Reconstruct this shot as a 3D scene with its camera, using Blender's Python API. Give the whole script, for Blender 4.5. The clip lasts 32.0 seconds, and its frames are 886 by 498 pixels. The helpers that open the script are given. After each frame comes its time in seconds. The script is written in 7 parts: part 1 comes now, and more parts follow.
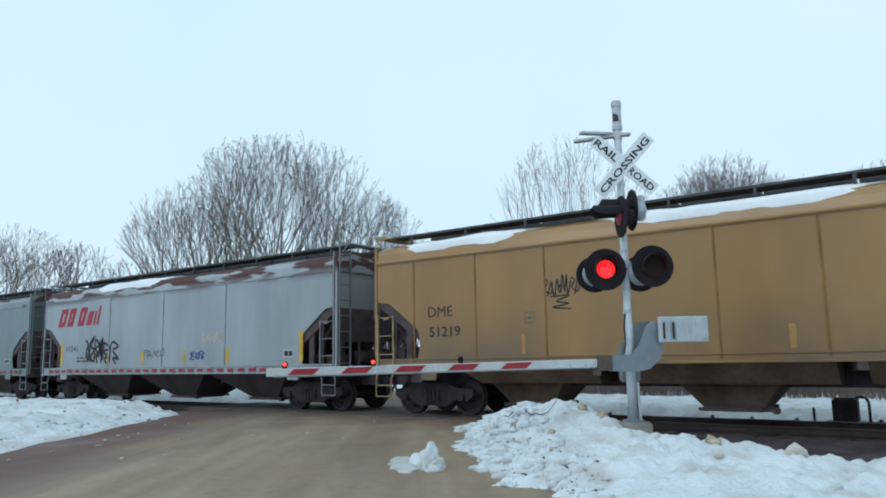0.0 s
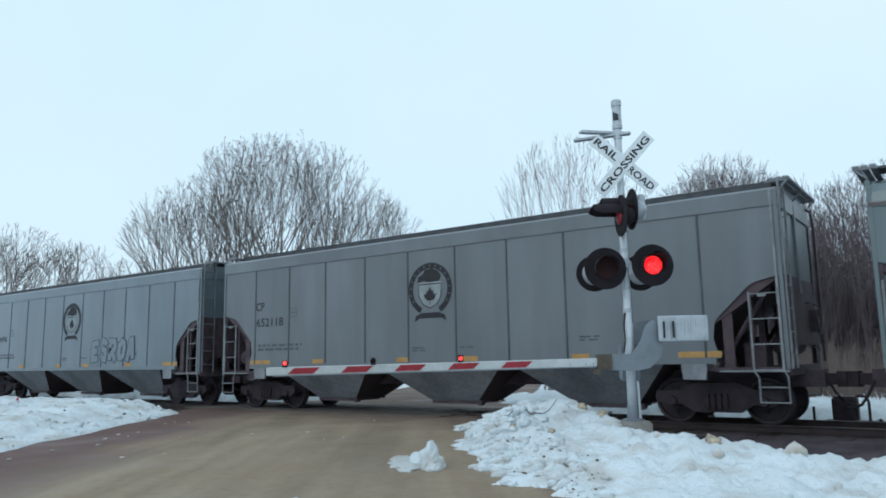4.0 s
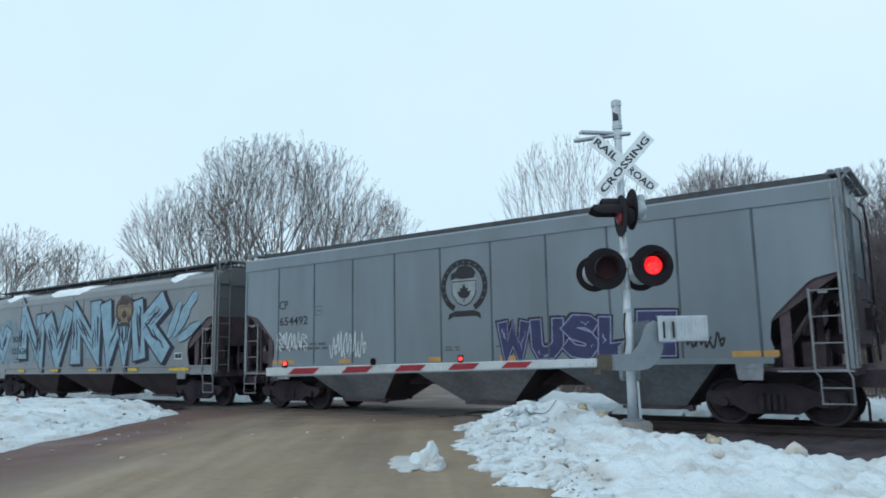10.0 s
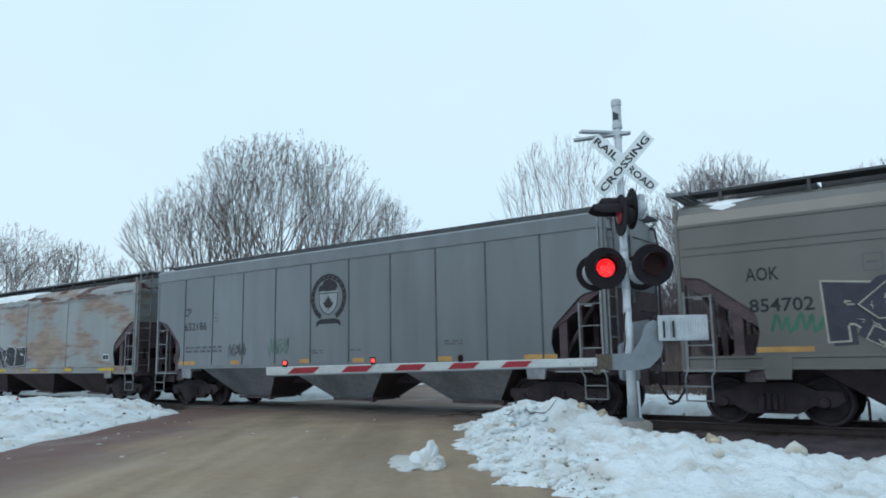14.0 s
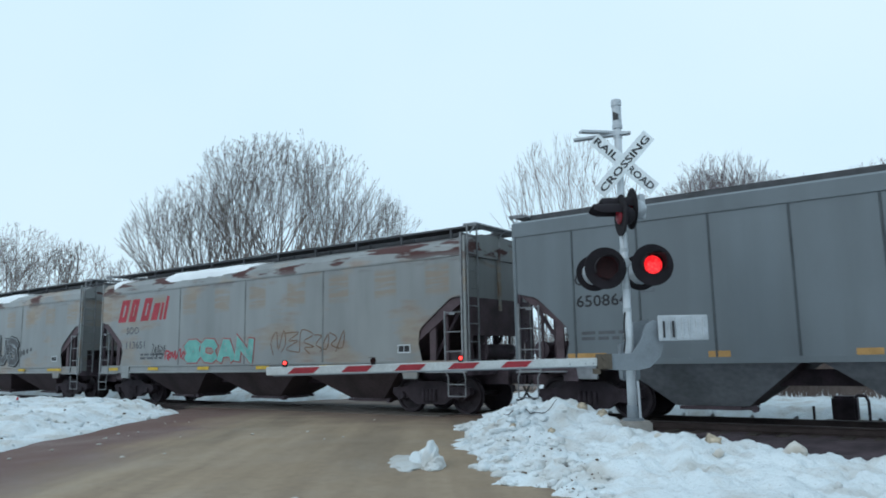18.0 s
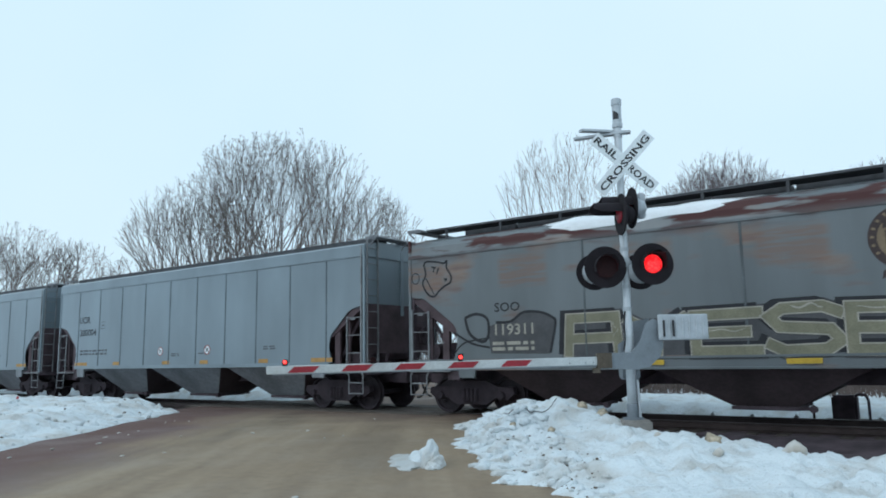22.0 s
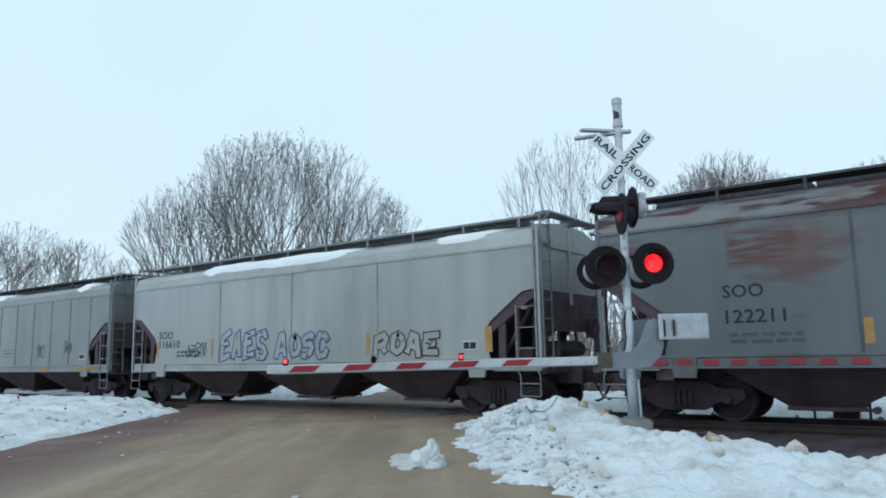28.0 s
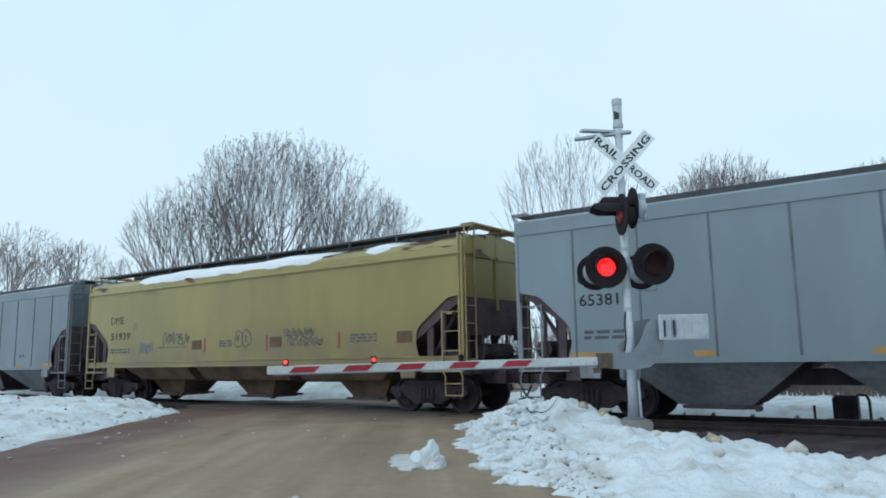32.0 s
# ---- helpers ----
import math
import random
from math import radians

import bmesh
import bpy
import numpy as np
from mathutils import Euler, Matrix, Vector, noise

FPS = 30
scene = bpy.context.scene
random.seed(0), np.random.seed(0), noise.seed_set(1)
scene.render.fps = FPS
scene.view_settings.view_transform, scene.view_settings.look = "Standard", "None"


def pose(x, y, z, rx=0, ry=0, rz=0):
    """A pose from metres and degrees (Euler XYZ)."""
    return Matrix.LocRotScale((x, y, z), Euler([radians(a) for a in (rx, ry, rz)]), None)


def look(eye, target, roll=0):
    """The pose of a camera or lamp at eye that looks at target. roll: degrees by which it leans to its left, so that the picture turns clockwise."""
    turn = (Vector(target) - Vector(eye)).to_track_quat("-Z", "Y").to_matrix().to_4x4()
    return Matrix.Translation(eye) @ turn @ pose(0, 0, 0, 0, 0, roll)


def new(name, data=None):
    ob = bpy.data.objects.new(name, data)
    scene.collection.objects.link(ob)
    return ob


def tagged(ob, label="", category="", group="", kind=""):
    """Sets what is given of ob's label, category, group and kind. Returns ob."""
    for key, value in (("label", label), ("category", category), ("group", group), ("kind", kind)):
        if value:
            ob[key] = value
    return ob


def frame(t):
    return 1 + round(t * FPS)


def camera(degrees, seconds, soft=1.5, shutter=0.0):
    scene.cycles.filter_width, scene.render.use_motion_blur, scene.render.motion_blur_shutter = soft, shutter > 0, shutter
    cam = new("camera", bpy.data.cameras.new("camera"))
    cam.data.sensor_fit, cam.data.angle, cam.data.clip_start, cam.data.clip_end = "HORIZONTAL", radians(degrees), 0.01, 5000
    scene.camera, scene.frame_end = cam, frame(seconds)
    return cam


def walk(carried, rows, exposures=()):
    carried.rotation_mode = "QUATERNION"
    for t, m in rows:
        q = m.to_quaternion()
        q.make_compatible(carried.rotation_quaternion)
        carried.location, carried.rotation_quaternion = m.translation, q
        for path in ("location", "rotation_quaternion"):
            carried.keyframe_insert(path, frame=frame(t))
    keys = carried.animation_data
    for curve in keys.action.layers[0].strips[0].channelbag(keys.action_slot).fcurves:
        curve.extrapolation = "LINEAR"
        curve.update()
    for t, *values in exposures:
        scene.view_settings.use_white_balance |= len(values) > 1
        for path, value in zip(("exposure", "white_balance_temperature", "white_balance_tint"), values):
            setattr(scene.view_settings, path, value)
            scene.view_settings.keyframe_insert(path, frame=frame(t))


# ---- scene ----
# The world: the track runs along x, its rail tops at z = 0; the train rolls towards +x.
# ---------------------------------------------------------------- camera
cam = camera(62.51, 32.0, soft=1.8, shutter=0.06)
EYE = (0.0, 0.0, 1.395)


def aim(up, side):
    """The camera's pose, tilted by small angles (degrees) about its mean direction."""
    yaw, tilt = radians(-35.94 + side), radians(8.558 + up)
    ahead = Vector((math.sin(yaw) * math.cos(tilt), math.cos(yaw) * math.cos(tilt), math.sin(tilt)))
    return look(EYE, Vector(EYE) + ahead, -1.027)


SWAY = [(0.0, 0.075, 0.0), (2.5, 0.075, 0.0), (3.5, 0.0, 0.0), (5.5, 0.0, 0.0), (6.5, -0.1, -0.01), (7.0, -0.03, 0.0),
        (8.0, -0.14, 0.0), (8.5, -0.03, 0.0), (9.5, 0.02, 0.0), (10.5, 0.02, 0.0), (11.0, -0.06, 0.0), (11.5, -0.15, 0.0),
        (12.5, -0.08, 0.0), (13.5, 0.0, 0.0), (14.5, -0.06, 0.0), (16.5, -0.03, 0.0), (18.0, -0.03, 0.0), (19.0, 0.0, 0.0),
        (19.5, -0.1, 0.0), (20.5, -0.05, 0.0), (21.0, -0.1, 0.0), (21.5, -0.23, 0.0), (22.0, -0.1, 0.0), (23.0, -0.1, 0.0),
        (24.0, -0.16, 0.0), (25.5, -0.12, -0.02), (27.5, -0.13, -0.03), (28.5, -0.16, -0.05), (29.5, -0.2, -0.05), (30.0, -0.17, -0.05),
        (31.0, -0.08, -0.06), (32.0, -0.09, -0.05)]
walk(cam, [(t, aim(up, side)) for t, up, side in SWAY], [(0.0, 0.0, 6000, 10), (32.0, 0.0, 6000, 10)])

# ---------------------------------------------------------------- light: an overcast winter sky
world = bpy.data.worlds.new("world")
scene.world = world
world.use_nodes = True
wn, wl = world.node_tree.nodes, world.node_tree.links
sky = wn.new("ShaderNodeTexSky")
sky.sky_type = "NISHITA"
sky.sun_disc = False
sky.sun_elevation, sky.sun_rotation = radians(38), radians(200)
sky.air_density, sky.dust_density = 1.0, 3.0
sky_back = wn["Background"]
sky_back.inputs["Strength"].default_value = 0.05
wl.new(sky.outputs["Color"], sky_back.inputs["Color"])
cloud_coord = wn.new("ShaderNodeTexCoord")
cloud_noise = wn.new("ShaderNodeTexNoise")
cloud_noise.inputs["Scale"].default_value = 1.6
cloud_noise.inputs["Detail"].default_value = 3.0
wl.new(cloud_coord.outputs["Generated"], cloud_noise.inputs["Vector"])
cloud_ramp = wn.new("ShaderNodeValToRGB")
cloud_ramp.color_ramp.elements[0].position, cloud_ramp.color_ramp.elements[0].color = 0.3, (0.70, 0.90, 1.0, 1)
cloud_ramp.color_ramp.elements[1].position, cloud_ramp.color_ramp.elements[1].color = 0.72, (0.80, 0.955, 1.0, 1)
wl.new(cloud_noise.outputs["Fac"], cloud_ramp.inputs["Fac"])
cloud_back = wn.new("ShaderNodeBackground")
cloud_back.inputs["Strength"].default_value = 1.02
wl.new(cloud_ramp.outputs["Color"], cloud_back.inputs["Color"])
cloud_cover = wn.new("ShaderNodeMixShader")
cloud_cover.inputs["Fac"].default_value = 0.93
wl.new(sky_back.outputs["Background"], cloud_cover.inputs[1])
wl.new(cloud_back.outputs["Background"], cloud_cover.inputs[2])
wl.new(cloud_cover.outputs["Shader"], wn["World Output"].inputs["Surface"])

sun = new("sun", bpy.data.lights.new("sun", "SUN"))
sun.data.energy, sun.data.angle, sun.data.color = 0.5, radians(30), (1.0, 0.96, 0.9)
sun.matrix_world = look((-20, -60, 50), (0, 0, 0))


# ---------------------------------------------------------------- materials
def nodes_of(name, rough=0.6, metal=0.0):
    m = bpy.data.materials.new(name)
    m.use_nodes = True
    n, l = m.node_tree.nodes, m.node_tree.links
    b = n["Principled BSDF"]
    b.inputs["Roughness"].default_value, b.inputs["Metallic"].default_value = rough, metal
    return m, n, l, b


def noise_node(n, l, scale, detail=4.0, stretch=(1, 1, 1), coord="Object", shift=False):
    tc, mp, tx = n.new("ShaderNodeTexCoord"), n.new("ShaderNodeMapping"), n.new("ShaderNodeTexNoise")
    mp.inputs["Scale"].default_value = stretch
    l.new(tc.outputs[coord], mp.inputs["Vector"])
    if shift:
        info, mul = n.new("ShaderNodeObjectInfo"), n.new("ShaderNodeVectorMath")
        mul.operation = "MULTIPLY"
        mul.inputs[1].default_value = (37.0, 53.0, 29.0)
        l.new(info.outputs["Random"], mul.inputs[0])
        l.new(mul.outputs["Vector"], mp.inputs["Location"])
    tx.inputs["Scale"].default_value, tx.inputs["Detail"].default_value = scale, detail
    l.new(mp.outputs["Vector"], tx.inputs["Vector"])
    return tx


def ramp_node(n, l, source, stops):
    r = n.new("ShaderNodeValToRGB")
    while len(r.color_ramp.elements) < len(stops):
        r.color_ramp.elements.new(0.5)
    for e, (pos, col) in zip(r.color_ramp.elements, stops):
        e.position, e.color = pos, (*col, 1) if len(col) == 3 else col
    l.new(source, r.inputs["Fac"])
    return r


def mix_node(n, l, fac, a, b, blend="MIX"):
    x = n.new("ShaderNodeMix")
    x.data_type, x.blend_type = "RGBA", blend
    if isinstance(fac, (int, float)):
        x.inputs["Factor"].default_value = fac
    else:
        l.new(fac, x.inputs["Factor"])
    for sock, v in ((x.inputs["A"], a), (x.inputs["B"], b)):
        if isinstance(v, tuple):
            sock.default_value = (*v, 1)
        else:
            l.new(v, sock)
    return x.outputs["Result"]


def bump_node(n, l, b, height, strength, dist=0.01):
    u = n.new("ShaderNodeBump")
    u.inputs["Strength"].default_value, u.inputs["Distance"].default_value = strength, dist
    l.new(height, u.inputs["Height"])
    l.new(u.outputs["Normal"], b.inputs["Normal"])


def plain(name, col, rough=0.6, metal=0.0, var=0.25, scale=6.0, bump=0.15, grain=0.7):
    """A worn plain surface: colour varied at two scales."""
    m, n, l, b = nodes_of(name, rough, metal)
    big, fine = noise_node(n, l, scale, 5), noise_node(n, l, scale * 12, 3)
    lo, hi = tuple(c * (1 - var) for c in col), tuple(min(1, c * (1 + var)) for c in col)
    r = ramp_node(n, l, big.outputs["Fac"], [(0.3, lo), (0.7, hi)])
    f = ramp_node(n, l, fine.outputs["Fac"], [(0.35, (0.8, 0.8, 0.8)), (0.65, (1.1, 1.1, 1.1))])
    l.new(mix_node(n, l, grain, r.outputs["Color"], f.outputs["Color"], "MULTIPLY"), b.inputs["Base Color"])
    bump_node(n, l, b, fine.outputs["Fac"], bump)
    return m


TONES = {}          # plain colour of each wagon paint


def car_paint(name, col, rust=0.0, dirt=0.35, rough=0.31, rust_tone=((0.30, 0.20, 0.11), (0.13, 0.045, 0.03)), strength=0.9, edge_rust=0.0, splash=None, panels=0.0, panel_tone=(0.23, 0.15, 0.085), panel_step=1.72):
    """Weathered wagon paint: road dirt in streaks, smudged rust; each wagon has its own pattern."""
    m, n, l, b = nodes_of(name, rough)
    col = tuple(c * 0.765 for c in col)
    TONES[name] = col
    b.inputs["IOR"].default_value = 1.62
    dirt *= 0.6
    big = noise_node(n, l, 0.5, 6, (1, 1, 0.5), shift=True)
    streak = noise_node(n, l, 1.0, 5, (1.9, 1.9, 0.28), shift=True)
    fine = noise_node(n, l, 26, 4)
    base = ramp_node(n, l, big.outputs["Fac"], [(0.3, tuple(c * 0.82 for c in col)), (0.7, tuple(min(1, c * 1.13) for c in col))])
    st = ramp_node(n, l, streak.outputs["Fac"], [(0.36, (1 - dirt, 1 - dirt * 1.02, 1 - dirt * 1.05)), (0.62, (1, 1, 1))])
    out = mix_node(n, l, 0.85, base.outputs["Color"], st.outputs["Color"], "MULTIPLY")
    if rust > 0:
        # smudges where loading and water have worn the paint through, in short level scrapes
        patch = noise_node(n, l, 0.62, 2.5, (0.8, 0.8, 1.3), shift=True)
        scrape = noise_node(n, l, 1.5, 7, (0.9, 0.9, 4.6), shift=True)
        both = n.new("ShaderNodeMath")
        both.operation = "MULTIPLY_ADD"
        both.inputs[1].default_value = 0.35
        l.new(scrape.outputs["Fac"], both.inputs[0])
        l.new(patch.outputs["Fac"], both.inputs[2])
        s = strength
        where = ramp_node(n, l, both.outputs["Value"], [(0.86 - 0.2 * rust, (0, 0, 0)), (1.0 - 0.2 * rust, (s, s, s))])
        tone = ramp_node(n, l, scrape.outputs["Fac"], [(0.4, rust_tone[0]), (0.65, rust_tone[1])])
        out = mix_node(n, l, where.outputs["Color"], out, tone.outputs["Color"])
    if panels > 0:
        # tan wear in the middle of each upper panel, rubbed level
        tc, sep = n.new("ShaderNodeTexCoord"), n.new("ShaderNodeSeparateXYZ")
        l.new(tc.outputs["Object"], sep.inputs["Vector"])
        turn_, wave = n.new("ShaderNodeMath"), n.new("ShaderNodeMath")
        turn_.operation, wave.operation = "MULTIPLY_ADD", "SINE"
        turn_.inputs[1].default_value, turn_.inputs[2].default_value = math.tau / panel_step, 0.6
        l.new(sep.outputs["X"], turn_.inputs[0])
        l.new(turn_.outputs["Value"], wave.inputs[0])
        cols = ramp_node(n, l, wave.outputs["Value"], [(0.05, (0, 0, 0)), (0.35, (1, 1, 1))])
        lo_, hi_ = n.new("ShaderNodeMapRange"), n.new("ShaderNodeMapRange")
        for r_, a, b_ in ((lo_, 2.95, 3.12), (hi_, 3.82, 3.66)):
            r_.inputs["From Min"].default_value, r_.inputs["From Max"].default_value = a, b_
            l.new(sep.outputs["Z"], r_.inputs["Value"])
        rub = noise_node(n, l, 1.3, 6, (1.0, 1.0, 9), shift=True)
        gate = ramp_node(n, l, rub.outputs["Fac"], [(0.33, (0, 0, 0)), (0.54, (panels, panels, panels))])
        f = mix_node(n, l, 1.0, cols.outputs["Color"], lo_.outputs["Result"], "MULTIPLY")
        f = mix_node(n, l, 1.0, f, hi_.outputs["Result"], "MULTIPLY")
        f = mix_node(n, l, 1.0, f, gate.outputs["Color"], "MULTIPLY")
        out = mix_node(n, l, f, out, panel_tone)
    if edge_rust > 0:
        # peeling paint along the roof's edge
        tc, sep, mr = n.new("ShaderNodeTexCoord"), n.new("ShaderNodeSeparateXYZ"), n.new("ShaderNodeMapRange")
        l.new(tc.outputs["Object"], sep.inputs["Vector"])
        mr.inputs["From Min"].default_value, mr.inputs["From Max"].default_value = 3.75, 4.1
        l.new(sep.outputs["Z"], mr.inputs["Value"])
        peel = noise_node(n, l, 1.1, 9, (0.55, 1, 3.4), shift=True)
        gate = ramp_node(n, l, peel.outputs["Fac"], [(0.62 - 0.16 * edge_rust, (0, 0, 0)), (0.66 - 0.14 * edge_rust, (1, 1, 1))])
        f = mix_node(n, l, 1.0, gate.outputs["Color"], mr.outputs["Result"], "MULTIPLY")
        out = mix_node(n, l, f, out, (0.07, 0.027, 0.025))
        dull = n.new("ShaderNodeMath")
        dull.operation = "MULTIPLY_ADD"
        dull.inputs[1].default_value, dull.inputs[2].default_value = 0.6, rough
        l.new(f, dull.inputs[0])
        l.new(dull.outputs["Value"], b.inputs["Roughness"])
    if splash:
        # dried mud thrown up from the rails, in ragged patches
        tc, sep, mr = n.new("ShaderNodeTexCoord"), n.new("ShaderNodeSeparateXYZ"), n.new("ShaderNodeMapRange")
        l.new(tc.outputs["Object"], sep.inputs["Vector"])
        mr.inputs["From Min"].default_value, mr.inputs["From Max"].default_value = 2.7, 1.0
        l.new(sep.outputs["Z"], mr.inputs["Value"])
        mud = noise_node(n, l, 0.8, 7, (1, 1, 0.8), shift=True)
        gate = ramp_node(n, l, mud.outputs["Fac"], [(0.34, (0, 0, 0)), (0.6, (0.95, 0.95, 0.95))])
        f = mix_node(n, l, 1.0, gate.outputs["Color"], mr.outputs["Result"], "MULTIPLY")
        out = mix_node(n, l, f, out, splash)
    l.new(out, b.inputs["Base Color"])
    bump_node(n, l, b, fine.outputs["Fac"], 0.12)
    return m


def snow_material(name, dirt, dirt_scale=1.6, tint=(0.86, 0.88, 0.9), relief=0.5):
    m, n, l, b = nodes_of(name, 0.7)
    big, mid, fine = noise_node(n, l, 0.45, 5), noise_node(n, l, dirt_scale, 8), noise_node(n, l, 11, 8)
    crumb = noise_node(n, l, 38, 4)
    shade = ramp_node(n, l, big.outputs["Fac"], [(0.3, tuple(c * 0.88 for c in tint)), (0.65, tint)])
    grime = ramp_node(n, l, mid.outputs["Fac"], [(0.52 - 0.10 * dirt, (0, 0, 0)), (0.72, (dirt, dirt, dirt))])
    c = mix_node(n, l, grime.outputs["Color"], shade.outputs["Color"], (0.40, 0.34, 0.27))
    speck = ramp_node(n, l, crumb.outputs["Fac"], [(0.64, (0, 0, 0)), (0.72, (dirt, dirt, dirt))])
    c = mix_node(n, l, speck.outputs["Color"], c, (0.22, 0.17, 0.13))
    l.new(c, b.inputs["Base Color"])
    both = n.new("ShaderNodeMath")
    both.operation = "MULTIPLY_ADD"
    both.inputs[1].default_value = 0.35
    l.new(crumb.outputs["Fac"], both.inputs[0])
    l.new(fine.outputs["Fac"], both.inputs[2])
    bump_node(n, l, b, both.outputs["Value"], relief, 0.07)
    return m


def road_material():
    """Wet, sanded winter road: tan mud, wheel tracks along its length, darker red-brown edges."""
    m, n, l, b = nodes_of("road_mud", 0.5)
    tc, mp = n.new("ShaderNodeTexCoord"), n.new("ShaderNodeMapping")
    mp.inputs["Rotation"].default_value = (0, 0, radians(-36.5))
    l.new(tc.outputs["Object"], mp.inputs["Vector"])
    st, sc = n.new("ShaderNodeMapping"), n.new("ShaderNodeTexNoise")
    st.inputs["Scale"].default_value = (1.5, 0.10, 1)
    l.new(mp.outputs["Vector"], st.inputs["Vector"])
    l.new(st.outputs["Vector"], sc.inputs["Vector"])
    sc.inputs["Scale"].default_value, sc.inputs["Detail"].default_value = 1.6, 7
    big, fine = noise_node(n, l, 0.55, 9), noise_node(n, l, 7, 9)
    grit = noise_node(n, l, 60, 3)
    base = ramp_node(n, l, sc.outputs["Fac"], [(0.3, (0.215, 0.160, 0.105)), (0.5, (0.256, 0.194, 0.129)), (0.7, (0.292, 0.226, 0.155))])
    ms, patchy = n.new("ShaderNodeMapping"), n.new("ShaderNodeTexNoise")
    ms.inputs["Scale"].default_value, ms.inputs["Location"].default_value = (0.9, 0.2, 1), (3, 7, 0)
    l.new(mp.outputs["Vector"], ms.inputs["Vector"])
    l.new(ms.outputs["Vector"], patchy.inputs["Vector"])
    patchy.inputs["Scale"].default_value, patchy.inputs["Detail"].default_value = 0.8, 8
    mott = ramp_node(n, l, patchy.outputs["Fac"], [(0.32, (0.74, 0.70, 0.67)), (0.47, (1.0, 0.96, 0.93)), (0.68, (1.12, 1.08, 1.04))])
    gr = ramp_node(n, l, fine.outputs["Fac"], [(0.34, (0.90, 0.89, 0.885)), (0.5, (1.0, 1.0, 1.0)), (0.66, (1.06, 1.06, 1.06))])
    c = mix_node(n, l, 1.0, base.outputs["Color"], mott.outputs["Color"], "MULTIPLY")
    c = mix_node(n, l, 1.0, c, gr.outputs["Color"], "MULTIPLY")
    ws, wetter = n.new("ShaderNodeMapping"), n.new("ShaderNodeTexNoise")
    ws.inputs["Scale"].default_value = (2.4, 0.22, 1)
    l.new(mp.outputs["Vector"], ws.inputs["Vector"])
    l.new(ws.outputs["Vector"], wetter.inputs["Vector"])
    wetter.inputs["Scale"].default_value, wetter.inputs["Detail"].default_value = 1.0, 6
    wr = ramp_node(n, l, wetter.outputs["Fac"], [(0.34, (0.92, 0.90, 0.89)), (0.5, (1, 1, 1)), (0.66, (1.04, 1.04, 1.03))])
    c = mix_node(n, l, 1.0, c, wr.outputs["Color"], "MULTIPLY")
    # thawed red-brown mud along the far edge
    sep, mr = n.new("ShaderNodeSeparateXYZ"), n.new("ShaderNodeMapRange")
    l.new(mp.outputs["Vector"], sep.inputs["Vector"])
    wob = n.new("ShaderNodeMath")
    wob.operation = "MULTIPLY_ADD"
    wob.inputs[1].default_value = 3.0
    l.new(big.outputs["Fac"], wob.inputs[0])
    l.new(sep.outputs["X"], wob.inputs[2])
    mr.inputs["From Min"].default_value, mr.inputs["From Max"].default_value = -2.9, -4.4
    l.new(wob.outputs["Value"], mr.inputs["Value"])
    c = mix_node(n, l, mr.outputs["Result"], c, (0.12, 0.060, 0.046))
    # wet brown slush towards the rails
    tc2, sep2, mr2 = n.new("ShaderNodeTexCoord"), n.new("ShaderNodeSeparateXYZ"), n.new("ShaderNodeMapRange")
    l.new(tc2.outputs["Object"], sep2.inputs["Vector"])
    wob2 = n.new("ShaderNodeMath")
    wob2.operation = "MULTIPLY_ADD"
    wob2.inputs[1].default_value = 5.0
    l.new(big.outputs["Fac"], wob2.inputs[0])
    l.new(sep2.outputs["Y"], wob2.inputs[2])
    mr2.inputs["From Min"].default_value, mr2.inputs["From Max"].default_value = 14.2, 17.2
    mr2.inputs["To Max"].default_value = 0.75
    l.new(wob2.outputs["Value"], mr2.inputs["Value"])
    c = mix_node(n, l, mr2.outputs["Result"], c, (0.115, 0.072, 0.058))
    l.new(c, b.inputs["Base Color"])
    wet = ramp_node(n, l, big.outputs["Fac"], [(0.35, (0.55, 0.55, 0.55)), (0.6, (0.85, 0.85, 0.85))])
    l.new(wet.outputs["Color"], b.inputs["Roughness"])
    add = n.new("ShaderNodeMath")
    add.operation = "ADD"
    l.new(sc.outputs["Fac"], add.inputs[0])
    l.new(grit.outputs["Fac"], add.inputs[1])
    bump_node(n, l, b, add.outputs["Value"], 0.35, 0.02)
    return m


SNOW = snow_material("field_snow", 0.12, 0.5, (0.74, 0.77, 0.79))
BANK = snow_material("bank_snow", 0.60, 1.9, (0.735, 0.786, 0.812), 0.7)
TRODDEN = snow_material("trodden_snow", 0.55, 3.2, (0.56, 0.57, 0.56), 0.7)
ROOF_SNOW = snow_material("roof_snow", 0.05, 2.0, (0.88, 0.9, 0.92))
DIRTY = snow_material("dirty_snow", 0.9, 3.0, (0.62, 0.6, 0.56))
ROAD = road_material()
BALLAST = plain("ballast", (0.064, 0.045, 0.053), 0.9, 0, 0.5, 2.5, 0.8)
STEEL_RAIL = plain("rail_steel", (0.055, 0.040, 0.038), 0.5, 0.6, 0.3, 3)
RAIL_HEAD = plain("polished_rail_head", (0.12, 0.11, 0.11), 0.5, 1.0, 0.1, 3)
TIE = plain("sleeper_wood", (0.05, 0.04, 0.033), 0.85, 0, 0.35, 4)
UNDER = plain("underframe_grime", (0.072, 0.051, 0.061), 0.8, 0, 0.4, 3)
TRUCK = plain("truck_iron", (0.031, 0.0215, 0.028), 0.85, 0.0, 0.4, 4)
WHEEL = plain("wheel_steel", (0.038, 0.027, 0.033), 0.65, 0.2, 0.35, 5)
WALKWAY = plain("walkway_steel", (0.06, 0.062, 0.068), 0.6, 0.3, 0.3, 4)
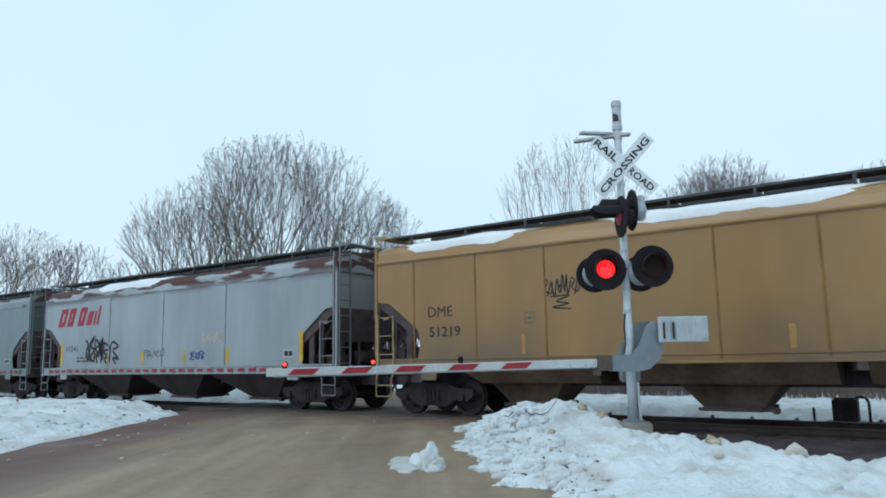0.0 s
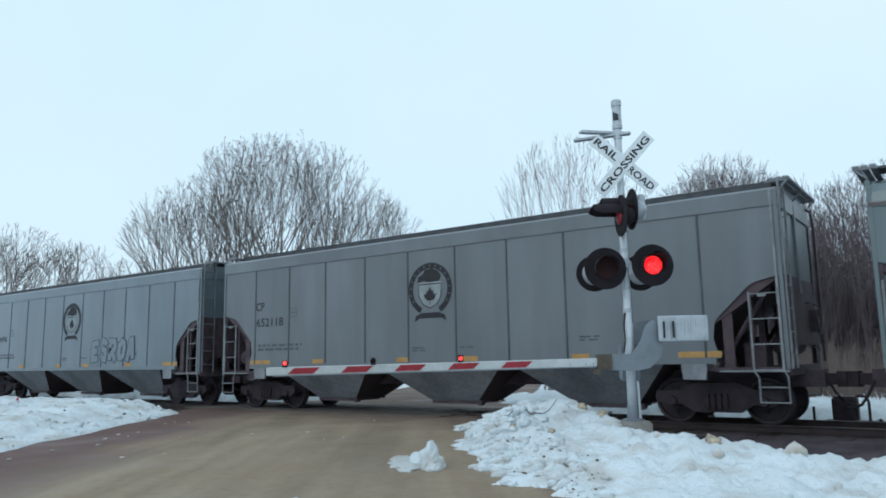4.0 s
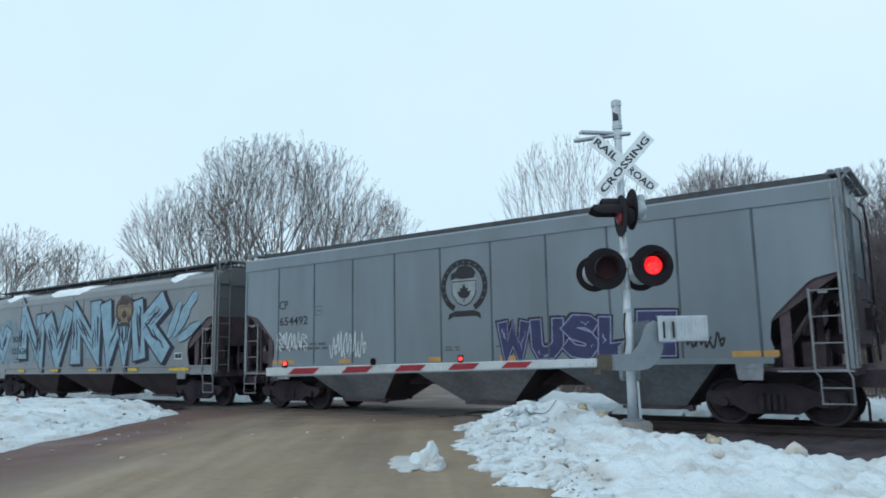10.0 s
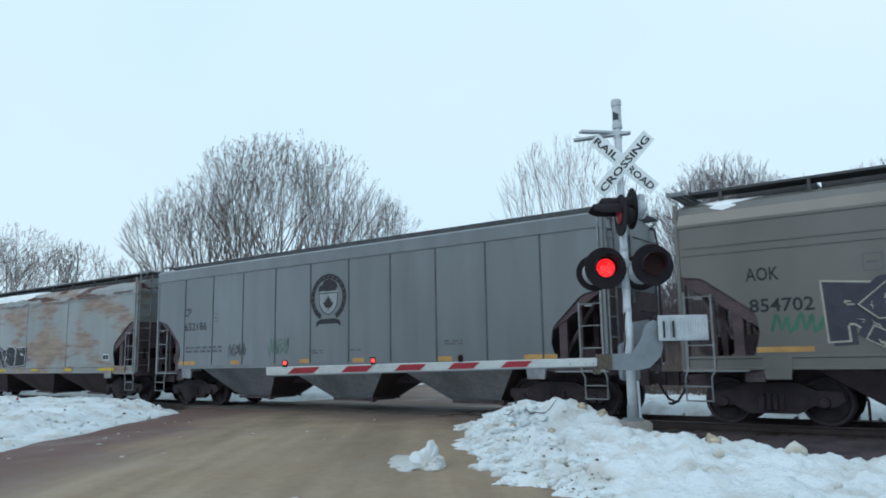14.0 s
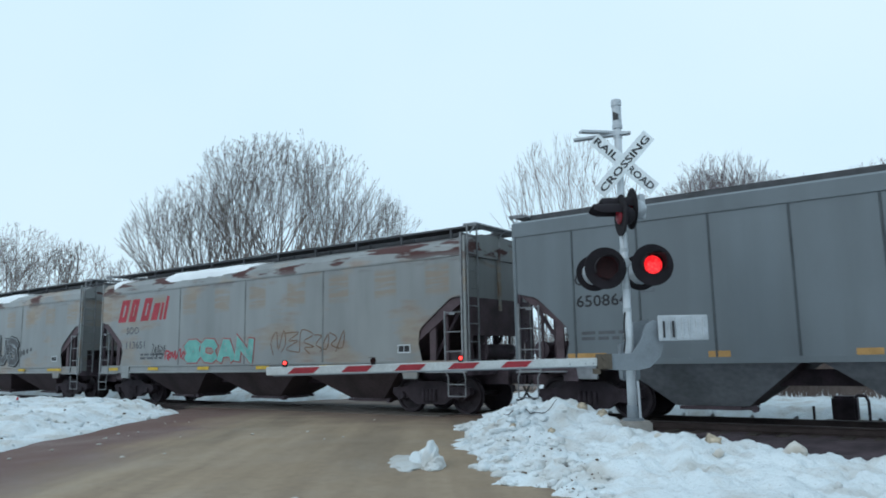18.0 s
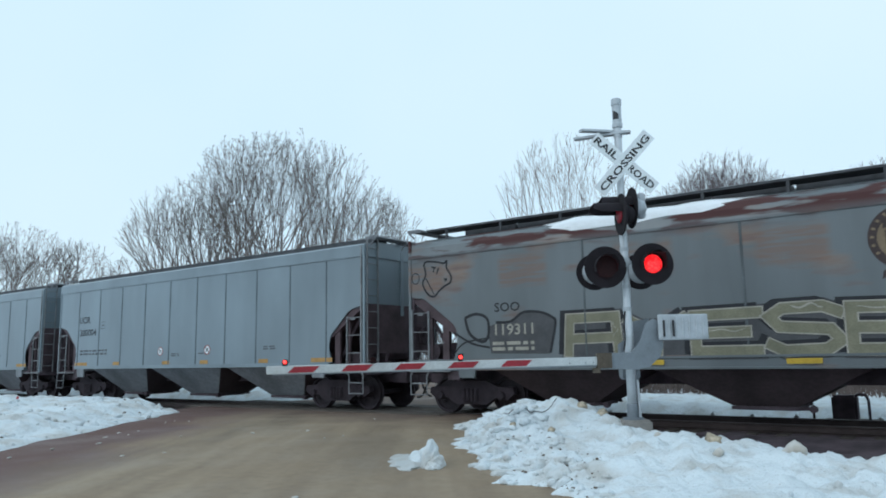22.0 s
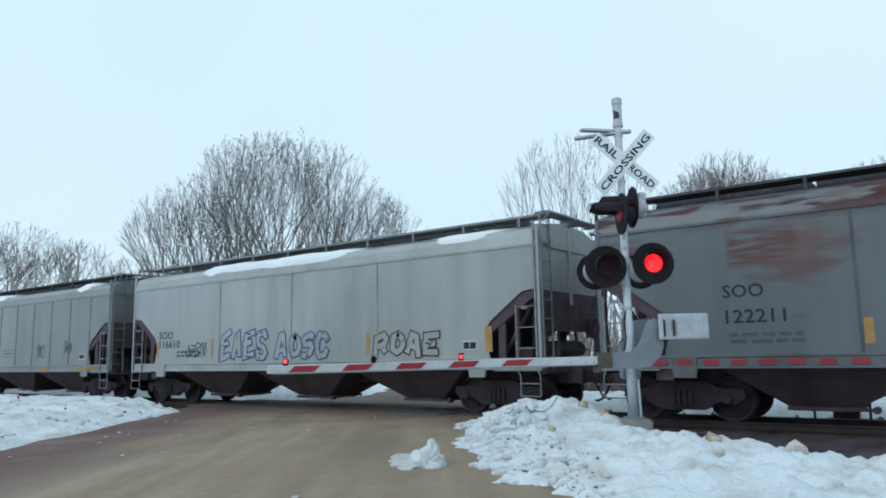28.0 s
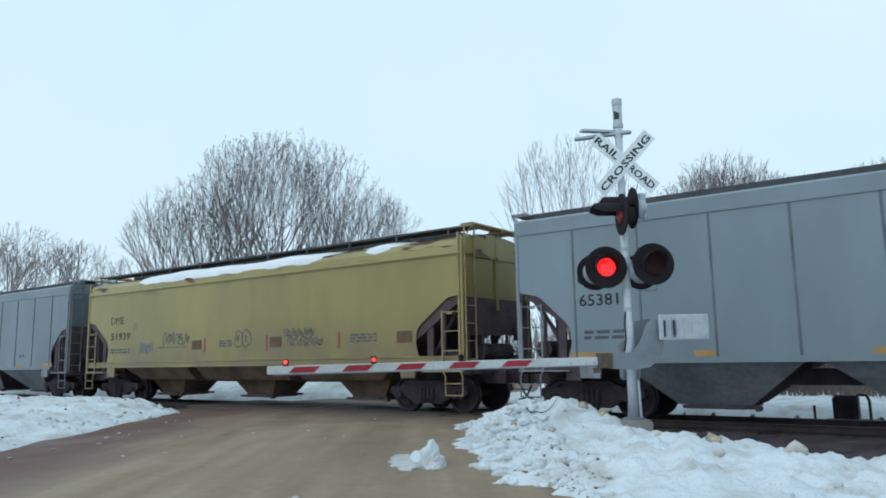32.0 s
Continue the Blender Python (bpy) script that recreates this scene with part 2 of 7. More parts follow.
LADDER = plain("ladder_steel", (0.22, 0.225, 0.235), 0.55, 0.2, 0.25, 4)
GALV = plain("galvanised_steel", (0.44, 0.47, 0.50), 0.5, 0.35, 0.12, 3, 0.05, 0.2)
ALU = plain("aluminium_paint", (0.52, 0.55, 0.58), 0.4, 0.3, 0.12, 4, 0.05, 0.25)
DULL_WHITE = plain("weathered_white", (0.44, 0.47, 0.50), 0.55, 0, 0.15, 5, 0.05)
WHITE = plain("sign_white", (0.74, 0.78, 0.8), 0.45, 0, 0.06, 5, 0.05)
BLACK = plain("sign_black", (0.02, 0.02, 0.024), 0.5, 0, 0.2, 5, 0.05)
LAMP_BLACK = plain("lamp_black", (0.011, 0.008, 0.0115), 0.95, 0, 0.3, 6)
RED = plain("reflective_red", (0.36, 0.022, 0.03), 0.4, 0, 0.15, 5, 0.05)
CONCRETE = plain("concrete", (0.27, 0.25, 0.23), 0.85, 0, 0.2, 5)
STONE = plain("sandy_stone", (0.42, 0.35, 0.26), 0.85, 0, 0.6, 9, 0.8)
DRY_GRASS = plain("dry_weeds", (0.175, 0.132, 0.116), 0.9, 0, 0.35, 0.5, 0.3)
BARK = plain("bark", (0.105, 0.088, 0.078), 0.9, 0, 0.3, 3, 0.5)
BARK_PALE = plain("pale_bark", (0.20, 0.175, 0.155), 0.9, 0, 0.3, 3, 0.5)
TWIG = plain("twigs", (0.17, 0.145, 0.135), 0.9, 0, 0.25, 2, 0.3)
BRUSH = plain("brush_twigs", (0.135, 0.107, 0.114), 0.9, 0, 0.3, 0.4, 0.3)
LADDER_TAN = plain("tan_ladder_steel", (0.33, 0.255, 0.13), 0.6, 0.0, 0.25, 4)
GRIME = plain("end_grime", (0.078, 0.052, 0.059), 0.8, 0, 0.35, 2)
HOPPER_GREY = plain("grimy_grey_hopper", (0.20, 0.21, 0.225), 0.7, 0, 0.42, 0.7)
HOPPER_BROWN = plain("grimy_brown_hopper", (0.070, 0.050, 0.053), 0.75, 0, 0.35, 1.2)
ARM_WHITE = plain("arm_reflective_white", (0.50, 0.525, 0.53), 0.45, 0, 0.1, 5, 0.05)
ARM_RED = plain("arm_reflective_red", (0.30, 0.014, 0.026), 0.4, 0, 0.15, 5, 0.05)
DULL_GALV = plain("dull_galvanised_steel", (0.20, 0.225, 0.25), 0.55, 0.2, 0.16, 3, 0.05, 0.3)
CABLE = plain("grey_cable_sheath", (0.12, 0.115, 0.11), 0.7)
HOPPER_MUD = plain("muddy_ochre_hopper", (0.125, 0.080, 0.052), 0.8, 0, 0.55, 0.9)
MUD = plain("frozen_mud", (0.13, 0.095, 0.065), 0.85, 0, 0.3, 5)
RUBBER = plain("rubber", (0.016, 0.015, 0.016), 0.8)
PLANK = plain("crossing_timber", (0.085, 0.07, 0.058), 0.85, 0, 0.35, 3, 0.5)


def glow(name, col, power):
    m, n, l, b = nodes_of(name, 0.3)
    b.inputs["Base Color"].default_value = (*col, 1)
    b.inputs["Emission Color"].default_value = (*col, 1)
    b.inputs["Emission Strength"].default_value = power
    return m


def red_lens():
    """Faceted red lens lit from behind: brighter cells, as the roundel breaks up the light."""
    m, n, l, b = nodes_of("lit_red_lens", 0.25)
    v = n.new("ShaderNodeTexVoronoi")
    tc = n.new("ShaderNodeTexCoord")
    l.new(tc.outputs["Object"], v.inputs["Vector"])
    v.inputs["Scale"].default_value = 26
    r = ramp_node(n, l, v.outputs["Distance"], [(0.0, (1.0, 0.05, 0.045)), (0.7, (0.85, 0.008, 0.012))])
    b.inputs["Base Color"].default_value = (0.3, 0.01, 0.01, 1)
    l.new(r.outputs["Color"], b.inputs["Emission Color"])
    b.inputs["Emission Strength"].default_value = 1.25
    return m


LENS_LIT = red_lens()
LENS_SIDE = plain("dim_red_glass", (0.32, 0.014, 0.03), 0.3, 0, 0.3, 14, 0.3)
VANE_DARK = plain("vane_unlit_red", (0.018, 0.002, 0.003), 0.92, 0, 0.3, 14, 0.3)
TIP_LIT = glow("arm_lamp_red", (1.0, 0.045, 0.035), 2.6)


# ---------------------------------------------------------------- mesh helpers
def mesh_of(name, bm, mat=None, smooth=False):
    bmesh.ops.recalc_face_normals(bm, faces=bm.faces)
    me = bpy.data.meshes.new(name)
    bm.to_mesh(me)
    bm.free()
    if mat:
        me.materials.append(mat)
    if smooth:
        for p in me.polygons:
            p.use_smooth = True
    return me


def part(name, bm, mat, parent=None, label="", at=None, smooth=False):
    ob = new(name, mesh_of(name, bm, mat, smooth) if isinstance(bm, bmesh.types.BMesh) else bm)
    if isinstance(bm, bpy.types.Mesh) and mat:
        if not bm.materials:
            bm.materials.append(mat)
        if bm.materials[0] != mat:
            ob.material_slots[0].link = "OBJECT"
            ob.material_slots[0].material = mat
    ob.parent = parent
    if at is not None:
        ob.matrix_basis = at
    if label:
        ob["label"] = label
    return ob


def box(bm, x0, x1, y0, y1, z0, z1, m=None):
    vs = [bm.verts.new((x, y, z)) for x in (x0, x1) for y in (y0, y1) for z in (z0, z1)]
    for f in ((0, 1, 3, 2), (4, 6, 7, 5), (0, 4, 5, 1), (2, 3, 7, 6), (0, 2, 6, 4), (1, 5, 7, 3)):
        bm.faces.new([vs[i] for i in f])
    if m:
        bmesh.ops.transform(bm, matrix=m, verts=vs)
    return vs


def prism(bm, pts, a, b, axis="y"):
    """A polygon pushed from a to b along one axis (the polygon lies in the other two)."""
    def at(p, s):
        return {"x": (s, p[0], p[1]), "y": (p[0], s, p[1]), "z": (p[0], p[1], s)}[axis]
    lo, hi = [bm.verts.new(at(p, a)) for p in pts], [bm.verts.new(at(p, b)) for p in pts]
    bm.faces.new(lo)
    bm.faces.new(hi[::-1])
    for i in range(len(pts)):
        j = (i + 1) % len(pts)
        bm.faces.new((lo[i], lo[j], hi[j], hi[i]))
    return lo + hi


def loft(bm, rings):
    vs = [[bm.verts.new(p) for p in r] for r in rings]
    for a, b in zip(vs, vs[1:]):
        for i in range(len(a)):
            j = (i + 1) % len(a)
            bm.faces.new((a[i], a[j], b[j], b[i]))
    bm.faces.new(vs[0][::-1])
    bm.faces.new(vs[-1])


def tube(bm, p, q, r0, r1=None, sides=8):
    p, q = Vector(p), Vector(q)
    r1 = r0 if r1 is None else r1
    d = (q - p).normalized()
    u = d.orthogonal().normalized()
    w = d.cross(u)
    rings = []
    for c, r in ((p, r0), (q, r1)):
        rings.append([c + (u * math.cos(k * math.tau / sides) + w * math.sin(k * math.tau / sides)) * r for k in range(sides)])
    loft(bm, rings)


def lathe(bm, profile, axis="y", sides=28, at=(0, 0, 0)):
    """Profile of (along, radius) pairs turned round an axis."""
    o = Vector(at)
    rings = []
    for s, r in profile:
        ring = []
        for k in range(sides):
            c, n_ = math.cos(k * math.tau / sides) * r, math.sin(k * math.tau / sides) * r
            ring.append(o + Vector({"x": (s, c, n_), "y": (c, s, n_), "z": (c, n_, s)}[axis]))
        rings.append(ring)
    loft(bm, rings)


def poly_tube(bm, pts, r, sides=6):
    for a, b in zip(pts, pts[1:]):
        tube(bm, a, b, r, r, sides)


def thing(name, label, category, group="", at=None):
    e = new(name)
    e.empty_display_size = 0.3
    tagged(e, label, category, group)
    if at is not None:
        e.matrix_basis = at
    return e


def text_mesh(body, size, shear=0.0, bold=0.0):
    cu = bpy.data.curves.new("lettering", "FONT")
    cu.body, cu.size, cu.shear, cu.offset = body, size, shear, bold
    cu.align_x, cu.resolution_u = "LEFT", 2
    ob = bpy.data.objects.new("lettering", cu)
    scene.collection.objects.link(ob)
    me = bpy.data.meshes.new_from_object(ob.evaluated_get(bpy.context.evaluated_depsgraph_get()))
    bpy.data.objects.remove(ob)
    bpy.data.curves.remove(cu)
    return me


# the road's own axes: n to its right, a along it away from the camera
ROAD_RIGHT, ROAD_AHEAD = Vector((0.8039, 0.5948, 0)), Vector((-0.5948, 0.8039, 0))


def road_point(n_, a_, z=0.0):
    p = ROAD_RIGHT * n_ + ROAD_AHEAD * a_
    return Vector((p.x, p.y, z))


# ---------------------------------------------------------------- ground, track and road
TRACK_Y = 16.38
ROAD_LEFT, ROAD_EDGE = -7.1, 0.45


def fbm(x, y, scale, octaves=4, seed=0.0):
    v, amp, tot = 0.0, 1.0, 0.0
    for _ in range(octaves):
        v += amp * noise.noise((x * scale, y * scale, seed))
        tot += amp
        scale, amp = scale * 2.05, amp * 0.5
    return v / tot


def smooth(t):
    t = min(1.0, max(0.0, t))
    return t * t * (3 - 2 * t)


def spread(lo, hi, near, step):
    """Grid lines that stand close together round the camera and far apart at the horizon."""
    out, x = [0.0], 0.0
    while x < hi:
        x += step * (1 + (x / near) ** 1.6)
        out.append(min(x, hi))
    left, x = [], 0.0
    while x > lo:
        x -= step * (1 + (-x / near) ** 1.6)
        left.append(max(x, lo))
    return left[::-1] + out


def road_sides(a_):
    """The road's left and right edge at a distance along it: wide before the track, narrower and bending off beyond it."""
    far = max(0.0, a_ - 27)
    left = ROAD_LEFT + 4.3 * smooth((a_ - 24) / 4) + 0.19 * far + 0.004 * max(0.0, min(a_, 90) - 40) ** 2
    right = ROAD_EDGE + 1.5 * smooth((a_ - 20) / 5) + 0.17 * far + 0.004 * max(0.0, min(a_, 90) - 40) ** 2
    return left, right


def ground_height(x, y):
    n_, a_ = x * 0.8039 + y * 0.5948, -x * 0.5948 + y * 0.8039
    h = -0.12 + 0.16 * fbm(x, y, 0.05, 3, 3.0) + 0.05 * fbm(x, y, 0.6, 3, 5.0)
    off = abs(y - TRACK_Y)
    h += 0.17 * smooth((y - TRACK_Y - 2.6) / 2.2) * (1 - 0.5 * smooth((y - TRACK_Y - 6) / 8))
    h += 0.42 * math.exp(-((n_ - 3.4) / 1.1) ** 2 - ((a_ - 23.5) / 1.6) ** 2)
    h = h * smooth((off - 2.5) / 2.5) - 0.34 * (1 - smooth((off - 2.5) / 2.5))
    left, right = road_sides(a_)
    road_off = max(left - n_, n_ - right)
    k = smooth((road_off + 0.3) / 2.0)
    return h * k + min(h, -0.12) * (1 - k)


def build_ground():
    xs, ys = spread(-1500, 1500, 55, 0.6), spread(-1500, 1800, 55, 0.6)
    verts = [(x, y, ground_height(x, y)) for y in ys for x in xs]
    w = len(xs)
    faces = [(j * w + i, j * w + i + 1, (j + 1) * w + i + 1, (j + 1) * w + i) for j in range(len(ys) - 1) for i in range(w - 1)]
    me = bpy.data.meshes.new("ground")
    me.from_pydata(verts, [], faces)
    me.materials.append(SNOW)
    for p in me.polygons:
        p.use_smooth = True
    tagged(new("ground", me), "flat snow-covered winter field", "ground", kind="structure")


def build_road():
    bm = bmesh.new()
    rows = []
    for k in range(0, 141):
        a_ = -40 + k * 1.5
        row = []
        for i in range(17):
            left, right = road_sides(a_)
            p = road_point(left - 0.8 + (right - left + 2.2) * i / 16, a_)
            z = 0.005 + 0.03 * fbm(p.x, p.y, 0.5, 3, 8.0)
            off = abs(p.y - TRACK_Y)
            z = z * smooth((off - 2.0) / 2.0) - 0.03 * (1 - smooth((off - 2.0) / 2.0))
            row.append(bm.verts.new((p.x, p.y, z)))
        rows.append(row)
    for a, b in zip(rows, rows[1:]):
        for i in range(16):
            bm.faces.new((a[i], a[i + 1], b[i + 1], b[i]))
    ob = part("road", bm, ROAD, smooth=True)
    tagged(ob, "wet sanded dirt road with brown slush and wheel tracks", "road", kind="structure")
    return ob


def build_track():
    bm = bmesh.new()
    prof = [(TRACK_Y - 3.4, -0.40), (TRACK_Y - 1.7, -0.17), (TRACK_Y + 1.7, -0.17), (TRACK_Y + 3.4, -0.40)]
    xs = [-600 + 8 * i for i in range(60)] + [-120 + 0.5 * i for i in range(361)] + [61 + 8 * i for i in range(70)]
    rows = []
    for x in xs:
        rows.append([bm.verts.new((x, y + 0.25 * noise.noise((x * 0.7, y, 1)), z + 0.05 * noise.noise((x * 1.3, y * 2, 4)))) for y, z in prof])
    for a, b in zip(rows, rows[1:]):
        for i in range(3):
            bm.faces.new((a[i], a[i + 1], b[i + 1], b[i]))
    tagged(part("ballast", bm, BALLAST), "dark stone ballast bed under the railway track", "track bed", kind="structure")
    # thawed dark strip on the near side
    bm = bmesh.new()
    rows = []
    for i in range(120):
        x = -8.0 + i * 0.5
        rows.append([bm.verts.new((x, y, z + 0.04 * noise.noise((x, y * 2, 9)))) for y, z in ((9.4, -0.14), (10.9, -0.10), (12.4, -0.14), (13.4, -0.24))])
    for a, b in zip(rows, rows[1:]):
        for k in range(3):
            bm.faces.new((a[k], a[k + 1], b[k + 1], b[k]))
    tagged(part("trackside_soil", bm, BALLAST), "thawed dark soil beside the track", "soil", kind="structure")
    for side in (-1, 1):
        rail = thing("rail", "worn steel running rail with a polished head", "rail", "running rails")
        rail["kind"] = "structure"
        y = TRACK_Y + side * 0.7535
        bm = bmesh.new()
        prof = [(-0.075, -0.175), (0.075, -0.175), (0.075, -0.16), (0.012, -0.135), (0.012, -0.045), (0.036, -0.03), (0.036, -0.012),
                (-0.036, -0.012), (-0.036, -0.03), (-0.012, -0.045), (-0.012, -0.135), (-0.075, -0.16)]
        prism(bm, [(y + p, q) for p, q in prof], -600, 620, "x")
        part("rail_web", bm, STEEL_RAIL, rail)
        bm = bmesh.new()
        prism(bm, [(y - 0.036, -0.012), (y + 0.036, -0.012), (y + 0.036, -0.004), (y + 0.026, 0), (y - 0.026, 0), (y - 0.036, -0.004)], -600, 620, "x")
        part("rail_head", bm, RAIL_HEAD, rail)
    # sleepers: pieces where the camera sees them, the rest in one mesh
    bm = bmesh.new()
    prism(bm, [(-0.11, -0.3), (0.11, -0.3), (0.11, -0.17), (0.09, -0.155), (-0.09, -0.155), (-0.11, -0.17)], -1.3, 1.3, "y")
    me = mesh_of("sleeper", bm, TIE)
    sleepers = thing("sleepers", "dark creosoted timber sleepers under the rails", "railway sleepers")
    sleepers["kind"] = "structure"
    for i in range(110):
        x = -48 + i * 0.54
        n_ = x * 0.8039 + TRACK_Y * 0.5948
        if -7.4 < n_ < 0.9:
            continue
        o = part("sleeper", me, TIE, sleepers)
        o.matrix_basis = pose(x + random.uniform(-0.02, 0.02), TRACK_Y + random.uniform(-0.04, 0.04), 0, 0, 0, random.uniform(-1.2, 1.2))
    bm = bmesh.new()
    for x in [-48.6 - 0.54 * i for i in range(250)] + [12 + 0.54 * i for i in range(250)]:
        box(bm, x - 0.11, x + 0.11, TRACK_Y - 1.3, TRACK_Y + 1.3, -0.28, -0.155)
    o = part("sleeper_row", bm, TIE, sleepers)
    o["kind"] = "stuff"
    # crossing timbers flush with the rails
    deck = thing("crossing_deck", "worn muddy timber planks of the level crossing", "crossing deck")
    deck["kind"] = "structure"
    for y0, y1 in ((-1.5, -1.17), (-1.15, -0.82), (-0.62, -0.33), (-0.31, -0.01), (0.01, 0.31), (0.33, 0.62), (0.82, 1.15), (1.17, 1.5)):
        bm = bmesh.new()
        xm = -(TRACK_Y * 0.5948) / 0.8039
        prism(bm, [(TRACK_Y + y0, -0.15), (TRACK_Y + y1, -0.15), (TRACK_Y + y1, -0.02), (TRACK_Y + y1 - 0.02, -0.006), (TRACK_Y + y0 + 0.02, -0.006), (TRACK_Y + y0, -0.02)],
              xm - 9.2 + random.uniform(-0.1, 0.1), xm + 1.2 + random.uniform(-0.1, 0.1), "x")
        part("plank", bm, PLANK, deck)


def right_bank_height(n_, a_):
    p = road_point(n_, a_)
    back_y = 13.7 if p.x < -6.2 else 13.7 - 2.2 * (p.x + 6.2) / 1.8 if p.x < -4.4 else 11.5 - 0.9 * min(1.0, (p.x + 4.4) / 1.2)
    edge = ROAD_EDGE - 0.05 + 0.62 * smooth((10.0 - a_) / 3.0) + 0.5 * fbm(a_, 1.0, 0.6, 4, 2.0) + 0.55 * fbm(a_, n_ * 0.5, 2.2, 4, 9.0)
    rise = smooth((n_ - edge) / 1.5)
    h = 0.16 * rise + 0.045 * smooth((n_ - edge) / 0.25)
    h += 0.36 * math.exp(-((n_ - 1.75) / 0.95) ** 4 - ((a_ - 13.2) / 1.7) ** 2)
    h += 0.15 * math.exp(-((p.y - back_y + 1.0) / 0.8) ** 2) * rise
    h *= 1 - 0.45 * smooth((p.x + 3.2) / 2.6)
    wild = 1 - 0.58 * smooth((n_ - 1.15) / 1.0)
    rough = 0.12 * fbm(n_, a_, 0.9, 4, 0.5) + 0.26 * abs(fbm(n_, a_, 1.7, 3, 7.0)) + (0.27 * abs(fbm(n_, a_, 4.0, 3, 2.0)) + 0.12 * abs(fbm(n_, a_, 7.5, 2, 4.0))) * wild - 0.10
    h += rough * (0.25 + 0.75 * rise) * smooth((n_ - edge) / 0.4)
    back = smooth((back_y + 0.25 - p.y) / 1.1)
    far = 0.7 * smooth((n_ - 9.2) / 1.7) + 0.7 * smooth((-10.5 - a_) / 2.2)
    return h * back - 0.45 * (1 - back) - 0.16 * (1 - smooth((n_ - edge + 0.1) / 0.2)) - far


def left_bank_height(n_, a_):
    p = road_point(n_, a_)
    edge = ROAD_LEFT - 0.1 + 0.45 * fbm(a_, 3.0, 0.4, 4, 6.0)
    rise = smooth((edge - n_) / 1.6)
    h = 0.30 * rise + 0.06 * smooth((edge - n_) / 0.3)
    h += (0.18 * fbm(n_, a_, 0.5, 4, 1.5) + 0.26 * abs(fbm(n_, a_, 1.3, 4, 4.0)) + 0.14 * abs(fbm(n_, a_, 3.8, 3, 1.0)) - 0.09) * smooth((edge - n_) / 0.7)
    back = smooth((13.7 - p.y) / 1.2)
    far = 0.8 * smooth((-24.0 - n_) / 2.8) + 0.7 * smooth((-10.5 - a_) / 2.2)
    return h * back - 0.42 * (1 - back) - 0.16 * (1 - smooth((edge - n_ + 0.1) / 0.2)) - far


def far_bank_height(n_, a_):
    """Ploughed ridge beyond the track, broken where the road leaves."""
    p = road_point(n_, a_)
    left, right = road_sides(a_)
    off = max(left - n_, n_ - right) + 0.5 * fbm(n_, a_, 0.5, 3, 3.0)
    side = smooth((off - 0.1) / 1.2)
    crest = math.exp(-((p.y - 20.9 - 0.8 * fbm(p.x, 2.0, 0.25, 2, 8.0)) / 1.0) ** 2)
    h = (0.10 + (0.42 if n_ < right else 0.0) * crest * (0.55 + 0.9 * abs(fbm(p.x, 5.0, 0.22, 3, 2.0)) * 2)) * side
    h += (0.22 * abs(fbm(n_, a_, 1.1, 4, 6.0)) + 0.12 * abs(fbm(n_, a_, 3.2, 3, 2.5)) - 0.05) * side
    near = smooth((p.y - 18.9) / 0.9)
    return h * near - 0.45 * (1 - near) - 0.2 * (1 - smooth(off / 0.3)) - 0.5 * smooth((p.y - 24) / 2)


def snow_bank(name, label, height, n0, n1, a0, a1, step):
    ns, as_ = int((n1 - n0) / step), int((a1 - a0) / step)
    verts, faces = [], []
    for j in range(as_ + 1):
        for i in range(ns + 1):
            n_, a_ = n0 + i * step, a0 + j * step
            p = road_point(n_ + 0.4 * step * noise.noise((i * 3.1, j * 2.7, 1)), a_ + 0.4 * step * noise.noise((i * 2.3, j * 3.9, 5)))
            verts.append((p.x, p.y, height(n_, a_)))
    for j in range(as_):
        for i in range(ns):
            q = (j * (ns + 1) + i, j * (ns + 1) + i + 1, (j + 1) * (ns + 1) + i + 1, (j + 1) * (ns + 1) + i)
            if max(verts[k][2] for k in q) > -0.1:
                faces.append(q)
    me = bpy.data.meshes.new(name)
    me.from_pydata(verts, [], faces)
    me.materials.append(BANK)
    ob = new(name, me)
    for p in me.polygons:
        p.use_smooth = True
    return tagged(ob, label, "snow bank", "ploughed snow banks", "stuff")


def lump(bm, centre, size, seed, flat=1.0, detail=2):
    vs = bmesh.ops.create_icosphere(bm, subdivisions=detail, radius=1.0)["verts"]
    for v in vs:
        k = 1 + 0.35 * noise.noise(v.co * 1.4 + Vector((seed, 0, 0))) + 0.15 * noise.noise(v.co * 3.5 + Vector((0, seed, 0)))
        v.co = Vector((v.co.x * k * size[0], v.co.y * k * size[1], v.co.z * k * size[2])) + Vector(centre)


